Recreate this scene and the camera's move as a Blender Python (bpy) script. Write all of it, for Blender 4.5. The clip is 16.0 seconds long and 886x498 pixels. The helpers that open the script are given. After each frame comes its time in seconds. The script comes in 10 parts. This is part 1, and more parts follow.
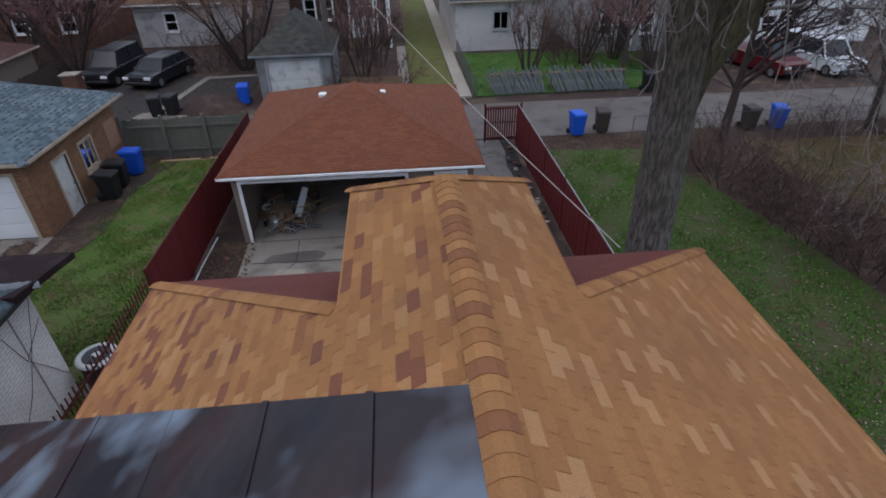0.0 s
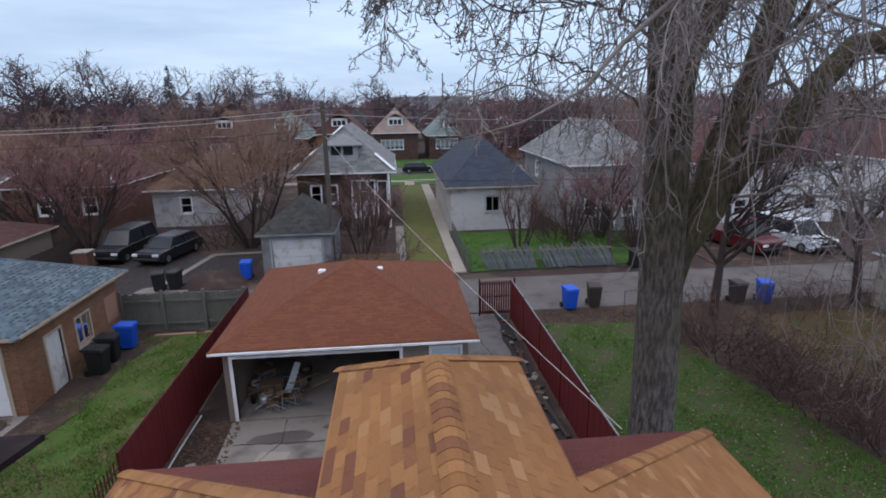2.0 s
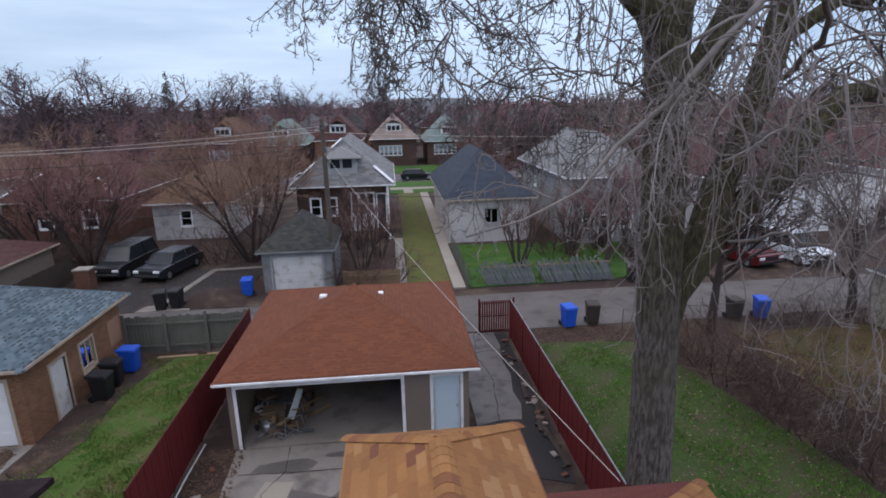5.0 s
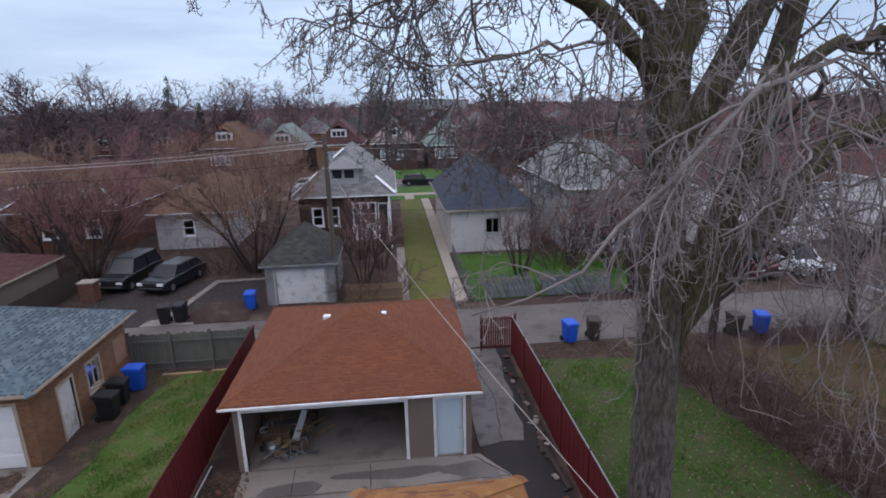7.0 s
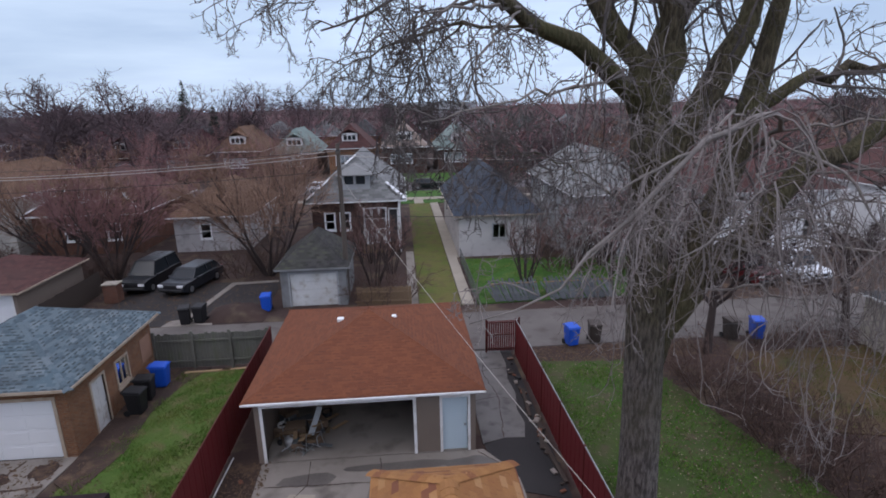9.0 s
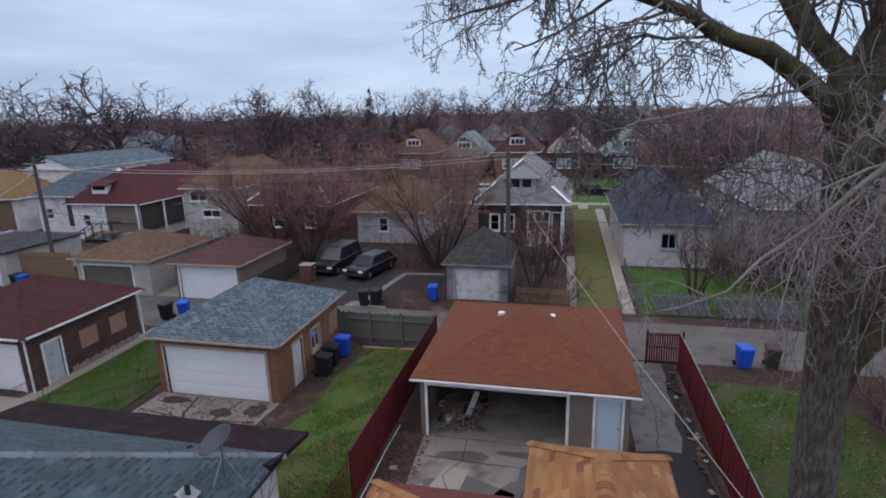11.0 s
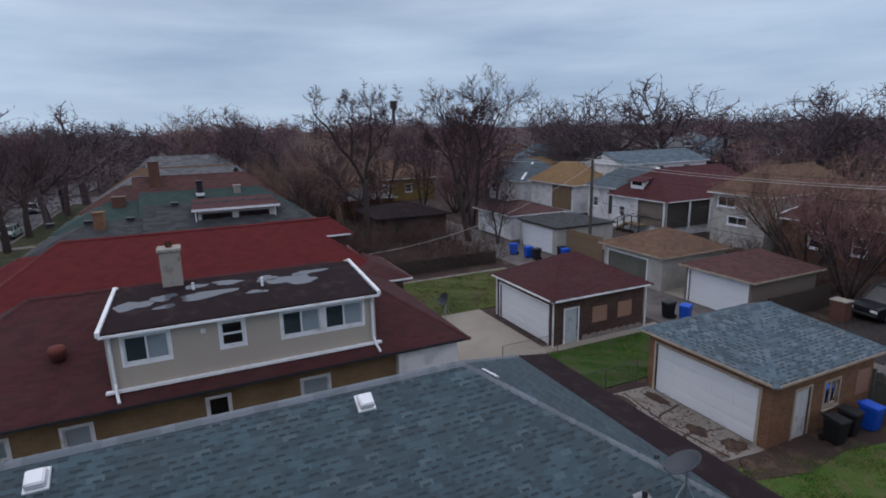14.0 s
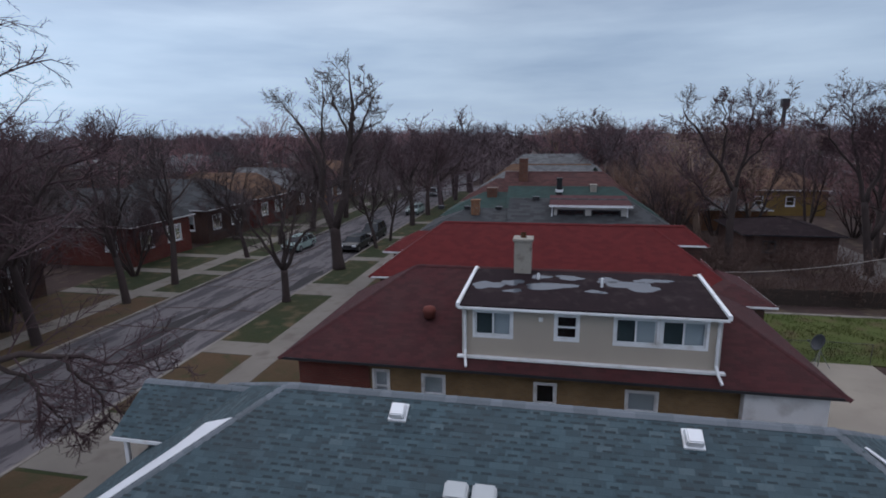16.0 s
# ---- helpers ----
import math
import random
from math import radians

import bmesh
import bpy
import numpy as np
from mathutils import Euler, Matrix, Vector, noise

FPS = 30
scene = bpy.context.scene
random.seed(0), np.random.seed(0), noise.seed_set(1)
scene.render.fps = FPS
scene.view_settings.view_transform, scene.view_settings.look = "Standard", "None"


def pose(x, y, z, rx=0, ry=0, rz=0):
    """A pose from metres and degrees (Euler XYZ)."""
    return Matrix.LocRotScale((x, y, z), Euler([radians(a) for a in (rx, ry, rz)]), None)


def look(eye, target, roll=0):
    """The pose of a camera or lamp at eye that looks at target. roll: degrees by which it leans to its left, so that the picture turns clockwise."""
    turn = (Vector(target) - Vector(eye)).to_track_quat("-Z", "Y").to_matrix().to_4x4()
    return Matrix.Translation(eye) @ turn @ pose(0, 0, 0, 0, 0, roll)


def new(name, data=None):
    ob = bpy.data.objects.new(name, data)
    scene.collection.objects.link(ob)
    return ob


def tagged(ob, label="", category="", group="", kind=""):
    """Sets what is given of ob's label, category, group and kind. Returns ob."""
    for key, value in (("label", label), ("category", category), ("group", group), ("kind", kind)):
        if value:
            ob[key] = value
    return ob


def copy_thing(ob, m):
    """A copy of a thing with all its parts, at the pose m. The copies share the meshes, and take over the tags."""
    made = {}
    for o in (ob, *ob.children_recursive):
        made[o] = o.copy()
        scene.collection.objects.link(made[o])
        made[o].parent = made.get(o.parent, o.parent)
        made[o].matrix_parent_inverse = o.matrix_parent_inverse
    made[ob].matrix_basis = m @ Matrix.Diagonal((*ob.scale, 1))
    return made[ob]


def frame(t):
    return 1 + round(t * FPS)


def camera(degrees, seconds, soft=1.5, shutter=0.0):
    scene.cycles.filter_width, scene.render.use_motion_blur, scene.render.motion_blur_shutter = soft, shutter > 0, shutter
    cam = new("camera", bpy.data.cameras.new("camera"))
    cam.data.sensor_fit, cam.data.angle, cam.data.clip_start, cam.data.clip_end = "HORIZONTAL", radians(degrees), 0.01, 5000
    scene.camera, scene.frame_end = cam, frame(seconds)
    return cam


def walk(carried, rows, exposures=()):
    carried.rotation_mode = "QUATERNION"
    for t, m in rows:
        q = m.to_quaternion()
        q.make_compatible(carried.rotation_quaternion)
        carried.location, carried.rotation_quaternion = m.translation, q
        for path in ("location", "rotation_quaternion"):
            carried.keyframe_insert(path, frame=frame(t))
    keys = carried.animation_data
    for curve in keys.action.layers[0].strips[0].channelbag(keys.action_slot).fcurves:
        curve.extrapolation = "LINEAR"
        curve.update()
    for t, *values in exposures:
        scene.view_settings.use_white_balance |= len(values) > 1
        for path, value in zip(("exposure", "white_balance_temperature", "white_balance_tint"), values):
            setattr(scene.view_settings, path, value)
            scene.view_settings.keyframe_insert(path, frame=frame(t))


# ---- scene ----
cam = camera(78.56, 16.0, 1.8)
PATH = [
    (0, -1.174, 0.950, 9.104, 56.937, 1.007, -5.027),
    (0.5, -1.179, 0.955, 9.108, 65.534, 0.998, -5.113),
    (1, -1.153, 0.983, 9.127, 74.185, 0.959, -5.191),
    (1.5, -1.121, 0.980, 9.134, 74.908, 0.905, -5.292),
    (2, -1.100, 1.000, 9.173, 74.926, 0.940, -5.336),
    (2.5, -1.105, 1.011, 9.262, 74.922, 0.935, -5.366),
    (3, -1.111, 1.010, 9.395, 74.901, 1.036, -5.410),
    (3.5, -1.114, 1.002, 9.566, 74.949, 1.066, -5.426),
    (4, -1.119, 1.003, 9.747, 74.951, 1.118, -5.472),
    (6.5, -1.139, 1.052, 10.669, 74.859, 1.361, -5.596),
    (7, -1.168, 1.038, 10.895, 74.851, 1.335, -5.524),
    (7.5, -1.182, 1.007, 11.078, 74.838, 1.284, -5.603),
    (8, -1.180, 0.860, 11.238, 74.846, 1.223, -5.657),
    (10.5, -1.306, -1.191, 11.504, 75.600, 1.400, 5.751),
    (11, -1.379, -1.115, 11.528, 75.808, 1.466, 12.577),
    (11.5, -1.431, -1.028, 11.556, 76.028, 1.543, 20.337),
    (12, -1.480, -0.937, 11.586, 76.232, 1.546, 28.372),
    (12.5, -1.510, -0.855, 11.624, 76.406, 1.549, 36.495),
    (13, -1.543, -0.778, 11.630, 76.723, 1.454, 46.321),
    (13.5, -1.558, -0.738, 11.645, 77.035, 1.375, 55.559),
    (14, -1.664, -0.683, 11.668, 77.225, 1.250, 64.879),
    (14.5, -1.747, -0.634, 11.691, 77.437, 1.095, 74.214),
    (15, -1.849, -0.622, 11.693, 77.666, 0.937, 83.361),
    (15.5, -1.935, -0.594, 11.692, 77.839, 0.827, 92.411),
    (16, -1.981, -0.573, 11.671, 77.955, 0.655, 101.344),
]
EXPOSURES = [(0.0, -0.40, 6300, 12), (1.0, -0.25, 6330, 13), (3.5, -0.18, 6400, 14), (8.0, -0.20, 6450, 17), (11.0, -0.35, 6420, 15), (13.0, -0.55, 6400, 14), (16.0, -0.68, 6330, 13)]
walk(cam, [(t, pose(x, y, z, rx, ry, rz)) for t, x, y, z, rx, ry, rz in PATH], EXPOSURES)

# ---- sky and light: an overcast late-winter afternoon ----
world = bpy.data.worlds.new("overcast")
scene.world = world
world.use_nodes = True
wn, wl = world.node_tree.nodes, world.node_tree.links
wn.clear()
w_out, w_bg = wn.new("ShaderNodeOutputWorld"), wn.new("ShaderNodeBackground")
w_sky, w_co, w_map = wn.new("ShaderNodeTexSky"), wn.new("ShaderNodeTexCoord"), wn.new("ShaderNodeMapping")
w_sky.sky_type, w_sky.sun_disc = "NISHITA", False
w_sky.sun_elevation, w_sky.sun_rotation, w_sky.dust_density = radians(50), radians(20), 1.0
w_noise, w_ramp, w_mix, w_dim = wn.new("ShaderNodeTexNoise"), wn.new("ShaderNodeValToRGB"), wn.new("ShaderNodeMix"), wn.new("ShaderNodeMix")
w_map.inputs["Scale"].default_value = (1.2, 1.2, 7.5)
w_noise.inputs["Scale"].default_value, w_noise.inputs["Detail"].default_value = 1.9, 7
w_noise.inputs["Roughness"].default_value = 0.52
w_ramp.color_ramp.elements[0].position, w_ramp.color_ramp.elements[0].color = 0.31, (0.555, 0.665, 0.855, 1)
w_ramp.color_ramp.elements[1].position, w_ramp.color_ramp.elements[1].color = 0.69, (0.88, 0.985, 1.15, 1)
w_dim.data_type = w_mix.data_type = "RGBA"
w_dim.blend_type = "MULTIPLY"
w_dim.inputs["Factor"].default_value = 1.0
w_dim.inputs[7].default_value = (0.10, 0.10, 0.10, 1)
w_mix.inputs["Factor"].default_value = 0.93
wl.new(w_co.outputs["Generated"], w_map.inputs["Vector"])
wl.new(w_map.outputs["Vector"], w_noise.inputs["Vector"])
wl.new(w_noise.outputs["Fac"], w_ramp.inputs["Fac"])
wl.new(w_sky.outputs["Color"], w_dim.inputs[6])
wl.new(w_dim.outputs[2], w_mix.inputs[6])
wl.new(w_ramp.outputs["Color"], w_mix.inputs[7])
# an overcast dome: brighter overhead, a little darker to the west
w_sep, w_z, w_x, w_gain = wn.new("ShaderNodeSeparateXYZ"), wn.new("ShaderNodeMapRange"), wn.new("ShaderNodeMapRange"), wn.new("ShaderNodeMath")
wl.new(w_co.outputs["Generated"], w_sep.inputs[0])
wl.new(w_sep.outputs["Z"], w_z.inputs[0])
wl.new(w_sep.outputs["X"], w_x.inputs[0])
w_z.inputs[1].default_value, w_z.inputs[2].default_value, w_z.inputs[3].default_value, w_z.inputs[4].default_value = 0.25, 0.9, 1.0, 1.9
w_x.inputs[1].default_value, w_x.inputs[2].default_value, w_x.inputs[3].default_value, w_x.inputs[4].default_value = -1.0, 0.2, 1.0, 1.10
w_gain.operation = "MULTIPLY"
wl.new(w_z.outputs[0], w_gain.inputs[0])
wl.new(w_x.outputs[0], w_gain.inputs[1])
w_y, w_all = wn.new("ShaderNodeMapRange"), wn.new("ShaderNodeMath")
wl.new(w_sep.outputs["Y"], w_y.inputs[0])
w_y.inputs[1].default_value, w_y.inputs[2].default_value, w_y.inputs[3].default_value, w_y.inputs[4].default_value = -0.85, -0.1, 1.3, 1.0
w_all.operation = "MULTIPLY"
wl.new(w_gain.outputs[0], w_all.inputs[0])
wl.new(w_y.outputs[0], w_all.inputs[1])
wl.new(w_all.outputs[0], w_bg.inputs["Strength"])
# the low sky is bluer, the cloud overhead whiter
w_lo, w_tint, w_mul = wn.new("ShaderNodeMapRange"), wn.new("ShaderNodeMix"), wn.new("ShaderNodeMix")
w_lo.inputs[1].default_value, w_lo.inputs[2].default_value = 0.15, 0.60
wl.new(w_sep.outputs["Z"], w_lo.inputs[0])
w_tint.data_type = w_mul.data_type = "RGBA"
w_tint.inputs[6].default_value, w_tint.inputs[7].default_value = (0.885, 0.995, 1.045, 1), (1.09, 1.0, 0.95, 1)
wl.new(w_lo.outputs[0], w_tint.inputs["Factor"])
w_mul.blend_type = "MULTIPLY"
w_mul.inputs["Factor"].default_value = 1.0
wl.new(w_mix.outputs[2], w_mul.inputs[6])
wl.new(w_tint.outputs[2], w_mul.inputs[7])
wl.new(w_mul.outputs[2], w_bg.inputs["Color"])
wl.new(w_bg.outputs["Background"], w_out.inputs["Surface"])

sun_data = bpy.data.lights.new("sun", "SUN")
sun_data.energy, sun_data.angle, sun_data.color = 0.5, radians(25), (1.0, 0.95, 0.88)
sun = new("sun", sun_data)
sun.matrix_world = look((-30, -20, 60), (0, 0, 0))

# ---- materials ----
def nodes_of(name, rough=0.8, metal=0.0):
    m = bpy.data.materials.new(name)
    m.use_nodes = True
    nt = m.node_tree
    b = nt.nodes["Principled BSDF"]
    b.inputs["Roughness"].default_value, b.inputs["Metallic"].default_value = rough, metal
    b.inputs["Specular IOR Level"].default_value = 0.3
    return m, nt.nodes, nt.links, b


def rgba(c):
    return (c[0], c[1], c[2], 1)


def mixed(n, l, fac, a, b, kind="MIX"):
    x = n.new("ShaderNodeMix")
    x.data_type, x.blend_type = "RGBA", kind
    for sock, v in ((0, fac), (6, a), (7, b)):
        if isinstance(v, (int, float)):
            x.inputs[sock].default_value = v
        elif isinstance(v, tuple):
            x.inputs[sock].default_value = rgba(v)
        else:
            l.new(v, x.inputs[sock])
    return x.outputs[2]


def noise_of(n, l, scale, detail=4, lo=0.35, hi=0.65, co=None, stretch=None):
    t = n.new("ShaderNodeTexNoise")
    t.inputs["Scale"].default_value, t.inputs["Detail"].default_value = scale, detail
    c = co or n.new("ShaderNodeTexCoord").outputs["Object"]
    if stretch:
        mp = n.new("ShaderNodeMapping")
        mp.inputs["Scale"].default_value = stretch
        l.new(c, mp.inputs["Vector"])
        c = mp.outputs["Vector"]
    l.new(c, t.inputs["Vector"])
    r = n.new("ShaderNodeMapRange")
    r.inputs[1].default_value, r.inputs[2].default_value = lo, hi
    l.new(t.outputs["Fac"], r.inputs[0])
    return r.outputs[0]


def bumped(n, l, b, height, strength=0.3, dist=0.01):
    k = n.new("ShaderNodeBump")
    k.inputs["Strength"].default_value, k.inputs["Distance"].default_value = strength, dist
    l.new(height, k.inputs["Height"])
    l.new(k.outputs["Normal"], b.inputs["Normal"])


def surf(name, c1, c2, big=0.7, fine=25.0, rough=0.8, bump=0.25, metal=0.0, dirt=None, stretch=None, world=False, grain=0.35):
    """A worn surface: two colours in large patches, a fine grain, and stains of a third colour."""
    m, n, l, b = nodes_of(name, rough, metal)
    co = n.new("ShaderNodeNewGeometry").outputs["Position"] if world else n.new("ShaderNodeTexCoord").outputs["Object"]
    col = mixed(n, l, noise_of(n, l, big, 5, 0.3, 0.7, co, stretch), c1, c2)
    g = noise_of(n, l, fine, 3, 0.2, 0.8, co, stretch)
    dark = tuple(v * (1 - grain) for v in c1)
    col = mixed(n, l, g, mixed(n, l, 0.5, col, dark), col)
    if dirt:
        col = mixed(n, l, noise_of(n, l, big * 2.7, 6, 0.52, 0.75, co, stretch), col, dirt)
    l.new(col, b.inputs["Base Color"])
    bumped(n, l, b, g, bump, 0.02)
    return m


def shingle(name, cols, stops, rough=0.9, dirt=None):
    """Asphalt shingles: every tab takes its own tone."""
    m, n, l, b = nodes_of(name, rough)
    o, g, add = n.new("ShaderNodeObjectInfo"), n.new("ShaderNodeNewGeometry"), n.new("ShaderNodeMath")
    fr = n.new("ShaderNodeMath")
    fr.operation = "FRACT"
    l.new(o.outputs["Random"], add.inputs[0])
    l.new(g.outputs["Random Per Island"], add.inputs[1])
    l.new(add.outputs[0], fr.inputs[0])
    r = n.new("ShaderNodeValToRGB")
    r.color_ramp.interpolation = "CONSTANT"
    while len(r.color_ramp.elements) < len(cols):
        r.color_ramp.elements.new(0.5)
    for e, c, s in zip(r.color_ramp.elements, cols, stops):
        e.position, e.color = s, rgba(c)
    l.new(fr.outputs[0], r.inputs["Fac"])
    co = g.outputs["Position"]
    grain = noise_of(n, l, 90, 2, 0.25, 0.75, co)
    col = mixed(n, l, grain, mixed(n, l, 0.3, r.outputs["Color"], (0.02, 0.015, 0.01)), r.outputs["Color"])
    col = mixed(n, l, noise_of(n, l, 0.8, 5, 0.35, 0.8, co), col, mixed(n, l, 0.28, col, dirt or (0.05, 0.04, 0.035)))
    l.new(col, b.inputs["Base Color"])
    bumped(n, l, b, grain, 0.35, 0.01)
    return m


def brick(name, c1, c2, mortar, size=1.0, rough=0.85):
    m, n, l, b = nodes_of(name, rough)
    co, sep, add, com = n.new("ShaderNodeTexCoord"), n.new("ShaderNodeSeparateXYZ"), n.new("ShaderNodeMath"), n.new("ShaderNodeCombineXYZ")
    l.new(co.outputs["Object"], sep.inputs[0])
    l.new(sep.outputs["X"], add.inputs[0])
    l.new(sep.outputs["Y"], add.inputs[1])
    l.new(add.outputs[0], com.inputs["X"])
    l.new(sep.outputs["Z"], com.inputs["Y"])
    t = n.new("ShaderNodeTexBrick")
    for k, v in (("Scale", 1.0), ("Brick Width", 0.21 * size), ("Row Height", 0.075 * size), ("Mortar Size", 0.008 * size), ("Bias", -0.1)):
        t.inputs[k].default_value = v
    for k, v in (("Color1", c1), ("Color2", c2), ("Mortar", mortar)):
        t.inputs[k].default_value = rgba(v)
    l.new(com.outputs[0], t.inputs["Vector"])
    stain = noise_of(n, l, 0.9, 6, 0.35, 0.75)
    col = mixed(n, l, stain, t.outputs["Color"], mixed(n, l, 0.55, t.outputs["Color"], tuple(v * 0.35 for v in c1)))
    l.new(col, b.inputs["Base Color"])
    inv = n.new("ShaderNodeMath")
    inv.operation = "SUBTRACT"
    inv.inputs[0].default_value = 1.0
    l.new(t.outputs["Fac"], inv.inputs[1])
    bumped(n, l, b, inv.outputs[0], 0.6, 0.008)
    return m


def plain(name, c, rough=0.6, metal=0.0, vary=0.12):
    return surf(name, c, tuple(v * (1 - vary) for v in c), 1.5, 30, rough, 0.08, metal, grain=0.1)


TAN = shingle("tan_shingle", [(0.35, 0.158, 0.055), (0.395, 0.184, 0.065), (0.32, 0.141, 0.05), (0.43, 0.22, 0.088), (0.28, 0.115, 0.047), (0.215, 0.08, 0.042)], [0, 0.30, 0.56, 0.72, 0.79, 0.875])
# same shingles as TAN, with the east slope's light painted into the colours
TAN_EAST = shingle("tan_shingle_east_baked_light", [(0.345, 0.158, 0.057), (0.37, 0.172, 0.063), (0.325, 0.145, 0.053), (0.45, 0.24, 0.105)], [0, 0.34, 0.62, 0.87])
TAN_CAP = shingle("tan_ridge_shingle", [(0.36, 0.168, 0.06), (0.40, 0.19, 0.068), (0.33, 0.145, 0.05), (0.265, 0.108, 0.047)], [0, 0.4, 0.66, 0.84])
RUST = shingle("rust_shingle", [(0.172, 0.056, 0.026), (0.188, 0.062, 0.028), (0.156, 0.05, 0.023)], [0, 0.4, 0.75], dirt=(0.10, 0.04, 0.025))
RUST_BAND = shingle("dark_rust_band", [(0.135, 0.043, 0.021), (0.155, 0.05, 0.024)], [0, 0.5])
SLATE = shingle("blue_grey_shingle", [(0.058, 0.094, 0.110), (0.070, 0.112, 0.130), (0.050, 0.080, 0.094), (0.092, 0.136, 0.154)], [0, 0.38, 0.72, 0.94])
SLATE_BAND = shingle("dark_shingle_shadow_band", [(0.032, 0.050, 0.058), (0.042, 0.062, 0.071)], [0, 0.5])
SLATE_CAP = shingle("blue_grey_ridge_shingle", [(0.15, 0.175, 0.195), (0.19, 0.215, 0.24)], [0, 0.5])
SLATE_LIGHT = shingle("blue_shingle", [(0.09, 0.135, 0.165), (0.12, 0.165, 0.195), (0.07, 0.105, 0.13), (0.16, 0.205, 0.235)], [0, 0.35, 0.7, 0.88])
MAROON = shingle("maroon_shingle", [(0.056, 0.013, 0.0155), (0.066, 0.015, 0.0175), (0.047, 0.011, 0.0135)], [0, 0.4, 0.75])
CRIMSON = shingle("crimson_shingle", [(0.078, 0.016, 0.022), (0.088, 0.018, 0.024), (0.068, 0.013, 0.019)], [0, 0.4, 0.75])
RED = shingle("red_shingle", [(0.106, 0.010, 0.011), (0.118, 0.0115, 0.0125), (0.095, 0.008, 0.010)], [0, 0.4, 0.75], dirt=(0.10, 0.015, 0.015))
DARKRED = shingle("dark_red_roofing", [(0.17, 0.045, 0.035), (0.15, 0.04, 0.032)], [0, 0.5])
TEAL = shingle("green_shingle", [(0.03, 0.06, 0.055), (0.035, 0.07, 0.064)], [0, 0.5])
CHARCOAL = shingle("charcoal_shingle", [(0.05, 0.055, 0.06), (0.065, 0.07, 0.075), (0.04, 0.043, 0.047)], [0, 0.4, 0.75])
MOSSY = shingle("mossy_charcoal_shingle", [(0.040, 0.039, 0.041), (0.054, 0.052, 0.053), (0.030, 0.030, 0.031), (0.064, 0.064, 0.052)], [0, 0.4, 0.75, 0.92], dirt=(0.06, 0.07, 0.035))
NAVY = shingle("dark_blue_shingle", [(0.035, 0.048, 0.07), (0.045, 0.06, 0.085)], [0, 0.5])
BROWN = shingle("brown_shingle", [(0.135, 0.075, 0.046), (0.16, 0.09, 0.055), (0.11, 0.062, 0.04)], [0, 0.4, 0.75])
REDBROWN = shingle("red_brown_shingle", [(0.085, 0.036, 0.034), (0.10, 0.043, 0.04), (0.07, 0.03, 0.029)], [0, 0.4, 0.75])
PALE = shingle("pale_grey_shingle", [(0.26, 0.27, 0.27), (0.30, 0.31, 0.31), (0.21, 0.22, 0.22)], [0, 0.4, 0.75])
PALE_OLD = shingle("weathered_grey_shingle", [(0.20, 0.205, 0.205), (0.25, 0.255, 0.255), (0.16, 0.165, 0.165)], [0, 0.4, 0.75])
GREYR = shingle("grey_shingle", [(0.15, 0.155, 0.16), (0.18, 0.185, 0.19), (0.12, 0.125, 0.13)], [0, 0.4, 0.75])
GREYBLUE = shingle("slate_blue_shingle", [(0.085, 0.115, 0.135), (0.10, 0.132, 0.152), (0.07, 0.097, 0.115)], [0, 0.4, 0.75])
PINKISH = shingle("pinkish_tan_shingle", [(0.33, 0.25, 0.22), (0.37, 0.29, 0.25)], [0, 0.5])
GREENISH = shingle("grey_green_shingle", [(0.19, 0.25, 0.235), (0.22, 0.28, 0.265)], [0, 0.5])
ORANGE = shingle("orange_tan_shingle", [(0.215, 0.128, 0.056), (0.245, 0.148, 0.066)], [0, 0.5])

BRICK_TAN = brick("tan_brick", (0.25, 0.108, 0.05), (0.14, 0.058, 0.031), (0.24, 0.20, 0.15))
BRICK_BROWN = brick("brown_brick", (0.10, 0.046, 0.034), (0.042, 0.022, 0.019), (0.11, 0.09, 0.08))
BRICK_OLD = brick("old_red_brown_brick", (0.16, 0.065, 0.04), (0.11, 0.045, 0.03), (0.13, 0.10, 0.085))
BRICK_RED = brick("red_brick", (0.15, 0.03, 0.023), (0.11, 0.022, 0.018), (0.16, 0.11, 0.09))
BRICK_YELLOW = brick("yellow_brick", (0.27, 0.17, 0.08), (0.22, 0.135, 0.065), (0.24, 0.19, 0.13))
BRICK_WHITE = brick("whitewashed_brick", (0.78, 0.755, 0.73), (0.73, 0.70, 0.68), (0.50, 0.485, 0.47))
BRICK_PALE = brick("pale_brick", (0.48, 0.46, 0.42), (0.42, 0.40, 0.37), (0.36, 0.35, 0.33))
STONE = surf("rough_stone", (0.22, 0.19, 0.17), (0.33, 0.29, 0.26), 5, 30, 0.9, 0.5)
SIDING = surf("beige_siding", (0.40, 0.35, 0.29), (0.37, 0.32, 0.27), 0.6, 20, 0.6, 0.05, grain=0.08)
SIDING_PALE = surf("pale_trim_siding", (0.50, 0.48, 0.45), (0.46, 0.44, 0.41), 0.6, 20, 0.6, 0.05, grain=0.06)
SIDING_BROWN = surf("taupe_siding", (0.19, 0.153, 0.128), (0.16, 0.128, 0.107), 0.6, 20, 0.65, 0.05, grain=0.1)
WHITE_SIDING = surf("white_siding", (0.72, 0.72, 0.72), (0.62, 0.62, 0.63), 0.5, 12, 0.65, 0.05, dirt=(0.42, 0.41, 0.40), grain=0.08)
DIRTY_SIDING = surf("dirty_white_siding", (0.47, 0.45, 0.445), (0.38, 0.36, 0.36), 0.5, 12, 0.7, 0.06, dirt=(0.24, 0.225, 0.22), grain=0.1)
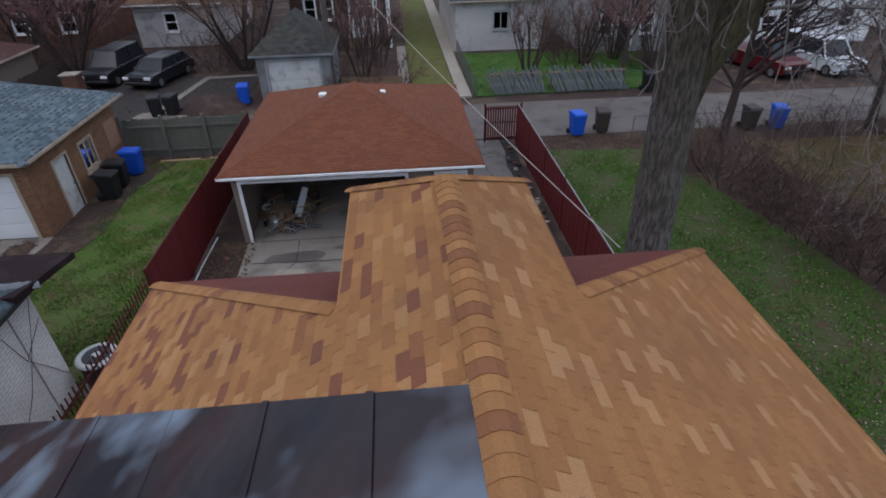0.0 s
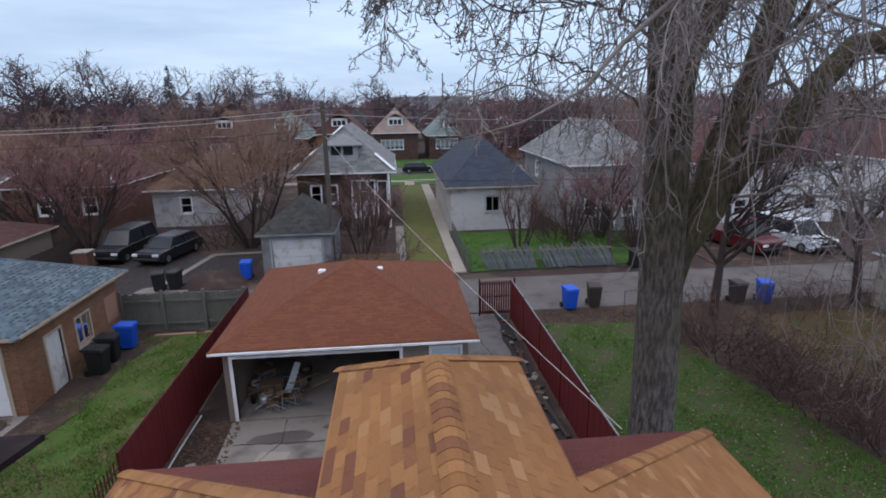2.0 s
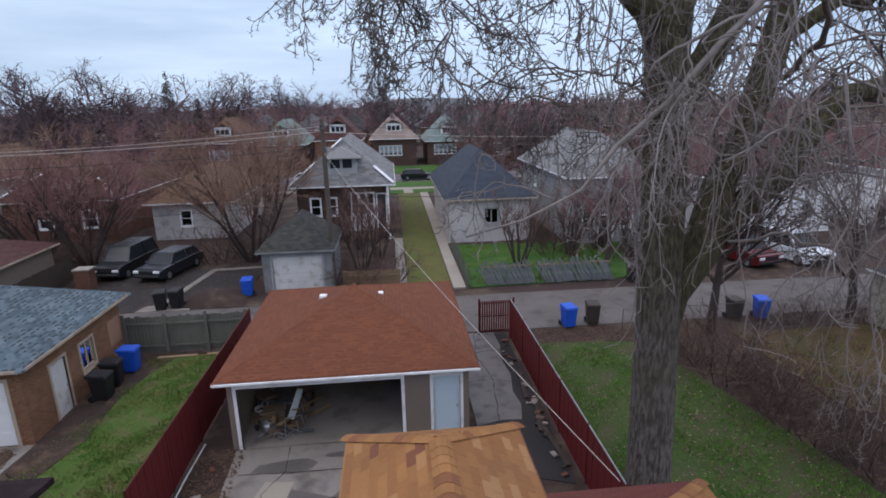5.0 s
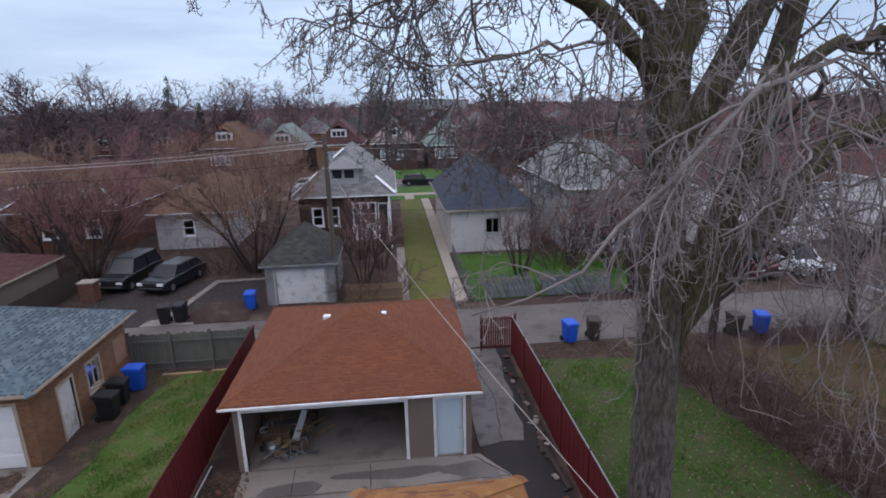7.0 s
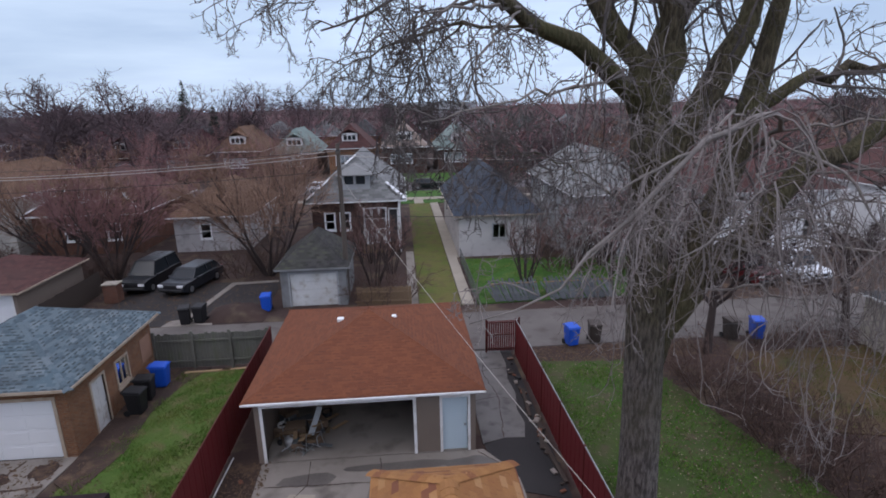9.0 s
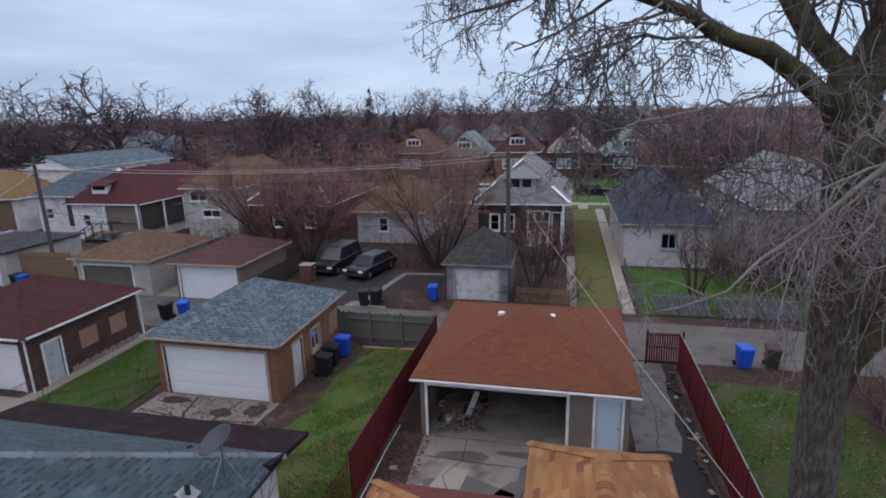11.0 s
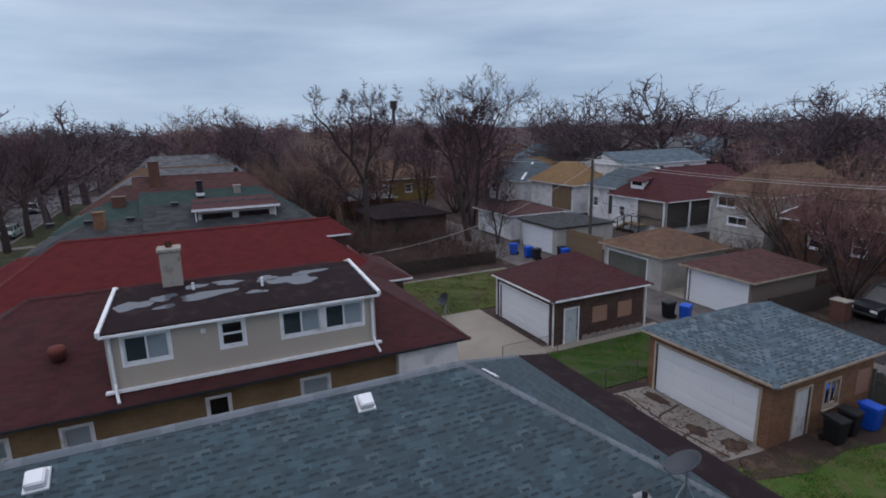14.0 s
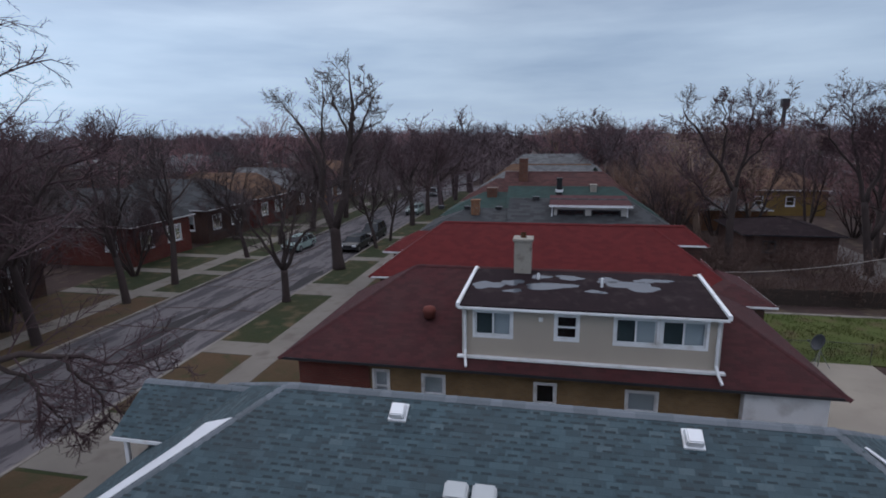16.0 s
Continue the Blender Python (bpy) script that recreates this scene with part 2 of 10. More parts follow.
GREY_SIDING = surf("grey_siding", (0.34, 0.35, 0.36), (0.28, 0.29, 0.30), 0.5, 12, 0.7, 0.05, dirt=(0.25, 0.24, 0.23), grain=0.1)
GRIMY_SIDING = surf("grimy_grey_siding", (0.22, 0.228, 0.235), (0.17, 0.175, 0.18), 0.5, 12, 0.75, 0.06, dirt=(0.12, 0.115, 0.11), grain=0.12)
YELLOW_SIDING = surf("yellow_siding", (0.21, 0.14, 0.045), (0.17, 0.11, 0.036), 0.5, 12, 0.7, 0.05, grain=0.1)
WHITE = surf("white_paint", (0.76, 0.77, 0.78), (0.70, 0.71, 0.72), 0.8, 18, 0.5, 0.06, dirt=(0.52, 0.50, 0.47), grain=0.06)
DOOR_WHITE = surf("white_door_enamel", (0.74, 0.76, 0.78), (0.68, 0.70, 0.73), 0.5, 8, 0.5, 0.03, grain=0.04)
OLD_WHITE = surf("peeling_white_paint", (0.62, 0.63, 0.63), (0.52, 0.52, 0.51), 0.8, 14, 0.7, 0.2, dirt=(0.30, 0.26, 0.21))
PALE_BLUE = surf("pale_blue_paint", (0.50, 0.61, 0.68), (0.45, 0.56, 0.63), 0.8, 14, 0.5, 0.04, grain=0.05)
PALE_DOOR = surf("pale_grey_paint", (0.50, 0.55, 0.58), (0.44, 0.48, 0.51), 0.8, 14, 0.5, 0.05, dirt=(0.30, 0.27, 0.24))
BEIGE_TRIM = surf("beige_trim_paint", (0.46, 0.38, 0.30), (0.40, 0.32, 0.25), 0.9, 15, 0.6, 0.1, dirt=(0.28, 0.20, 0.14))
FENCE_RED = surf("dark_red_fence_paint", (0.125, 0.014, 0.016), (0.10, 0.011, 0.013), 0.7, 14, 0.55, 0.08, dirt=(0.07, 0.014, 0.012), grain=0.15)
FENCE_IRON = plain("dark_red_iron", (0.10, 0.02, 0.018), 0.5, 0.3)
FENCE_GREY = surf("weathered_grey_wood", (0.105, 0.105, 0.092), (0.155, 0.15, 0.13), 1.2, 20, 0.9, 0.4, stretch=(1, 1, 0.25), dirt=(0.10, 0.11, 0.075))
FENCE_DARK = surf("blackened_fence_wood", (0.05, 0.038, 0.032), (0.07, 0.053, 0.044), 1.2, 20, 0.9, 0.4, stretch=(1, 1, 0.25))
OLD_WOOD = surf("old_brown_wood", (0.17, 0.115, 0.07), (0.24, 0.17, 0.11), 1.5, 25, 0.85, 0.3, stretch=(1, 1, 0.25))
FRESH_WOOD = surf("raw_lumber", (0.38, 0.27, 0.16), (0.32, 0.21, 0.12), 1.5, 25, 0.8, 0.2)
GREY_WOOD = surf("silvered_wood", (0.135, 0.148, 0.16), (0.06, 0.064, 0.07), 2.5, 25, 0.9, 0.4)
CONCRETE = surf("concrete", (0.245, 0.22, 0.195), (0.17, 0.15, 0.132), 0.35, 18, 0.8, 0.15, dirt=(0.085, 0.072, 0.062), world=True, grain=0.15)
PAVE_STREET = surf("street_pavement", (0.20, 0.18, 0.155), (0.145, 0.13, 0.113), 0.35, 18, 0.85, 0.15, dirt=(0.12, 0.10, 0.085), world=True, grain=0.14)
CONCRETE_PALE = surf("pale_concrete", (0.31, 0.275, 0.225), (0.24, 0.213, 0.18), 0.35, 18, 0.85, 0.15, dirt=(0.24, 0.21, 0.175), world=True, grain=0.12)
WET = surf("wet_concrete", (0.105, 0.094, 0.087), (0.15, 0.135, 0.123), 0.8, 14, 0.35, 0.08, world=True)
DAMP = surf("damp_mottled_concrete", (0.17, 0.158, 0.15), (0.095, 0.087, 0.083), 0.7, 14, 0.5, 0.12, dirt=(0.05, 0.044, 0.042), world=True)
m_r, n_r, l_r, b_r = nodes_of("patched_asphalt", 0.75)
p_r = n_r.new("ShaderNodeNewGeometry").outputs["Position"]
road_c = mixed(n_r, l_r, noise_of(n_r, l_r, 0.35, 4, 0.35, 0.65, p_r, (0.3, 1, 1)), (0.115, 0.103, 0.108), (0.16, 0.143, 0.148))
road_c = mixed(n_r, l_r, noise_of(n_r, l_r, 1.0, 6, 0.50, 0.57, p_r, (0.17, 1, 1)), road_c, (0.048, 0.043, 0.048))
road_c = mixed(n_r, l_r, noise_of(n_r, l_r, 2.6, 5, 0.56, 0.62, p_r, (0.3, 1, 1)), road_c, (0.066, 0.06, 0.064))
road_g = noise_of(n_r, l_r, 30, 3, 0.2, 0.8, p_r)
l_r.new(mixed(n_r, l_r, road_g, mixed(n_r, l_r, 0.3, road_c, (0.04, 0.037, 0.04)), road_c), b_r.inputs["Base Color"])
bumped(n_r, l_r, b_r, road_g, 0.25, 0.02)
ASPHALT = m_r
ASPHALT_DARK = surf("dark_asphalt", (0.022, 0.020, 0.021), (0.038, 0.034, 0.034), 0.5, 30, 0.8, 0.25, world=True)
ALLEY = surf("alley_paving", (0.145, 0.13, 0.122), (0.085, 0.075, 0.07), 0.4, 12, 0.8, 0.25, dirt=(0.062, 0.05, 0.045), world=True)
EARTH = surf("bare_earth", (0.056, 0.034, 0.029), (0.038, 0.025, 0.022), 0.25, 6, 0.95, 0.5, dirt=(0.11, 0.085, 0.055), world=True)
LEAFY = surf("leaf_litter", (0.06, 0.038, 0.03), (0.036, 0.025, 0.021), 0.6, 9, 0.95, 0.6, dirt=(0.13, 0.085, 0.055), world=True)
GRASS_WEST = surf("olive_lawn", (0.06, 0.085, 0.016), (0.085, 0.088, 0.024), 0.3, 7, 0.95, 0.6, dirt=(0.085, 0.062, 0.032), world=True)
GRASS_BROWN = surf("brown_winter_lawn", (0.092, 0.054, 0.028), (0.058, 0.043, 0.02), 0.35, 7, 0.95, 0.6, dirt=(0.036, 0.042, 0.015), world=True)
GRASS_BASE = surf("lawn", (0.045, 0.10, 0.013), (0.09, 0.11, 0.03), 0.5, 7, 0.95, 0.6, dirt=(0.13, 0.095, 0.055), world=True)
GRASS_DULL = surf("dull_winter_lawn", (0.021, 0.032, 0.009), (0.038, 0.039, 0.014), 0.3, 7, 0.95, 0.6, dirt=(0.10, 0.07, 0.038), world=True)
GRASS_BRIGHT = surf("bright_lawn", (0.026, 0.092, 0.010), (0.05, 0.108, 0.016), 0.3, 7, 0.95, 0.6, dirt=(0.085, 0.12, 0.03), world=True)
GRASS_PALE = surf("faded_lawn", (0.075, 0.105, 0.016), (0.125, 0.10, 0.036), 0.45, 7, 0.95, 0.6, dirt=(0.075, 0.05, 0.032), world=True)
BLADES_DARK = surf("shaded_grass_blades", (0.05, 0.18, 0.013), (0.112, 0.195, 0.028), 0.9, 5, 0.85, 0.0, dirt=(0.15, 0.14, 0.07), world=True)
GRASS_SHADE = surf("mossy_and_shaded_lawn", (0.035, 0.065, 0.013), (0.06, 0.066, 0.022), 0.6, 7, 0.95, 0.6, dirt=(0.07, 0.05, 0.035), world=True)
BLADES = surf("grass_blades", (0.055, 0.165, 0.015), (0.175, 0.195, 0.052), 0.65, 4, 0.8, 0.0, dirt=(0.27, 0.215, 0.115), world=True)
m_b, n_b, l_b, b_b = nodes_of("black_underlayment_painted_sheen", 0.22)
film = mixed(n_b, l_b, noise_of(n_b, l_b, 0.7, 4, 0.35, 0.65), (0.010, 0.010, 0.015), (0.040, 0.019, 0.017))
# pale blue patches: the sky's sheen on the sheet, painted into the base colour
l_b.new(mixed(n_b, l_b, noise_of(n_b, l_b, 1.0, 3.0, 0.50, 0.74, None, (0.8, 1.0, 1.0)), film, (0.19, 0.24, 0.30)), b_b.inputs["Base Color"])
b_b.inputs["Roughness"].default_value = 0.34
b_b.inputs["Specular IOR Level"].default_value = 0.35
bumped(n_b, l_b, b_b, noise_of(n_b, l_b, 1.6, 2, 0.0, 1.0), 0.5, 0.10)
BLACK_SHEET = m_b
TAR = surf("black_tar_roofing", (0.020, 0.013, 0.015), (0.030, 0.019, 0.021), 0.7, 10, 0.9, 0.2, dirt=(0.04, 0.03, 0.03))


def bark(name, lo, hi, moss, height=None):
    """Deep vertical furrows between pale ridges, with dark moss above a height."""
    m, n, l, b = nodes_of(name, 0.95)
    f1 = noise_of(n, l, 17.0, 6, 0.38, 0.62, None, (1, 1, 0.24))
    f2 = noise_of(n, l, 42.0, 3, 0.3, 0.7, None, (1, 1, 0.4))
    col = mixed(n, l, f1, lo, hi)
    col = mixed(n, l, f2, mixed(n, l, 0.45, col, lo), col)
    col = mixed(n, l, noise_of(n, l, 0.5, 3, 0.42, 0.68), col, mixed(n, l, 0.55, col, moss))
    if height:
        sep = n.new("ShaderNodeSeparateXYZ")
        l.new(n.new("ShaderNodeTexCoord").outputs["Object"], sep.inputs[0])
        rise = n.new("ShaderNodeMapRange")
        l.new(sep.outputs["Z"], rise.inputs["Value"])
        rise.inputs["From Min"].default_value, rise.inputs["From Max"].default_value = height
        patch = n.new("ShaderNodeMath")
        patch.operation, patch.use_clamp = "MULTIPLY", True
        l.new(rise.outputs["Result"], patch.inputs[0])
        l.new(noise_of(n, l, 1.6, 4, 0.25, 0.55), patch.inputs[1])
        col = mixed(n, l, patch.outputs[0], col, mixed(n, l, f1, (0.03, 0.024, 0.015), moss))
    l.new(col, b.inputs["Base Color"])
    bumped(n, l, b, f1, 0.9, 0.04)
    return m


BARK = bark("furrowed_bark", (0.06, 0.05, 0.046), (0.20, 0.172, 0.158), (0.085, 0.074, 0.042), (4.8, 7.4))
BARK_PALE = surf("pale_bough_bark", (0.25, 0.225, 0.21), (0.12, 0.105, 0.098), 2.0, 18, 0.9, 0.4, dirt=(0.13, 0.115, 0.10))
TAR.node_tree.nodes["Principled BSDF"].inputs["Specular IOR Level"].default_value = 0.1
BARK_MOSS = bark("mossy_bark", (0.042, 0.034, 0.022), (0.115, 0.095, 0.062), (0.085, 0.085, 0.03))
# darker copy of BARK_TWIG: the silhouette against the sky is in the colour
BARK_SPRAY = surf("sky_silhouette_twig_bark", (0.125, 0.11, 0.105), (0.075, 0.064, 0.06), 1.0, 12, 0.9, 0.3)
BARK_TWIG = surf("pale_twig_bark", (0.235, 0.207, 0.198), (0.125, 0.108, 0.103), 1.0, 12, 0.9, 0.3)
BARK_DARK = surf("dark_bark", (0.048, 0.035, 0.033), (0.072, 0.053, 0.048), 0.5, 5, 0.95, 0.4)
TWIG_RED = surf("red_brown_twigs", (0.25, 0.132, 0.125), (0.185, 0.098, 0.097), 0.12, 2, 0.9, 0.0)
TWIG_BROWN = surf("brown_twigs", (0.185, 0.112, 0.098), (0.14, 0.084, 0.076), 0.12, 2, 0.9, 0.0)
TWIG_TAN = surf("tan_twigs", (0.26, 0.16, 0.115), (0.19, 0.12, 0.09), 0.12, 2, 0.9, 0.0)
TWIG_MAROON = surf("dark_maroon_twigs", (0.085, 0.05, 0.054), (0.06, 0.038, 0.042), 0.12, 2, 0.9, 0.0)
TWIG_DARK = surf("dark_twigs", (0.07, 0.052, 0.052), (0.092, 0.07, 0.066), 0.12, 2, 0.9, 0.0)
FAR_RED = surf("far_red_twigs", (0.25, 0.14, 0.145), (0.185, 0.105, 0.11), 0.05, 1, 0.9, 0.0)
FAR_TAN = surf("far_tan_twigs", (0.27, 0.185, 0.14), (0.20, 0.14, 0.11), 0.05, 1, 0.9, 0.0)
FAR_DARK = surf("far_dark_twigs", (0.088, 0.062, 0.068), (0.122, 0.088, 0.094), 0.05, 1, 0.9, 0.0)
BRAMBLE = surf("bramble_stems", (0.10, 0.062, 0.05), (0.07, 0.045, 0.04), 0.3, 4, 0.9, 0.0)
CONIFER = surf("conifer_needles", (0.018, 0.03, 0.022), (0.03, 0.045, 0.03), 0.4, 3, 0.9, 0.0)
BLUE_BIN = plain("blue_plastic", (0.012, 0.085, 0.50), 0.45)
BLACK_BIN = plain("black_plastic", (0.017, 0.017, 0.019), 0.5)
BROWN_BIN = plain("brown_plastic", (0.045, 0.035, 0.03), 0.6)
RUBBER = plain("rubber", (0.015, 0.015, 0.015), 0.8)
METAL = plain("galvanised_steel", (0.36, 0.37, 0.38), 0.4, 0.8)
DARK_METAL = plain("dark_metal", (0.05, 0.05, 0.055), 0.5, 0.5)
DISH_GREY = plain("grey_dish_enamel", (0.05, 0.056, 0.066), 0.5)
WIRE_GREY = plain("dull_fence_wire", (0.11, 0.11, 0.11), 0.6, 0.5)
WIRE = plain("wire_sheath", (0.025, 0.025, 0.027), 0.6)
WIRE_PALE = plain("pale_wire", (0.42, 0.39, 0.36), 0.6)
POLE_WOOD = surf("creosoted_pole", (0.085, 0.07, 0.06), (0.12, 0.10, 0.085), 1.5, 14, 0.9, 0.4, stretch=(1, 1, 0.15))
DARK_IN = plain("dark_interior", (0.06, 0.055, 0.05), 0.9)
# for panels added behind dark panes, so the glass doesn't look black
ROOM_BACKING = plain("dark_teal_room_backing", (0.05, 0.066, 0.068), 0.8)
CURTAIN = plain("window_blind", (0.50, 0.52, 0.52), 0.8)
CARDBOARD = plain("cardboard", (0.17, 0.12, 0.085), 0.85)
RED_TOOL = plain("red_enamel", (0.30, 0.02, 0.018), 0.4)
CONC_BLOCK = surf("chimney_plaster", (0.36, 0.33, 0.28), (0.28, 0.255, 0.22), 1.5, 15, 0.85, 0.3, dirt=(0.16, 0.13, 0.11))
SNOW_METAL = plain("bare_aluminium_flashing", (0.70, 0.71, 0.73), 0.35, 0.2)
BOARDED = surf("weathered_plywood", (0.36, 0.21, 0.15), (0.29, 0.17, 0.12), 1.5, 20, 0.85, 0.15)


def car_paint(name, c):
    m, n, l, b = nodes_of(name, 0.3)
    col = mixed(n, l, noise_of(n, l, 2.0, 5, 0.4, 0.8), c, tuple(v * 0.75 + 0.01 for v in c))
    l.new(col, b.inputs["Base Color"])
    b.inputs["Coat Weight"].default_value, b.inputs["Coat Roughness"].default_value = 0.3, 0.15
    b.inputs["Specular IOR Level"].default_value = 0.3
    return m


def glass(name, tint=(0.8, 0.86, 0.9)):
    m, n, l, b = nodes_of(name, 0.03)
    b.inputs["Base Color"].default_value = rgba(tint)
    b.inputs["Transmission Weight"].default_value, b.inputs["IOR"].default_value = 1.0, 1.3
    b.inputs["Specular IOR Level"].default_value = 0.5
    return m


GLASS = glass("window_glass")
CAR_GLASS = plain("tinted_car_glass", (0.02, 0.025, 0.03), 0.08)

# ---- building helpers ----
def thing(name, loc, label, category, group="", kind="", rz=0.0):
    ob = new(name)
    ob.empty_display_size = 0.3
    ob.matrix_basis = pose(loc[0], loc[1], loc[2], 0, 0, rz)
    return tagged(ob, label, category, group, kind)


def part(name, bm, material, parent, label="", smooth=False, kind=""):
    me = bpy.data.meshes.new(name)
    bm.to_mesh(me)
    bm.free()
    me.materials.append(material)
    if smooth:
        me.shade_smooth()
    ob = new(name, me)
    ob.parent = parent
    return tagged(ob, label, "", "", kind)


def piece(name, me, parent, m):
    ob = new(name, me)
    ob.parent = parent
    ob.matrix_basis = m
    return ob


def solo(name, bm, material, loc, label, category, group="", kind="", smooth=False, rz=0.0):
    ob = part(name, bm, material, None, smooth=smooth)
    ob.matrix_basis = pose(loc[0], loc[1], loc[2], 0, 0, rz)
    return tagged(ob, label, category, group, kind)


def B():
    return bmesh.new()


def box(bm, x0, x1, y0, y1, z0, z1, m=None):
    vs = [bm.verts.new((x, y, z)) for z in (z0, z1) for x, y in ((x0, y0), (x1, y0), (x1, y1), (x0, y1))]
    for f in ((0, 3, 2, 1), (4, 5, 6, 7), (0, 1, 5, 4), (1, 2, 6, 5), (2, 3, 7, 6), (3, 0, 4, 7)):
        bm.faces.new([vs[i] for i in f])
    if m is not None:
        bmesh.ops.transform(bm, matrix=m, verts=vs)
    return bm


def bevel(bm, w=0.01, seg=1):
    bmesh.ops.bevel(bm, geom=list(bm.edges), offset=w, segments=seg, affect="EDGES", clamp_overlap=True)
    return bm


def slab(bm, poly, z0, z1):
    lo, hi = [bm.verts.new((x, y, z0)) for x, y in poly], [bm.verts.new((x, y, z1)) for x, y in poly]
    n = len(poly)
    bm.faces.new(hi)
    bm.faces.new(lo[::-1])
    for i in range(n):
        bm.faces.new((lo[i], lo[(i + 1) % n], hi[(i + 1) % n], hi[i]))
    bmesh.ops.recalc_face_normals(bm, faces=bm.faces)
    return bm


def hexa(bm, p):
    """A solid from eight corners: four below, four above."""
    vs = [bm.verts.new(q) for q in p]
    for f in ((0, 3, 2, 1), (4, 5, 6, 7), (0, 1, 5, 4), (1, 2, 6, 5), (2, 3, 7, 6), (3, 0, 4, 7)):
        bm.faces.new([vs[i] for i in f])
    return bm


def sheet(bm, pts, t):
    """A thick flat sheet below the polygon pts."""
    hi, lo = [bm.verts.new(p) for p in pts], [bm.verts.new((p[0], p[1], p[2] - t)) for p in pts]
    n = len(pts)
    bm.faces.new(hi)
    bm.faces.new(lo[::-1])
    for i in range(n):
        bm.faces.new((lo[i], lo[(i + 1) % n], hi[(i + 1) % n], hi[i]))
    bmesh.ops.recalc_face_normals(bm, faces=bm.faces)
    return bm


def tube(bm, pts, r, sides=8, caps=True):
    pts = [Vector(p) for p in pts]
    rs = r if isinstance(r, (list, tuple)) else [r] * len(pts)
    rings, ref = [], None
    for i, p in enumerate(pts):
        d = (pts[min(i + 1, len(pts) - 1)] - pts[max(i - 1, 0)]).normalized()
        if ref is None:
            ref = Vector((1, 0, 0)) if abs(d.x) < 0.9 else Vector((0, 1, 0))
        u = (ref - d * ref.dot(d)).normalized()
        ref, v = u, d.cross(u)
        rings.append([bm.verts.new(p + (u * math.cos(a) + v * math.sin(a)) * rs[i]) for a in (math.tau * k / sides for k in range(sides))])
    for a, b in zip(rings, rings[1:]):
        for k in range(sides):
            bm.faces.new((a[k], a[(k + 1) % sides], b[(k + 1) % sides], b[k]))
    if caps:
        bm.faces.new(rings[0][::-1])
        bm.faces.new(rings[-1])
    return bm


def lathe(bm, prof, sides=16):
    rings = [[bm.verts.new((r * math.cos(math.tau * k / sides), r * math.sin(math.tau * k / sides), z)) for k in range(sides)] for r, z in prof]
    for a, b in zip(rings, rings[1:]):
        for k in range(sides):
            bm.faces.new((a[k], a[(k + 1) % sides], b[(k + 1) % sides], b[k]))
    bm.faces.new(rings[0][::-1])
    bm.faces.new(rings[-1])
    return bm


def bulk(name, verts, faces, material, parent=None, label="", kind="stuff", category="", smooth=False):
    """One mesh from arrays of corners and quads."""
    me = bpy.data.meshes.new(name)
    verts, faces = np.asarray(verts, np.float32), np.asarray(faces, np.int32)
    k = faces.shape[1]
    me.vertices.add(len(verts))
    me.vertices.foreach_set("co", verts.ravel())
    me.loops.add(faces.size)
    me.loops.foreach_set("vertex_index", faces.ravel())
    me.polygons.add(len(faces))
    me.polygons.foreach_set("loop_start", np.arange(0, faces.size, k, dtype=np.int32))
    me.update(calc_edges=True)
    me.materials.append(material)
    if smooth:
        me.shade_smooth()
    else:
        me.shade_flat()
    ob = new(name, me)
    ob.parent = parent
    return tagged(ob, label, category, "", kind)


# walls: a frame f = (x0, y0, dx, dy) sets where the wall runs; out is to its right
def wall_box(bm, f, s0, s1, z0, z1, d0, d1):
    x0, y0, dx, dy = f
    nx, ny = dy, -dx
    p = [(x0 + dx * s + nx * d, y0 + dy * s + ny * d, z) for z in (z0, z1) for s, d in ((s0, d0), (s1, d0), (s1, d1), (s0, d1))]
    return hexa(bm, p)


def wall_mesh(bm, f, s0, s1, z0, z1, d0, d1, holes=()):
    """One connected slab with holes (s0, s1, z0, z1) through it."""
    ss = sorted({s0, s1, *(min(max(v, s0), s1) for h in holes for v in h[:2])})
    zs = sorted({z0, z1, *(min(max(v, z0), z1) for h in holes for v in h[2:4])})
    x0, y0, dx, dy = f
    vs = {}

    def v(i, j, k):
        if (i, j, k) not in vs:
            s, z, d = ss[i], zs[j], (d0, d1)[k]
            vs[i, j, k] = bm.verts.new((x0 + dx * s + dy * d, y0 + dy * s - dx * d, z))
        return vs[i, j, k]

    def solid(i, j):
        if not (0 <= i < len(ss) - 1 and 0 <= j < len(zs) - 1):
            return False
        s, z = (ss[i] + ss[i + 1]) / 2, (zs[j] + zs[j + 1]) / 2
        return not any(h[0] < s < h[1] and h[2] < z < h[3] for h in holes)

    for i in range(len(ss) - 1):
        for j in range(len(zs) - 1):
            if solid(i, j):
                bm.faces.new((v(i, j, 1), v(i + 1, j, 1), v(i + 1, j + 1, 1), v(i, j + 1, 1)))
                bm.faces.new((v(i, j, 0), v(i, j + 1, 0), v(i + 1, j + 1, 0), v(i + 1, j, 0)))
                for a, b, p, q in ((i - 1, j, (i, j), (i, j + 1)), (i + 1, j, (i + 1, j + 1), (i + 1, j)), (i, j - 1, (i + 1, j), (i, j)), (i, j + 1, (i, j + 1), (i + 1, j + 1))):
                    if not solid(a, b):
                        bm.faces.new((v(*p, 1), v(*q, 1), v(*q, 0), v(*p, 0)))
    return bm


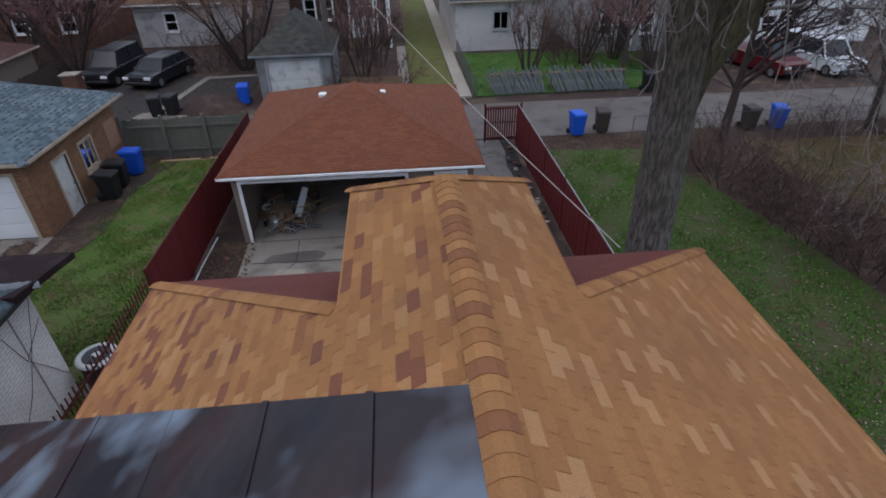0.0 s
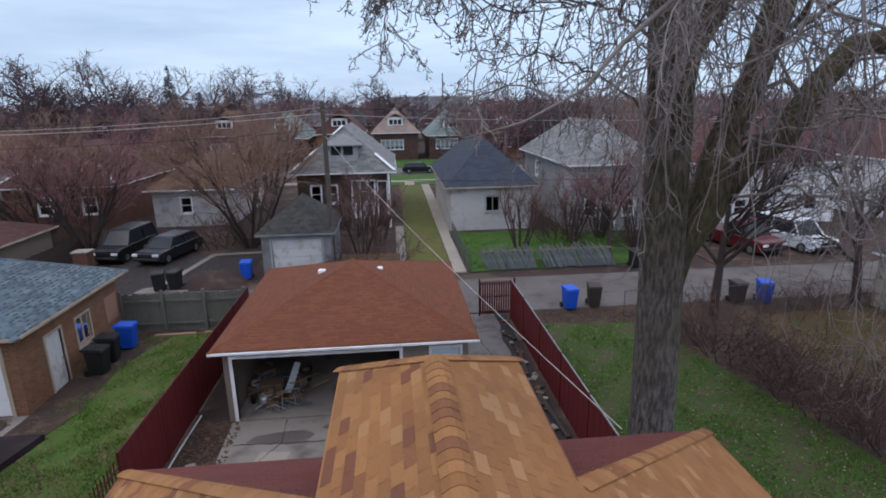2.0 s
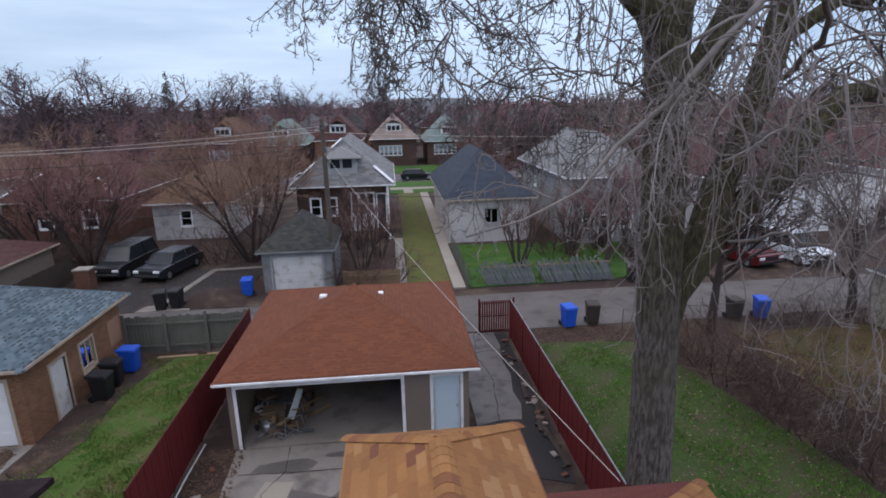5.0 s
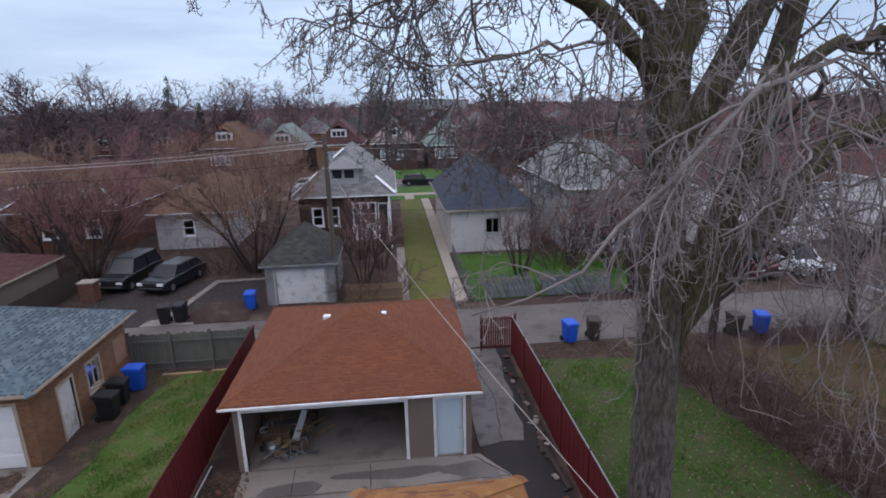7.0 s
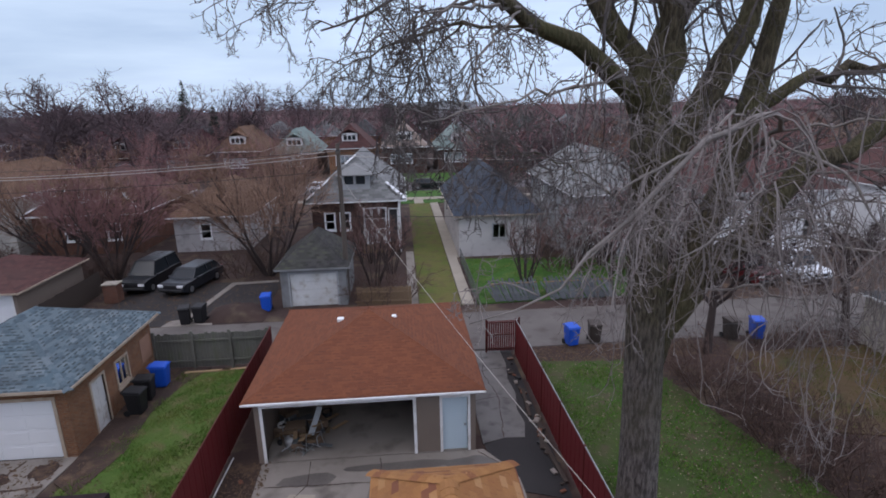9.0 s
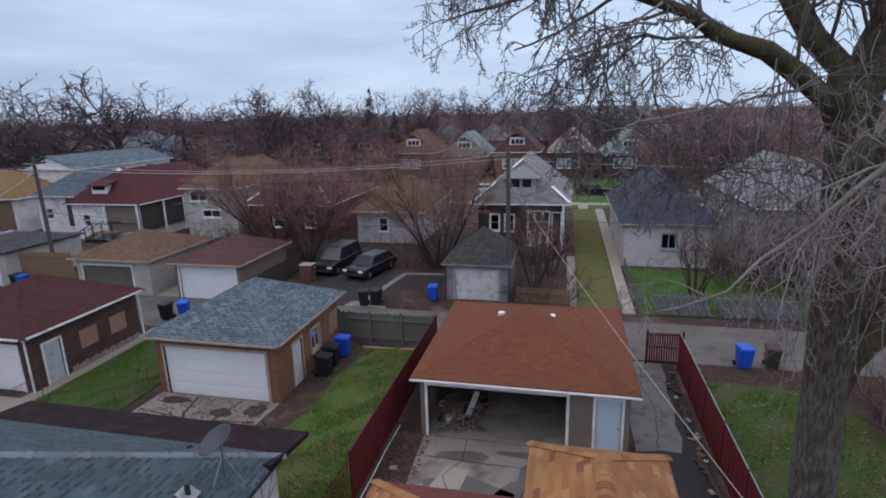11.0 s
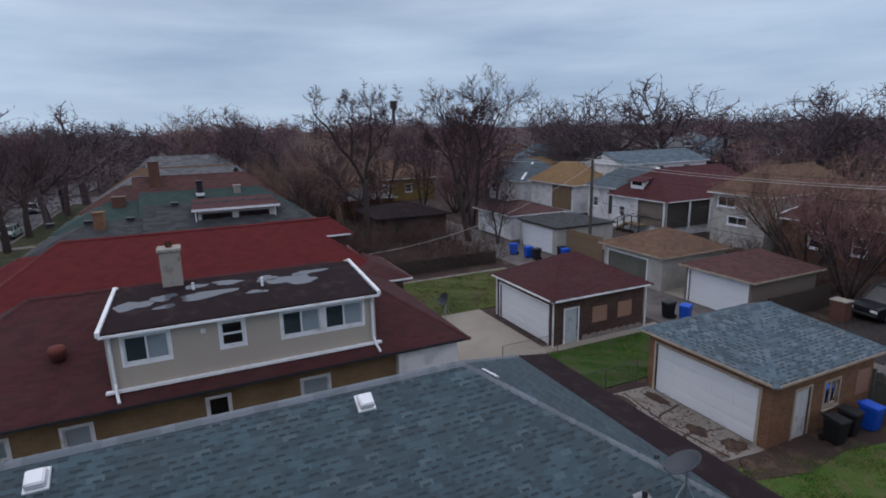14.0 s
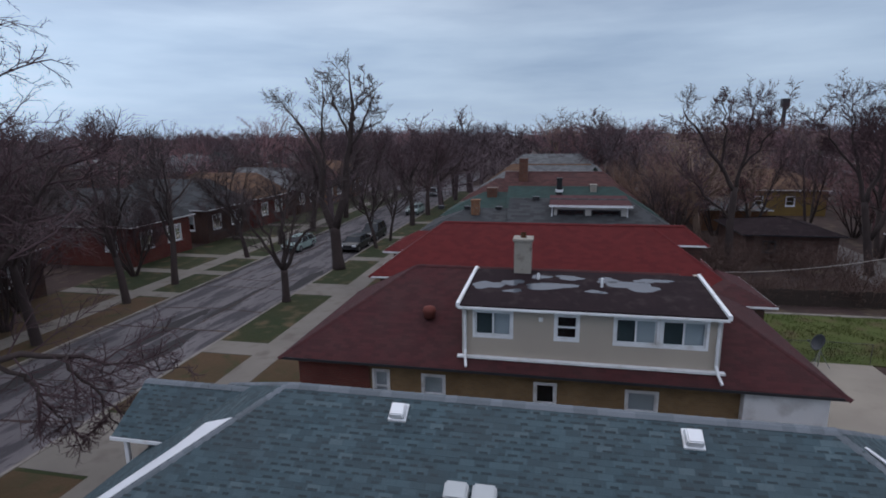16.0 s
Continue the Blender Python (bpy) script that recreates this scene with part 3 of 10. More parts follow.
def wall(parent, f, length, z0, z1, material, holes=(), thick=0.2, name="wall", lap=0.0):
    bm = B()
    wall_mesh(bm, f, 0, length, z0, z1, -thick, 0, holes)
    ob = part(name, bm, material, parent)
    if lap:
        k, z = 0, z0
        while z < z1 - 0.01:
            zt = min(z + lap, z1)
            spans, s = [], 0.0
            for h in sorted(h for h in holes if h[2] < zt - 0.01 and h[3] > z + 0.01):
                if h[0] > s:
                    spans.append((s, h[0]))
                s = max(s, h[1])
            if s < length:
                spans.append((s, length))
            for a, b in spans:
                bm = B()
                x0, y0, dx, dy = f
                nx, ny = dy, -dx
                p = [(x0 + dx * q + nx * o, y0 + dy * q + ny * o, zz) for zz, o2 in ((z, 0.022), (zt, 0.006)) for q, o in ((a, 0.001), (b, 0.001), (b, o2), (a, o2))]
                hexa(bm, p)
                part("siding_board", bm, material, ob)
            z += lap
    return ob


def window(parent, f, s, z, w, h, frame_mat=None, panes=2, style="slide", trim=0.09, blind=0.0, sill=True, name="window"):
    """A framed window in a wall's hole, with its sash bars, panes and sill."""
    frame_mat = frame_mat or WHITE
    bm = wall_mesh(B(), f, s - trim, s + w + trim, z - trim, z + h + trim, -0.10, 0.035, [(s, s + w, z, z + h)])
    win = part(name, bm, frame_mat, parent)
    b2 = 0.045
    if style == "hung":
        gl = [(s + b2, s + w - b2, z + b2, z + h * 0.5 - 0.03), (s + b2, s + w - b2, z + h * 0.5 + 0.03, z + h - b2)]
    else:
        gl = [(s + w * k / panes + (b2 if k == 0 else 0.03), s + w * (k + 1) / panes - (b2 if k == panes - 1 else 0.03), z + b2, z + h - b2) for k in range(panes)]
    part("sash", wall_mesh(B(), f, s, s + w, z, z + h, -0.08, -0.02, gl), frame_mat, win)
    for k in range(1 if style == "hung" else panes):
        n = 1 if style == "hung" else panes
        a, b = s + w * k / n, s + w * (k + 1) / n
        bm = B()
        wall_box(bm, f, a + 0.02, b - 0.02, z + 0.02, z + h - 0.02, -0.058, -0.050)
        g = part("pane", bm, GLASS, win)
        g.visible_shadow = False
        if blind and (blind <= 1 or k == n - 1):
            bm = B()
            wall_box(bm, f, a + 0.03, b - 0.03, z + h * (1 - min(blind, 0.97)), z + h - 0.02, -0.115, -0.11)
            part("blind", bm, CURTAIN, win)
        elif blind > 1:
            # an added backing panel that gives the dark pane its teal tone
            part("curtain", wall_box(B(), f, a + 0.03, b - 0.03, z + 0.03, z + h - 0.02, -0.115, -0.11), ROOM_BACKING, win, "dark teal panel added behind the glass")
    if sill:
        bm = B()
        wall_box(bm, f, s - trim - 0.03, s + w + trim + 0.03, z - trim - 0.05, z - trim - 0.002, -0.05, 0.09)
        part("sill", bm, frame_mat, win)
    return win


def door(parent, f, s, w, h, material, frame_mat=None, z=0.02, name="door", panels=True):
    frame_mat = frame_mat or WHITE
    bm = B()
    wall_mesh(bm, f, s - 0.09, s + w + 0.09, z, z + h + 0.09, -0.12, 0.03, [(s, s + w, z - 1, z + h)])
    ob = part(name, bm, frame_mat, parent)
    bm = B()
    wall_box(bm, f, s + 0.006, s + w - 0.006, z + 0.01, z + h - 0.006, -0.09, -0.045)
    if panels:
        for q in ((0.12, 0.46), (0.54, 0.88)):
            for r in ((0.08, 0.32), (0.38, 0.62), (0.68, 0.93)):
                wall_box(bm, f, s + w * q[0], s + w * q[1], z + h * r[0], z + h * r[1], -0.05, -0.036)
    part("door_leaf", bm, material, ob)
    bm = B()
    wall_box(bm, f, s + w - 0.12, s + w - 0.07, z + h * 0.46, z + h * 0.49, -0.045, 0.0)
    part("door_handle", bm, METAL, ob)
    return ob


def overhead_door(parent, f, s, w, h, material, frame_mat=None, rows=4, cols=5, z=0.02):
    frame_mat = frame_mat or WHITE
    bm = B()
    wall_mesh(bm, f, s - 0.11, s + w + 0.11, z, z + h + 0.11, -0.12, 0.025, [(s, s + w, z - 1, z + h)])
    ob = part("garage_door", bm, frame_mat, parent)
    for r in range(rows):
        bm = B()
        za, zb = z + h * r / rows, z + h * (r + 1) / rows - 0.012
        wall_box(bm, f, s, s + w, za, zb, -0.12, -0.075)
        for c in range(cols):
            a, b = s + w * (c + 0.08) / cols, s + w * (c + 0.92) / cols
            wall_box(bm, f, a, b, za + 0.09, zb - 0.08, -0.08, -0.063)
        part("door_section", bm, material, ob)
    return ob


def ring_frame(bm, x0, x1, y0, y1, out, inn, z0, z1):
    """A closed rectangular band."""
    loops = [[bm.verts.new(p) for p in ((x0 - o, y0 - o, z), (x1 + o, y0 - o, z), (x1 + o, y1 + o, z), (x0 - o, y1 + o, z))] for o, z in ((out, z0), (out, z1), (-inn, z1), (-inn, z0))]
    for a, b in zip(loops, loops[1:] + loops[:1]):
        for k in range(4):
            bm.faces.new((a[k], a[(k + 1) % 4], b[(k + 1) % 4], b[k]))
    return bm


SIDES = {"S": lambda x0, x1, y0, y1: ((x0, y0, 1, 0), x1 - x0), "N": lambda x0, x1, y0, y1: ((x1, y1, -1, 0), x1 - x0),
         "E": lambda x0, x1, y0, y1: ((x1, y0, 0, 1), y1 - y0), "W": lambda x0, x1, y0, y1: ((x0, y1, 0, -1), y1 - y0)}


def interval(poly, v):
    us = []
    for (u0, v0), (u1, v1) in zip(poly, poly[1:] + poly[:1]):
        if (v0 - v) * (v1 - v) <= 0 and v0 != v1:
            us.append(u0 + (u1 - u0) * (v - v0) / (v1 - v0))
    return (min(us), max(us)) if len(us) > 1 else None


def shingle_tabs(poly3, down, tab=0.33, course=0.14, lift=0.012, jitter=0.0, seed=0, gap=0.007):
    """Tabs of a roof plane: the plane's corners, the way down its slope. Gives corners and quads, and a list of whole tabs as (place matrix)."""
    rnd = random.Random(seed)
    p = [Vector(q) for q in poly3]
    nrm = (p[1] - p[0]).cross(p[2] - p[0]).normalized()
    if nrm.z < 0:
        nrm = -nrm
    d = Vector(down)
    d = (d - nrm * d.dot(nrm)).normalized()
    u = d.cross(nrm).normalized()
    o = p[0]
    flat = [((q - o).dot(u), (q - o).dot(d)) for q in p]
    v0, v1 = min(q[1] for q in flat), max(q[1] for q in flat)
    tabs, k = [], 0
    v = v1
    while v - course * 0.3 > v0:
        iv = interval(flat, max(v - course * 0.5, v0 + 0.001))
        if iv:
            a = math.floor(iv[0] / tab) * tab + (k % 2) * tab * 0.5 - tab + rnd.uniform(-0.3, 0.3) * jitter
            while a < iv[1]:
                wdt = tab * (1 + rnd.uniform(-0.25, 0.25) * jitter)
                b = a + wdt
                s, e = max(a, iv[0]), min(b, iv[1])
                if e - s > 0.02:
                    tabs.append((s + gap / 2, e - gap / 2, v, max(v - course * 1.02, v0), abs(e - s - tab) < 1e-4))
                a = b
        v -= course
        k += 1
    return tabs, o, u, d, nrm


def tab_mesh(s, e, lo, hi, o, u, d, nrm, lift, base):
    """Five corners' worth of a tab: thick at its lower edge, thin at the top."""
    a, b = o + u * s + d * hi, o + u * e + d * hi
    c, f = o + u * e + d * lo, o + u * s + d * lo
    up = nrm * lift
    return [a + nrm * 0.001, b + nrm * 0.001, c + up, f + up, c, f], [(base, base + 3, base + 2, base + 1), (base + 3, base + 5, base + 4, base + 2)]


def lay_shingles(parent, planes, material, tab=0.33, course=0.14, lift=0.012, near=None, keep=300, jitter=0.0, seed=0, skip=None, band=None):
    """Shingle tabs over roof planes. The whole tabs round the place near are pieces, the rest is one mesh."""
    verts, faces, cand = [], [], []
    shared = None
    for i, (poly, down) in enumerate(planes):
        tabs, o, u, d, nrm = shingle_tabs(poly, down, tab, course, lift, jitter, seed + i)
        for s, e, lo, hi, whole in tabs:
            c = o + u * (s + e) / 2 + d * (lo + hi) / 2
            if skip and skip(c):
                continue
            if near is not None and whole and not jitter and hi > lo - course * 1.03 and lo - hi > course:
                cand.append(((c - Vector(near)).length, len(cand), o, u, d, nrm, s, e, lo, hi))
            else:
                vs, fs = tab_mesh(s, e, lo, hi, o, u, d, nrm, lift, len(verts))
                verts += vs
                faces += fs
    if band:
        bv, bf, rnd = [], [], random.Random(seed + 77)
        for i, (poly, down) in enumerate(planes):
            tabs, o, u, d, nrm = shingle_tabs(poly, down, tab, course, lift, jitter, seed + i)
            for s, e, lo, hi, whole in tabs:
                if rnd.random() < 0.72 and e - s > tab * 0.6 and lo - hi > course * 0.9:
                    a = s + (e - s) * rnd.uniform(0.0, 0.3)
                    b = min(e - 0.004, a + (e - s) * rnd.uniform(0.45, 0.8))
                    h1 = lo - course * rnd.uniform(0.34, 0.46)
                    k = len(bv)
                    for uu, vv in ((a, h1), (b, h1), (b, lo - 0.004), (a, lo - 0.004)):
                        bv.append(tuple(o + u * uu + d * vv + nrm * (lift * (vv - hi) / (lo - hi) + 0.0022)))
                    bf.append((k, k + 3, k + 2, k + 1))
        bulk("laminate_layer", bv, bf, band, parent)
    cand.sort(key=lambda q: q[:2])
    for _, _, o, u, d, nrm, s, e, lo, hi in cand[keep:]:
        vs, fs = tab_mesh(s, e, lo, hi, o, u, d, nrm, lift, len(verts))
        verts += vs
        faces += fs
    if verts:
        bulk("shingles", [tuple(v) for v in verts], faces, material, parent)
    for _, _, o, u, d, nrm, s, e, lo, hi in cand[:keep]:
        if shared is None:
            w, h = (e - s) / 2, lo - hi
            shared = bpy.data.meshes.new("shingle")
            shared.from_pydata([(-w, -h, 0.001), (w, -h, 0.001), (w, 0, lift), (-w, 0, lift), (w, 0, 0), (-w, 0, 0)], [], [(0, 1, 2, 3), (3, 2, 4, 5)])
            shared.materials.append(material)
        c = o + u * (s + e) / 2 + d * lo
        m = Matrix((u, d, nrm)).transposed().to_4x4()
        if m.determinant() < 0:
            m = Matrix((-u, d, nrm)).transposed().to_4x4()
        m.translation = c
        piece("shingle", shared, parent, m)


def caps(parent, a, b, material, step=0.16, w=0.15, lift=0.03, drop=0.08, name="ridge_cap"):
    """Bent cap shingles from a down to b, each its own piece on one mesh."""
    a, b = Vector(a), Vector(b)
    d = (b - a).normalized()
    side = d.cross(Vector((0, 0, 1))).normalized()
    up = side.cross(d).normalized()
    me = bpy.data.meshes.new(name)
    t, L = 0.007, step * 1.3
    prof = [(-w, -drop), (-w * 0.45, -drop * 0.22), (0, 0), (w * 0.45, -drop * 0.22), (w, -drop)]
    vs = [(x, 0, z + lift * 0.3) for x, z in prof] + [(x, L, z + lift + t) for x, z in prof] + [(x, L, z + lift * 0.3) for x, z in prof]
    fs = [(i, i + 1, i + 6, i + 5) for i in range(4)] + [(i + 5, i + 6, i + 11, i + 10) for i in range(4)]
    me.from_pydata(vs, [], fs)
    me.materials.append(material)
    n = max(1, int((b - a).length / step))
    for i in range(n):
        m = Matrix((side, d, up)).transposed().to_4x4()
        m.translation = a + d * (i * (b - a).length / n)
        piece(name, me, parent, m)


def hip_planes(x0, x1, y0, y1, ze, zr, axis="y", ends=(True, True), inset=None):
    """The planes of a hip or gable roof, as (corners, way down), and its ridge ends."""
    if axis == "y":
        xm, r = (x0 + x1) / 2, inset if inset is not None else (x1 - x0) / 2
        a, b = (xm, y0 + (r if ends[0] else 0), zr), (xm, y1 - (r if ends[1] else 0), zr)
        pl = [([(x1, y0, ze), (x1, y1, ze), b, a], (1, 0, 0)), ([(x0, y1, ze), (x0, y0, ze), a, b], (-1, 0, 0))]
        if ends[0]:
            pl.append(([(x0, y0, ze), (x1, y0, ze), a], (0, -1, 0)))
        if ends[1]:
            pl.append(([(x1, y1, ze), (x0, y1, ze), b], (0, 1, 0)))
    else:
        ym, r = (y0 + y1) / 2, inset if inset is not None else (y1 - y0) / 2
        a, b = (x0 + (r if ends[0] else 0), ym, zr), (x1 - (r if ends[1] else 0), ym, zr)
        pl = [([(x0, y0, ze), (x1, y0, ze), b, a], (0, -1, 0)), ([(x1, y1, ze), (x0, y1, ze), a, b], (0, 1, 0))]
        if ends[0]:
            pl.append(([(x0, y1, ze), (x0, y0, ze), a], (-1, 0, 0)))
        if ends[1]:
            pl.append(([(x1, y0, ze), (x1, y1, ze), b], (1, 0, 0)))
    return pl, a, b


def roof(parent, x0, x1, y0, y1, ze, zr, material, axis="y", ends=(True, True), inset=None, fascia=None, cap=None, near=None, tab=0.5, course=0.2,
         keep=300, gable=None, capstep=0.3, jitter=0.0, lift=0.004, name="roof", capw=0.15, band=None):
    pl, a, b = hip_planes(x0, x1, y0, y1, ze, zr, axis, ends, inset)
    bm = B()
    for pts, _ in pl:
        sheet(bm, pts, 0.09)
    ob = part(name, bm, material, parent)
    lay_shingles(ob, pl, material, tab, course, lift, near, keep, jitter, seed=int(abs(x0 * 7 + y0)), band=band)
    part("fascia", ring_frame(B(), x0, x1, y0, y1, 0.03, 0.02, ze - 0.11, ze - 0.012), fascia or WHITE, ob)
    bm = B()
    box(bm, x0 + 0.02, x1 - 0.02, y0 + 0.02, y1 - 0.02, ze - 0.127, ze - 0.10)
    part("soffit", bm, fascia or WHITE, ob)
    if cap:
        caps(ob, a, b, cap, capstep, capw, lift=0.012)
        for k, e in ((0, a), (1, b)):
            if ends[k]:
                cs = ((x0, y0), (x1, y0)) if (axis == "y" and k == 0) else ((x0, y1), (x1, y1)) if axis == "y" else ((x0, y0), (x0, y1)) if k == 0 else ((x1, y0), (x1, y1))
                for c in cs:
                    caps(ob, e, (c[0], c[1], ze), cap, capstep, capw, lift=0.012)
    if gable:
        for k in (0, 1):
            if not ends[k]:
                bm = B()
                if axis == "y":
                    y = (y0 + 0.35) if k == 0 else (y1 - 0.35)
                    lo = [(x0 + 0.35, y, ze - 0.15), (x1 - 0.35, y, ze - 0.15), ((x0 + x1) / 2, y, zr - 0.25)]
                    vs = [bm.verts.new((q[0], q[1] + o, q[2])) for o in (-0.06, 0.06) for q in lo]
                else:
                    x = (x0 + 0.35) if k == 0 else (x1 - 0.35)
                    lo = [(x, y0 + 0.35, ze - 0.15), (x, y1 - 0.35, ze - 0.15), (x, (y0 + y1) / 2, zr - 0.25)]
                    vs = [bm.verts.new((q[0] + o, q[1], q[2])) for o in (-0.06, 0.06) for q in lo]
                for f in ((0, 1, 2), (5, 4, 3), (0, 3, 4, 1), (1, 4, 5, 2), (2, 5, 3, 0)):
                    bm.faces.new([vs[i] for i in f])
                bmesh.ops.recalc_face_normals(bm, faces=bm.faces)
                part("gable_wall", bm, gable, parent)
    return ob


FOOT = []


def house(name, x0, x1, y0, y1, ze, zr, wall_mat, roof_mat, label, category="house", axis="y", ends=(True, True), inset=None, over=0.45, windows=(), doors=(),
          gdoors=(), fascia=None, cap=None, near=None, tab=0.55, course=0.22, group="", gable=None, lap=0.0, win_style="hung", keep=300, capstep=0.3, trim_mat=None, base=0.0, jitter=0.0, band=None):
    """A building on the ground: walls with openings, windows, doors and a roof. x0..y1 are the walls' outer faces."""
    FOOT.append((x0, x1, y0, y1))
    cx, cy = (x0 + x1) / 2, (y0 + y1) / 2
    t = thing(name, (cx, cy, 0), label, category, group)
    X0, X1, Y0, Y1 = x0 - cx, x1 - cx, y0 - cy, y1 - cy
    for side in "SENW":
        f, L = SIDES[side](X0, X1, Y0, Y1)
        holes, make = [], []
        for w in windows:
            if w[0] == side:
                _, s, z, ww, hh, *rest = w
                st = rest[0] if rest else win_style
                holes.append((s, s + ww, z, z + hh))
                make.append(lambda f=f, s=s, z=z, ww=ww, hh=hh, st=st, bl=(rest[1] if len(rest) > 1 else 0.0): window(t, f, s, z, ww, hh, trim_mat, 2, st, blind=bl))
        for d in doors:
            if d[0] == side:
                _, s, ww, hh, mt = d[:5]
                zz = d[5] if len(d) > 5 else 0.02
                holes.append((s, s + ww, zz, zz + hh))
                make.append(lambda f=f, s=s, ww=ww, hh=hh, mt=mt, zz=zz: door(t, f, s, ww, hh, mt, trim_mat, zz))
        for d in gdoors:
            if d[0] == side:
                _, s, ww, hh, mt = d[:5]
                holes.append((s, s + ww, 0.0, hh + 0.02))
                make.append(lambda f=f, s=s, ww=ww, hh=hh, mt=mt: overhead_door(t, f, s, ww, hh, mt, trim_mat))
        th = 0.2
        if side in "EW":
            f = (f[0], f[1] + (th if side == "E" else -th), f[2], f[3])
            holes = [(a - th, b - th, c, d) for a, b, c, d in holes]
            L -= 2 * th
        wall(t, f, L, base, ze - 0.13, wall_mat, holes, th, lap=lap)
        for k in make:
            k()
    bm = B()
    box(bm, X0 + 0.25, X1 - 0.25, Y0 + 0.25, Y1 - 0.25, 0.0, 0.08)
    part("floor_slab", bm, DARK_IN, t)
    roof(t, X0 - over, X1 + over, Y0 - over, Y1 + over, ze, zr, roof_mat, axis, ends, inset, fascia, cap, (Vector(near) - Vector((cx, cy, 0))) if near else None, tab, course, keep, gable, capstep, jitter, band=band)
    return t

# ---- bare trees ----
def rods(pts, r0, r1, sides):
    """Tapered rods along polylines pts (n, m, 3)."""
    n, m, _ = pts.shape
    d = np.empty_like(pts)
    d[:, 1:-1] = pts[:, 2:] - pts[:, :-2]
    d[:, 0], d[:, -1] = pts[:, 1] - pts[:, 0], pts[:, -1] - pts[:, -2]
    d /= np.linalg.norm(d, axis=2, keepdims=True) + 1e-9
    ref = np.where(np.abs(d[:, :1, 2:3]) > 0.9, np.array([[[1.0, 0, 0]]]), np.array([[[0, 0, 1.0]]]))
    u = np.cross(d, np.broadcast_to(ref, d.shape))
    u /= np.linalg.norm(u, axis=2, keepdims=True) + 1e-9
    v = np.cross(d, u)
    rad = r0[:, None] + (r1 - r0)[:, None] * np.linspace(0, 1, m)[None]
    a = np.arange(sides) * math.tau / sides
    ring = pts[:, :, None] + rad[:, :, None, None] * (u[:, :, None] * np.cos(a)[None, None, :, None] + v[:, :, None] * np.sin(a)[None, None, :, None])
    idx = np.arange(n * m * sides).reshape(n, m, sides)
    nx = np.roll(idx, -1, axis=2)
    a, b, c, e = idx[:, :-1], nx[:, :-1], nx[:, 1:], idx[:, 1:]
    tris = np.stack([np.stack([a, b, c], -1), np.stack([a, c, e], -1)], -2)
    return ring.reshape(-1, 3), tris.reshape(-1, 3)


def spikes(pts, r0):
    """Three-sided twigs that run out to a point, along the polylines pts (n, 2, 3)."""
    n = len(pts)
    d = pts[:, 1] - pts[:, 0]
    d /= np.linalg.norm(d, axis=1, keepdims=True) + 1e-9
    u = np.cross(d, np.where(np.abs(d[:, 2:3]) > 0.9, np.array([[1.0, 0, 0]]), np.array([[0, 0, 1.0]])))
    u /= np.linalg.norm(u, axis=1, keepdims=True) + 1e-9
    v = np.cross(d, u)
    a = np.arange(3) * math.tau / 3
    ring = pts[:, None, 0] + r0[:, None, None] * (u[:, None] * np.cos(a)[None, :, None] + v[:, None] * np.sin(a)[None, :, None])
    co = np.concatenate([ring, pts[:, None, 1]], 1)
    i = np.arange(n)[:, None, None] * 4
    tris = i + np.array([[[0, 1, 3], [1, 2, 3], [2, 0, 3]]])
    return co.reshape(-1, 3), tris.reshape(-1, 3)


def sprout(rng, pts, rad, length, count, ratio, spread, up, m, tmin=0.3, rr=0.55, wig=0.12, tmax=1.0, bend=0.0):
    """Children of the branches pts (n, k, 3): new polylines, their first radii and lengths."""
    n, k, _ = pts.shape
    t = tmin + (tmax - tmin) * (np.arange(count)[None] + rng.random((n, count))) / count
    t = np.clip(t, 0, 0.999)
    i = np.floor(t * (k - 1)).astype(int)
    fr = (t * (k - 1) - i)[..., None]
    row = np.arange(n)[:, None]
    p0 = pts[row, i] * (1 - fr) + pts[row, i + 1] * fr
    d = pts[row, i + 1] - pts[row, i]
    d /= np.linalg.norm(d, axis=2, keepdims=True) + 1e-9
    q = rng.normal(size=d.shape)
    q -= d * (q * d).sum(2, keepdims=True)
    q /= np.linalg.norm(q, axis=2, keepdims=True) + 1e-9
    ang = np.radians(spread) * (0.7 + 0.6 * rng.random((n, count, 1)))
    e = d * np.cos(ang) + q * np.sin(ang)
    L = length[:, None] * ratio * (0.65 + 0.7 * rng.random((n, count))) * (1.15 - 0.5 * t)
    e, p0, L = e.reshape(-1, 3), p0.reshape(-1, 3), L.reshape(-1)
    out = np.empty((len(p0), m, 3))
    out[:, 0] = p0
    sway = rng.normal(size=e.shape) * bend / max(m - 1, 1)
    for j in range(1, m):
        e = e + sway + np.array([0, 0, up]) / (m - 1) + rng.normal(size=e.shape) * wig
        e /= np.linalg.norm(e, axis=1, keepdims=True) + 1e-9
        out[:, j] = out[:, j - 1] + e * (L / (m - 1))[:, None]
    r = (rad[:, None] * (1 - 0.6 * t) * rr).reshape(-1)
    return out, r, L


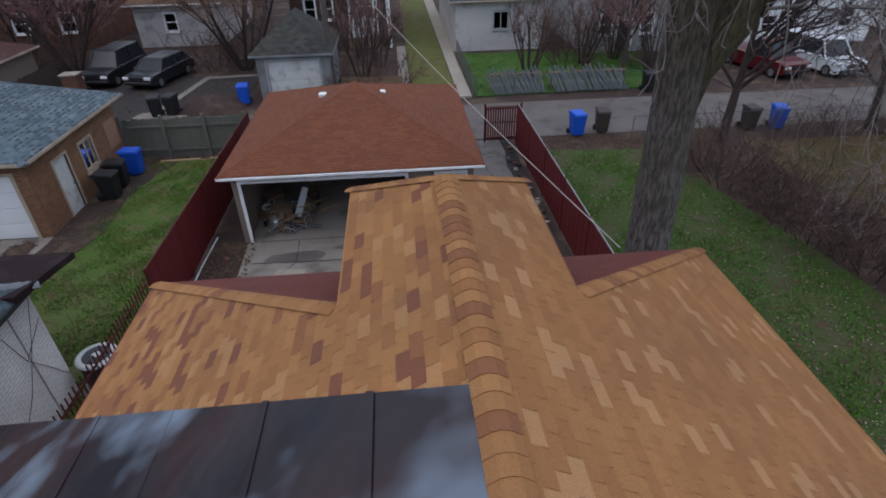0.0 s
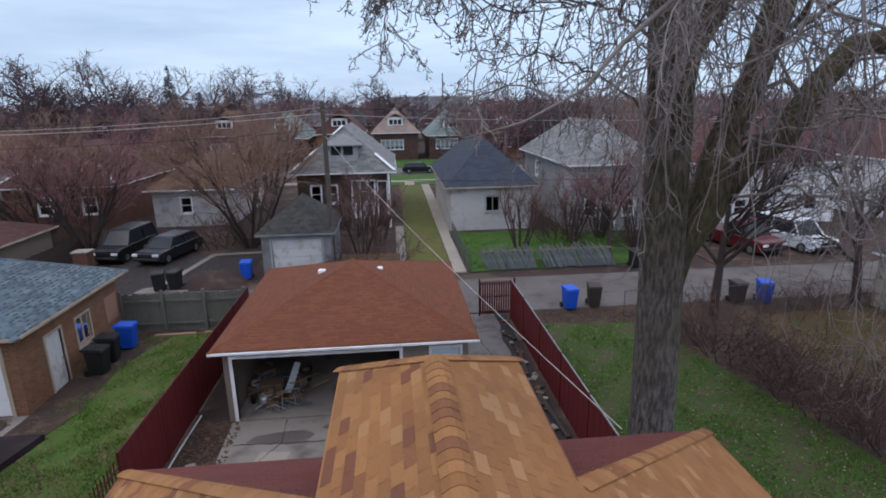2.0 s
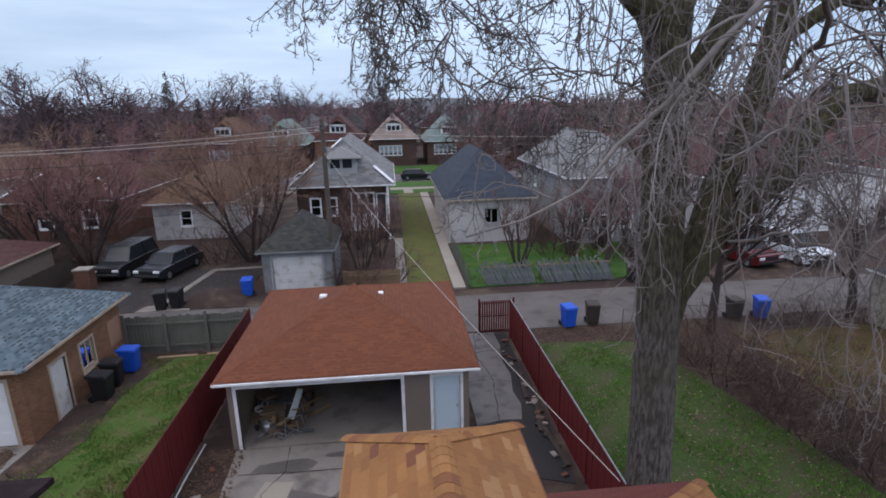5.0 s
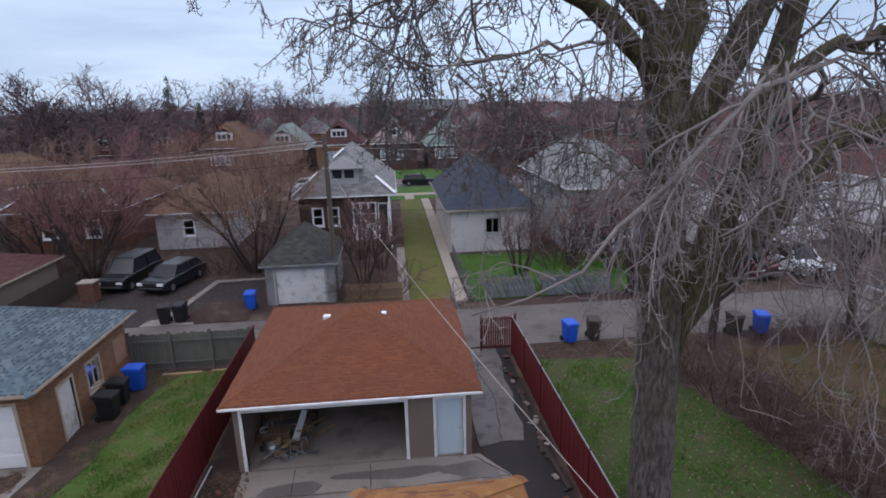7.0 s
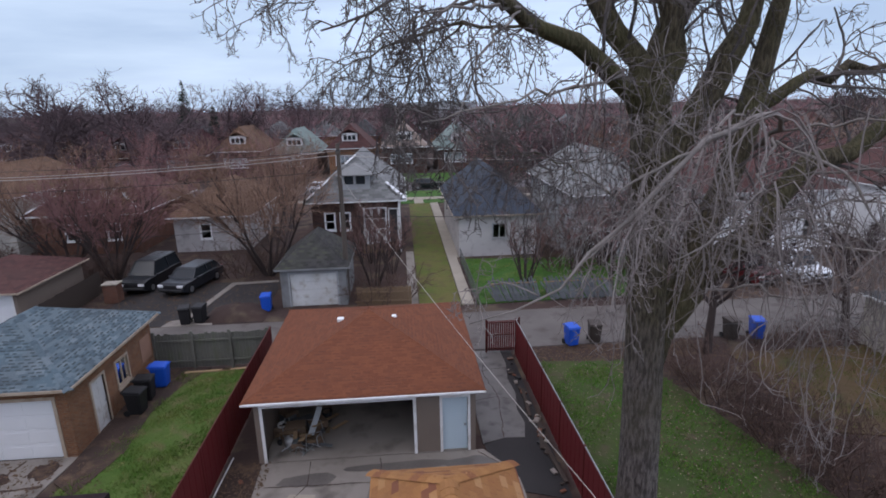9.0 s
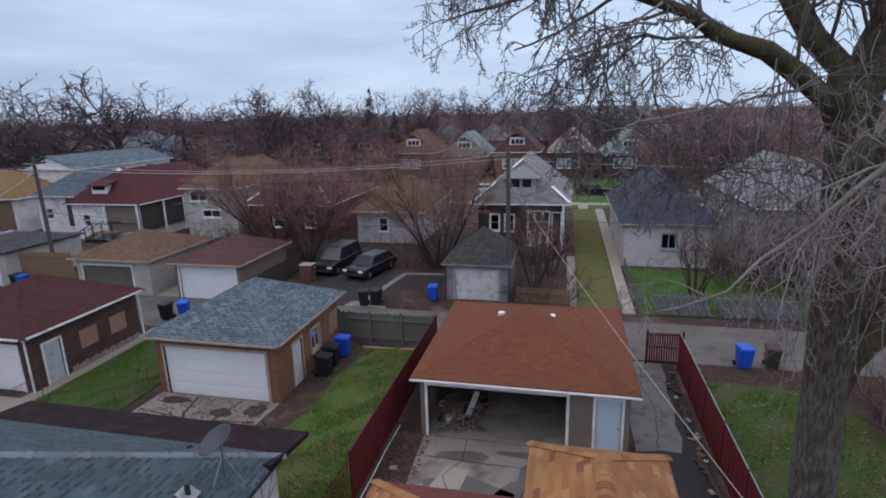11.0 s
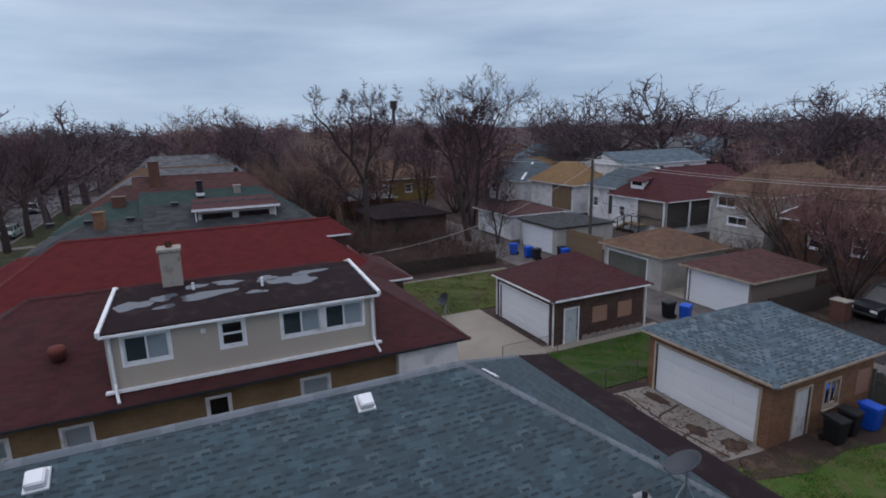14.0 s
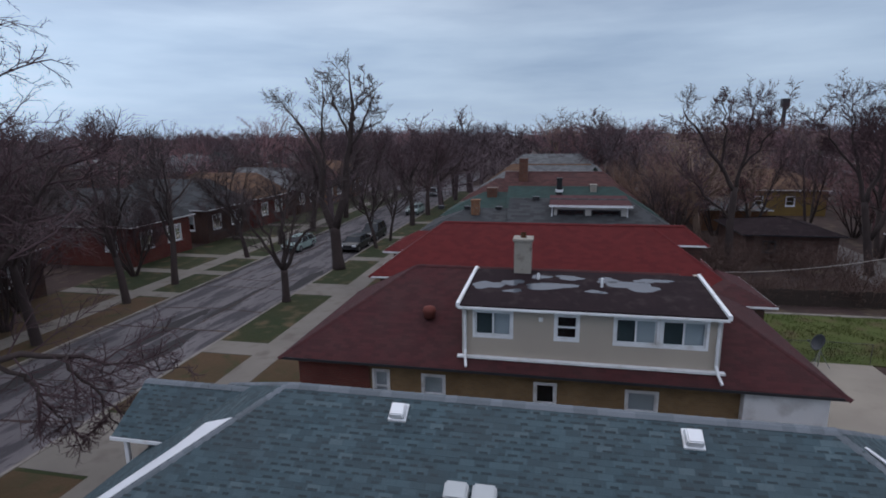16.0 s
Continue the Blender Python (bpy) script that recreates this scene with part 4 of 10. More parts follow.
def stems(rng, count, height, r, lean, m=6, wig=0.06, base=0.25):
    a = rng.random() * math.tau + (np.arange(count) + 0.5 * rng.random(count)) * math.tau / count
    e = np.stack([np.cos(a) * lean, np.sin(a) * lean, np.ones(count)], 1) + rng.normal(size=(count, 3)) * 0.05
    e /= np.linalg.norm(e, axis=1, keepdims=True)
    out = np.empty((count, m, 3))
    out[:, 0] = np.stack([np.cos(a) * base, np.sin(a) * base, np.full(count, -0.05)], 1) * (0 if count == 1 else 1)
    out[:, 0, 2] = -0.05
    L = height * (0.8 + 0.3 * rng.random(count))
    for j in range(1, m):
        e = e + rng.normal(size=e.shape) * wig
        e /= np.linalg.norm(e, axis=1, keepdims=True)
        out[:, j] = out[:, j - 1] + e * (L / (m - 1))[:, None]
    return out, np.full(count, r), L


KINDS = {
    "street": ((1, 0.5, 0.06, 0.05), [(9, 0.85, 40, 0.35, 6, 0.40, 0.6), (8, 0.5, 40, 0.2, 4, 0.25, 0.5), (7, 0.5, 42, 0.1, 3, 0.2, 0.5), (3, 0.65, 45, 0.0, 2, 0.15, 0.6)]),
    "dense": ((8, 0.64, 0.46, 0.07), [(6, 0.66, 32, 0.5, 5, 0.24, 0.5), (7, 0.55, 36, 0.25, 3, 0.2, 0.55), (6, 0.55, 40, 0.1, 2, 0.15, 0.6), (1, 0.7, 45, 0.0, 2, 0.2, 0.7)]),
    "tall": ((2, 0.72, 0.16, 0.06), [(16, 0.48, 44, 0.40, 5, 0.28, 0.45), (7, 0.52, 38, 0.25, 4, 0.2, 0.5), (6, 0.52, 42, 0.1, 2, 0.2, 0.5), (2, 0.6, 45, 0.0, 2, 0.15, 0.6)]),
    "vase": ((9, 0.62, 0.26, 0.05), [(4, 0.5, 24, 0.5, 4, 0.4, 0.6), (5, 0.5, 32, 0.3, 3, 0.25, 0.55), (4, 0.5, 36, 0.1, 2, 0.2, 0.6)]),
    "bush": ((12, 0.8, 0.7, 0.15), [(5, 0.55, 40, 0.1, 4, 0.1, 0.6), (5, 0.55, 45, 0.0, 2, 0.2, 0.6)]),
}


def bare_tree(seed, height, r, kind="street", detail=4):
    """Corners and faces of the trunk and of the crown of a leafless tree."""
    rng = np.random.default_rng(seed)
    (count, tall_part, lean, wig), spec = KINDS[kind]
    bushy = kind == "bush"
    p, rad, L = stems(rng, count, height * tall_part, r, lean, 5 if bushy else 7, wig, 0.6 if bushy else 0.22)
    tr, cr = [rods(p, rad, rad * 0.35, 4 if bushy else 8)], []
    spec = spec[:detail]
    for lv, (c, ratio, spread, up, m, tmin, rr) in enumerate(spec):
        m = 2 if lv == len(spec) - 1 else m
        p, rad, L = sprout(rng, p, rad, L, c, ratio, spread, up, m, tmin, rr, 0.12 if lv else 0.16)
        rad = np.maximum(rad, 0.009 if bushy else 0.014)
        last = lv == len(spec) - 1 and m == 2
        (tr if lv == 0 and not bushy else cr).append(spikes(p, rad) if last else rods(p, rad, np.maximum(rad * 0.35, 0.007), 5 if lv == 0 else 3))
    t, c = fuse(tr), fuse(cr)
    k = height / max(t[0][:, 2].max(), c[0][:, 2].max())
    return (t[0] * k, t[1]), (c[0] * k, c[1])


def fuse(parts):
    off, vs, fs = 0, [], []
    for v, f in parts:
        vs.append(v)
        fs.append(f + off)
        off += len(v)
    return np.concatenate(vs), np.concatenate(fs)


def make_tree(name, seed, height, r, kind, detail, bark, twig, label, loc, category="tree", group="", rz=0):
    t = thing(name, loc, label, category, group, rz=rz)
    (tv, tf), (cv, cf) = bare_tree(seed, height, r, kind, detail)
    bulk("trunk", tv, tf, bark, t, kind="", smooth=True)
    bulk("crown", cv, cf, twig, t, kind="stuff")
    return t

# ---- ground, roads and paths ----
bm = B()
ring = [(math.cos(math.tau * k / 64) * 2500, math.sin(math.tau * k / 64) * 2500) for k in range(64)]
bm.faces.new([bm.verts.new((x, y, 0)) for x, y in ring])
solo("ground", bm, EARTH, (0, 0, 0), "dark bare winter earth with leaf litter", "ground", kind="structure")


def flat(name, poly, z, material, label, thick=None):
    return solo(name, slab(B(), poly, -0.2, z), material, (0, 0, 0), label, name.split("_")[0], kind="structure")


def rect(x0, x1, y0, y1):
    return [(x0, y0), (x1, y0), (x1, y1), (x0, y1)]


flat("road", rect(-165, 300, -27.6, -19.3), 0.02, ASPHALT, "patched grey asphalt street with dark seams")
flat("road_alley", rect(-200, 120, 23.6, 28.4), 0.03, ALLEY, "worn pale concrete alley with dirt along its edges")
flat("road_far", rect(-300, 300, 74, 82), 0.02, ASPHALT, "grey asphalt street behind the second row of houses")
flat("road_cross", rect(-122, -112, -300, 300), 0.024, ASPHALT, "grey asphalt cross street")
for y0, y1 in ((-19.3, -19.12), (-27.78, -27.6)):
    flat("kerb", rect(-111, 200, y0, y1), 0.15, CONCRETE, "grey concrete kerb along the street")
flat("lawn_parkway", rect(-111, 60, -19.12, -16.1), 0.12, GRASS_DULL, "green parkway lawn between kerb and pavement")
flat("pavement", rect(-111, 60, -16.1, -14.5), 0.14, PAVE_STREET, "pale concrete pavement in front of the houses")
flat("lawn_front", rect(-111, 60, -14.5, -9.6), 0.12, GRASS_BROWN, "brownish front lawns before the brick bungalows")
flat("lawn_parkway_far", rect(-111, 60, -30.4, -27.78), 0.12, GRASS_DULL, "thin parkway lawn across the street")
flat("pavement_far", rect(-111, 60, -32.0, -30.4), 0.14, PAVE_STREET, "pale concrete pavement across the street")
flat("lawn_front_far", rect(-111, 60, -37.5, -32.0), 0.12, GRASS_DULL, "faded front lawns across the street")
for x, w in ((-27.5, 0.85), (-39.2, 1.5), (-49.5, 0.7), (-60.5, 0.7), (-71, 0.7)):
    flat("path_front", rect(x - w, x + w, -19.12, -16.1), 0.135, PAVE_STREET, "concrete path across the parkway lawn")
for x in (-36.0, -42.5, -48.5, -58.0, -67.0):
    flat("path_far", rect(x - 0.6, x + 0.6, -37.5, -27.78), 0.135, PAVE_STREET, "concrete path to a house across the street")
flat("lawn_brown", rect(-26.6, -20.2, -19.1, -16.12), 0.126, GRASS_BROWN, "brown worn parkway grass")
flat("lawn_brown_near", rect(-15.8, 8.0, -19.1, -16.12), 0.126, GRASS_BROWN, "brown worn parkway grass beside the street")
flat("lawn_brown_far", rect(-35.2, -8.0, -37.4, -27.8), 0.126, GRASS_BROWN, "brown leaf-strewn lawns across the street")
flat("path_drive", rect(-20.0, -16.0, -19.12, -11), 0.13, PAVE_STREET, "concrete apron beside the brown lawn")
flat("lawn_left", [(-12.3, 11.0), (-7.6, 8.5), (-7.6, 23.0), (-11.6, 23.0), (-11.6, 18.0), (-12.3, 16.0)], 0.05, GRASS_BASE, "uneven green back lawn beside the red fence")
# the darker grass here puts the lawn's shade between the garages into its colour
flat("lawn_mid", rect(-23.2, -18.9, 12.4, 22.5), 0.05, GRASS_SHADE, "narrow green lawn between two garages")
flat("lawn_west", rect(-38.8, -31.0, 10.5, 22.3), 0.05, GRASS_WEST, "green back lawn west of the red-roofed garage")
flat("path_west", [(-39.1, 12.0), (-38.8, 12.0), (-38.8, 22.3), (-39.2, 22.3)], 0.07, CONCRETE, "narrow pale kerb along the back lawn")
flat("lawn_right", [(4.3, 5.0), (12.2, 3.0), (11.0, 13.5), (9.2, 21.5), (4.6, 22.0)], 0.05, GRASS_SHADE, "green lawn with pale fallen leaves round the old tree")
flat("lawn_dry", [(13.5, 15.5), (24.0, 13.0), (25.0, 21.8), (13.5, 21.8)], 0.05, GRASS_BROWN, "brownish worn grass behind the bramble hedge")
flat("lawn_bright", [(3.0, 29.6), (13.0, 30.0), (14.5, 36.0), (16, 38), (3.0, 39.2)], 0.06, GRASS_BRIGHT, "bright green lawn behind the white house")
flat("lawn_strip", rect(-0.45, 2.0, 29.6, 63.8), 0.055, GRASS_PALE, "faded grass strip between two houses")
flat("path_side", [(2.05, 29.6), (2.75, 29.6), (2.75, 39.8), (2.05, 39.8)], 0.09, CONCRETE_PALE, "narrow concrete path beside the bright lawn")
flat("path_house", rect(2.05, 2.95, 39.8, 63.8), 0.09, CONCRETE_PALE, "narrow concrete path along the house wall")
flat("path_left", rect(-1.1, -0.5, 29.6, 41.9), 0.08, CONCRETE, "old concrete path behind the small grey garage")
flat("lawn_far", rect(-4, 12, 64, 73.6), 0.05, GRASS_BRIGHT, "green front lawns of the second street")
flat("lawn_far_side", rect(-4, 14, 82.4, 93), 0.05, GRASS_BRIGHT, "green front lawns beyond the second street")
flat("driveway", rect(-31.0, -18.9, 10.2, 15.4), 0.045, CONCRETE_PALE, "pale concrete driveway before the red-roofed garage")
flat("path_garage", rect(-24.0, -23.2, 15.4, 23.4), 0.06, CONCRETE_PALE, "concrete path along the brown brick garage")
flat("driveway_broken", [(-18.4, 14.4), (-13.0, 13.6), (-12.6, 17.0), (-18.2, 17.0)], 0.035, CONCRETE, "cracked concrete apron with dirt before the white garage door")
dr2 = random.Random(41)
for i, (x, y, rx, ry) in enumerate(((-17.6, 14.9, 0.9, 0.5), (-15.9, 14.4, 1.0, 0.35), (-13.4, 14.3, 0.7, 0.6), (-14.6, 15.9, 0.5, 0.35), (-17.2, 16.5, 0.8, 0.3), (-13.3, 16.3, 0.5, 0.5))):
    flat("dirt_patch", [(x + rx * math.cos(math.tau * k / 16) * dr2.uniform(0.65, 1.15), y + ry * math.sin(math.tau * k / 16) * dr2.uniform(0.65, 1.15)) for k in range(16)], 0.039 + 0.0004 * i, LEAFY, "dark dirt and leaves over the broken apron")
flat("path_nb", [(-12.6, 15.6), (-11.7, 14.9), (-11.1, 17.0), (-11.3, 19.5), (-10.9, 21.6), (-10.2, 23.2), (-12.6, 23.2)], 0.07, LEAFY, "bare dirt path beside the brick garage")
flat("parking", [(-19, 28.6), (-9.5, 28.6), (-9.5, 36), (-19, 36)], 0.02, ASPHALT_DARK, "dark oily parking pad beside the alley")
flat("path_pad", [(-13.9, 28.5), (-13.55, 28.5), (-12.55, 35.4), (-9.8, 35.6), (-9.8, 35.95), (-12.9, 35.8)], 0.06, CONCRETE, "narrow pale concrete edging round the parking pad")
flat("path_bins", [(-14.6, 28.45), (-11.9, 28.45), (-12.0, 29.5), (-14.4, 29.3)], 0.05, CONCRETE, "pale concrete patch under the bins")
flat("parking_mat", [(-12.9, 29.4), (-10.0, 29.4), (-9.9, 33.8), (-12.3, 33.8)], 0.045, ASPHALT_DARK, "black tarred pad beside the small garage")
flat("driveway_tan", rect(-33.5, -20.5, 28.4, 30.6), 0.045, CONCRETE_PALE, "concrete aprons of the garages along the alley")
flat("parking_right", rect(17, 32, 28.4, 36), 0.04, LEAFY, "leaf-strewn parking ground beside the alley")
flat("pavement_second", rect(-60, 70, 66.5, 68.2), 0.09, CONCRETE_PALE, "pale concrete pavement along the second street")
flat("path_second", rect(0.2, 1.3, 63.8, 66.5), 0.08, CONCRETE_PALE, "short concrete path to the pavement")

# dark seal patches along the street
pr = random.Random(31)
for i in range(9):
    x, y = pr.uniform(-100, -12) * (1.0 if i % 2 else 0.55), pr.choice((-20.3, -21.4, -22.6, -23.4, -24.6, -25.9, -26.6)) + pr.uniform(-0.25, 0.25)
    L, W = pr.uniform(1.2, 4.5), pr.uniform(0.25, 0.75)
    n = 14
    poly = [(x + L * math.cos(math.tau * k / n) * pr.uniform(0.65, 1.1), y + W * math.sin(math.tau * k / n) * pr.uniform(0.5, 1.15)) for k in range(n)]
    flat("road_patch", poly, 0.0245 + 0.0004 * i, ASPHALT_DARK, "dark irregular seal patch on the worn street")

# ---- the tan-roofed house under the camera ----
RX, RZ, EZ = -0.75, 6.75, 4.3
HL, HR, HB, HF = -4.99, 3.49, 7.85, -11.0
AP = HB - (HR - HL) / 2
EX, EY = 1.08, 5.92
ZX = RZ - EX * (RZ - EZ) / (HR - RX)
tan_house = thing("house", (0, 0, 0), "brick bungalow with tan shingle roof partly in black underlayment", "house")
for side in "SENW":
    f, L = SIDES[side](HL + 0.5, HR - 0.5, HF + 0.5, HB - 0.5)
    if side in "EW":
        f, L = (f[0], f[1] + (0.25 if side == "E" else -0.25), f[2], f[3]), L - 0.5
    wall(tan_house, f, L, 0, EZ - 0.12, BRICK_YELLOW, (), 0.25)
bm = B()
box(bm, HL + 0.8, HR - 0.8, HF + 0.8, HB - 0.8, 0, 0.08)
part("floor_slab", bm, DARK_IN, tan_house)
east = [(HR, HF, EZ), (HR, HB, EZ), (RX, AP, RZ), (RX, HF, RZ)]
west = [(HL, HB, EZ), (HL, HF, EZ), (RX, HF, RZ), (RX, AP, RZ)]
rear = [(HR, HB, EZ), (HL, HB, EZ), (RX, AP, RZ)]
bm = B()
for q in (east, west, rear):
    sheet(bm, q, 0.1)
deck = part("roof", bm, TAN, tan_house)
bm = B()
slope = (RZ - EZ) / (HR - RX)
yv = AP + EX
dl = [[(RX + EX, yv - 0.02, ZX), (RX + EX, EY + EX, ZX), (RX, EY, RZ), (RX, AP, RZ)], [(RX - EX, EY + EX, ZX), (RX - EX, yv - 0.02, ZX), (RX, AP, RZ), (RX, EY, RZ)],
      [(RX + EX, EY + EX, ZX), (RX - EX, EY + EX, ZX), (RX, EY, RZ)]]
for q in dl:
    sheet(bm, q, 0.08)
dorm = part("dormer_roof", bm, TAN, tan_house)
bm = B()
box(bm, RX - EX + 0.12, RX + EX - 0.12, AP + 1.0, EY + EX - 0.12, EZ + 0.1, ZX - 0.06)
part("dormer_wall", bm, FENCE_RED, tan_house, "dark red dormer wall")
bm = B()
for a, b in (((HL, HF), (HL, HB)), ((HR, HF), (HR, HB))):
    box(bm, a[0] - 0.03, a[0] + 0.02, HF, HB, EZ - 0.2, EZ - 0.012)
box(bm, HL, HR, HB - 0.02, HB + 0.03, EZ - 0.2, EZ - 0.012)
part("fascia", bm, FENCE_RED, deck)
rear_in = [(HR - 0.14, HB, EZ), (HL + 0.14, HB, EZ), (RX - EX, yv + 0.14, EZ + (HB - yv - 0.14) * slope), (RX + EX, yv + 0.14, EZ + (HB - yv - 0.14) * slope)]
lay_shingles(deck, [(rear_in, (0, 1, 0))], DARKRED, 0.33, 0.14, 0.01, seed=3)


def tar_side(c):
    return c.x < RX - 0.02 and c.y < 3.1 + (RX - c.x) * 0.52


def under_cap(c):
    return tar_side(c) or c.y < -9


east_all = [(HR, HF, EZ), (HR, HB, EZ), (RX + EX, yv, ZX), (RX + EX, EY + EX, ZX), (RX, EY, RZ), (RX, HF, RZ)]
west_all = [(HL, HB, EZ), (HL, HF, EZ), (RX, HF, RZ), (RX, EY, RZ), (RX - EX, EY + EX, ZX), (RX - EX, yv, ZX)]
lay_shingles(deck, [(west_all, (-1, 0, 0))], TAN, 0.25, 0.115, 0.006, near=(-1.2, 3.9, 6.5), keep=170, seed=5, skip=under_cap)
# the east slope takes the copy whose paler look in the light is painted
lay_shingles(deck, [(east_all, (1, 0, 0))], TAN_EAST, 0.25, 0.115, 0.006, near=(-0.4, 3.4, 6.6), keep=120, seed=6, skip=under_cap)
lay_shingles(dorm, [(dl[2], (0, 1, 0))], TAN, 0.25, 0.115, 0.0025, seed=9)
caps(dorm, (RX, EY, RZ + 0.012), (RX, -3.0, RZ + 0.012), TAN_CAP, 0.135, 0.12, 0.005, 0.06)
for sx in (-1, 1):
    caps(dorm, (RX, EY, RZ), (RX + sx * EX, EY + EX, ZX), TAN_CAP, 0.15, 0.10, 0.003, 0.022, name="hip_cap")
    caps(deck, (RX + sx * EX, yv, ZX), (HR if sx > 0 else HL, HB, EZ), TAN_CAP, 0.15, 0.10, 0.003, 0.022, name="hip_cap")
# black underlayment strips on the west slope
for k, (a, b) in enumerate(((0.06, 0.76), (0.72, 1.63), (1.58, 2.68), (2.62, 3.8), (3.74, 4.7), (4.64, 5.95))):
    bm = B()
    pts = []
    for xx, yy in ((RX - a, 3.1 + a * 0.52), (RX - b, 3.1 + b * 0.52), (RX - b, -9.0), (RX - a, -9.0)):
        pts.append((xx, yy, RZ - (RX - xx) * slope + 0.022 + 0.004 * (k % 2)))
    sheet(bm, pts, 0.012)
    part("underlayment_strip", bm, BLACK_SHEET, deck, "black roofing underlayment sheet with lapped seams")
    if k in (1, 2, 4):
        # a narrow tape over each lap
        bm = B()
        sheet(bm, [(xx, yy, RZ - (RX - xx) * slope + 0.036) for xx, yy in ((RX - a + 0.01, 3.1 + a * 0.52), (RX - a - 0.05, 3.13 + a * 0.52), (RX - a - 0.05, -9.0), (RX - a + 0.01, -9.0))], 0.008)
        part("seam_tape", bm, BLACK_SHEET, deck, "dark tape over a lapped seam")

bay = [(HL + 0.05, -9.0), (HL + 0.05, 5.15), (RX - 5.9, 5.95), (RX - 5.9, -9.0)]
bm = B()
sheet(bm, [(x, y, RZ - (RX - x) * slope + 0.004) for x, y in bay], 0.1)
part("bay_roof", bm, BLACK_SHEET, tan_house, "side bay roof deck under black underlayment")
part("bay_wall", box(B(), RX - 5.5, HL + 0.48, -8.6, 5.2, 0, 3.15), BRICK_YELLOW, tan_house)

# ---- open garage ----
GX0, GX1, GY0, GY1 = -6.28, 0.95, 15.95, 23.55
gar = thing("garage", (0, 0, 0), "beige-sided garage with a rust-red hip roof, its wide door open", "garage")
f, L = SIDES["S"](GX0, GX1, GY0, GY1)
op, dr = (0.27, 5.15, 0.0, 2.06), (6.12, 6.96, 0.02, 2.05)
wall(gar, f, L, 0, 2.28, SIDING_BROWN, (op, dr), 0.15, lap=0.11)
door(gar, f, dr[0], dr[1] - dr[0], dr[3] - dr[2], PALE_BLUE, WHITE, panels=False)
bm = wall_mesh(B(), f, op[0] - 0.1, op[1] + 0.1, 0, 2.16, -0.15, 0.04, [(op[0], op[1], -1, 2.06)])
part("door_frame", bm, WHITE, gar, "white painted door frame")
for side in "ENW":
    f, L = SIDES[side](GX0, GX1, GY0, GY1)
    if side in "EW":
        f, L = (f[0], f[1] + (0.15 if side == "E" else -0.15), f[2], f[3]), L - 0.3
    wall(gar, f, L, 0, 2.28, SIDING_BROWN, (), 0.15, lap=0.11 if side == "W" else 0.0)
bm = B()
box(bm, GX0 + 0.15, GX1 - 0.15, GY0 - 0.02, GY1 - 0.15, 0.0, 0.055)
part("floor_slab", bm, CONCRETE, gar)
# rear lining whitened, side and ceiling boards added unseen, to bounce light inside
part("inner_lining", box(B(), GX0 + 0.16, GX1 - 0.16, GY1 - 0.19, GY1 - 0.155, 0.06, 2.2), DOOR_WHITE, gar, "pale rear garage wall board, whitened to bounce light")
part("side_lining", box(B(), GX1 - 0.19, GX1 - 0.155, GY0 + 0.2, GY1 - 0.2, 0.06, 2.2), DOOR_WHITE, gar, "unseen white board added to bounce light inside the garage")
part("wall_board", box(B(), -5.9, -3.9, GY1 - 0.23, GY1 - 0.195, 0.06, 1.7), OLD_WOOD, gar, "brown board fixed to the rear wall")
part("ceiling_lining", box(B(), GX0 + 0.2, GX1 - 0.2, GY0 + 0.2, GY1 - 0.2, 2.21, 2.24), DOOR_WHITE, gar, "unseen white ceiling added to bounce light into the garage")
part("wall_ledge", bevel(box(B(), -3.9, -0.6, GY1 - 0.75, GY1 - 0.2, 0.06, 0.4), 0.02), CONCRETE_PALE, gar, "low pale concrete ledge along the rear wall")
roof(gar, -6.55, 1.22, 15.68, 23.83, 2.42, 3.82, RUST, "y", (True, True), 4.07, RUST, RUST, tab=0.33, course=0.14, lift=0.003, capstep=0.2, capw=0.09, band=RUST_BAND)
bm = B()
box(bm, -6.58, 1.25, 15.60, 15.68, 2.33, 2.395)
part("gutter", bm, WHITE, gar, "white gutter")
for x in (-3.78, -1.75):
    bm = bevel(box(B(), x - 0.13, x + 0.13, 19.68, 19.92, 3.42 - 0.12, 3.42 + 0.09), 0.02)
    part("roof_vent", bm, WHITE, gar, "white metal roof vent")

flat("driveway_slab", [(-5.9, 8.5), (2.0, 8.5), (2.15, 13.6), (2.12, 14.3), (1.95, 14.85), (1.6, 15.3), (1.2, 15.9), (-6.2, 15.9)], 0.03, CONCRETE, "cracked grey concrete apron before the open garage")
flat("driveway_side", [(1.3, 14.0), (3.5, 13.2), (3.6, 23.4), (1.3, 23.4)], 0.026, ASPHALT_DARK, "dark damp asphalt beside the garage")
flat("pavement_side", [(1.25, 16.2), (2.1, 16.45), (2.75, 16.4), (2.95, 17.3), (2.85, 18.2), (3.05, 19.4), (2.95, 20.6), (3.15, 22.0), (3.1, 23.4), (1.25, 23.4)], 0.045, DAMP, "grey concrete strip beside the garage")
for poly in ([(-5.4, 12.4), (-3.0, 12.2), (-2.6, 13.3), (-4.2, 13.9), (-5.6, 13.5)], [(-3.4, 13.0), (-0.4, 12.7), (1.6, 13.6), (0.2, 14.2), (-2.8, 13.9)]):
    flat("driveway_puddle", poly, 0.034, WET, "dark wet patch on the concrete apron")
wrng = random.Random(12)
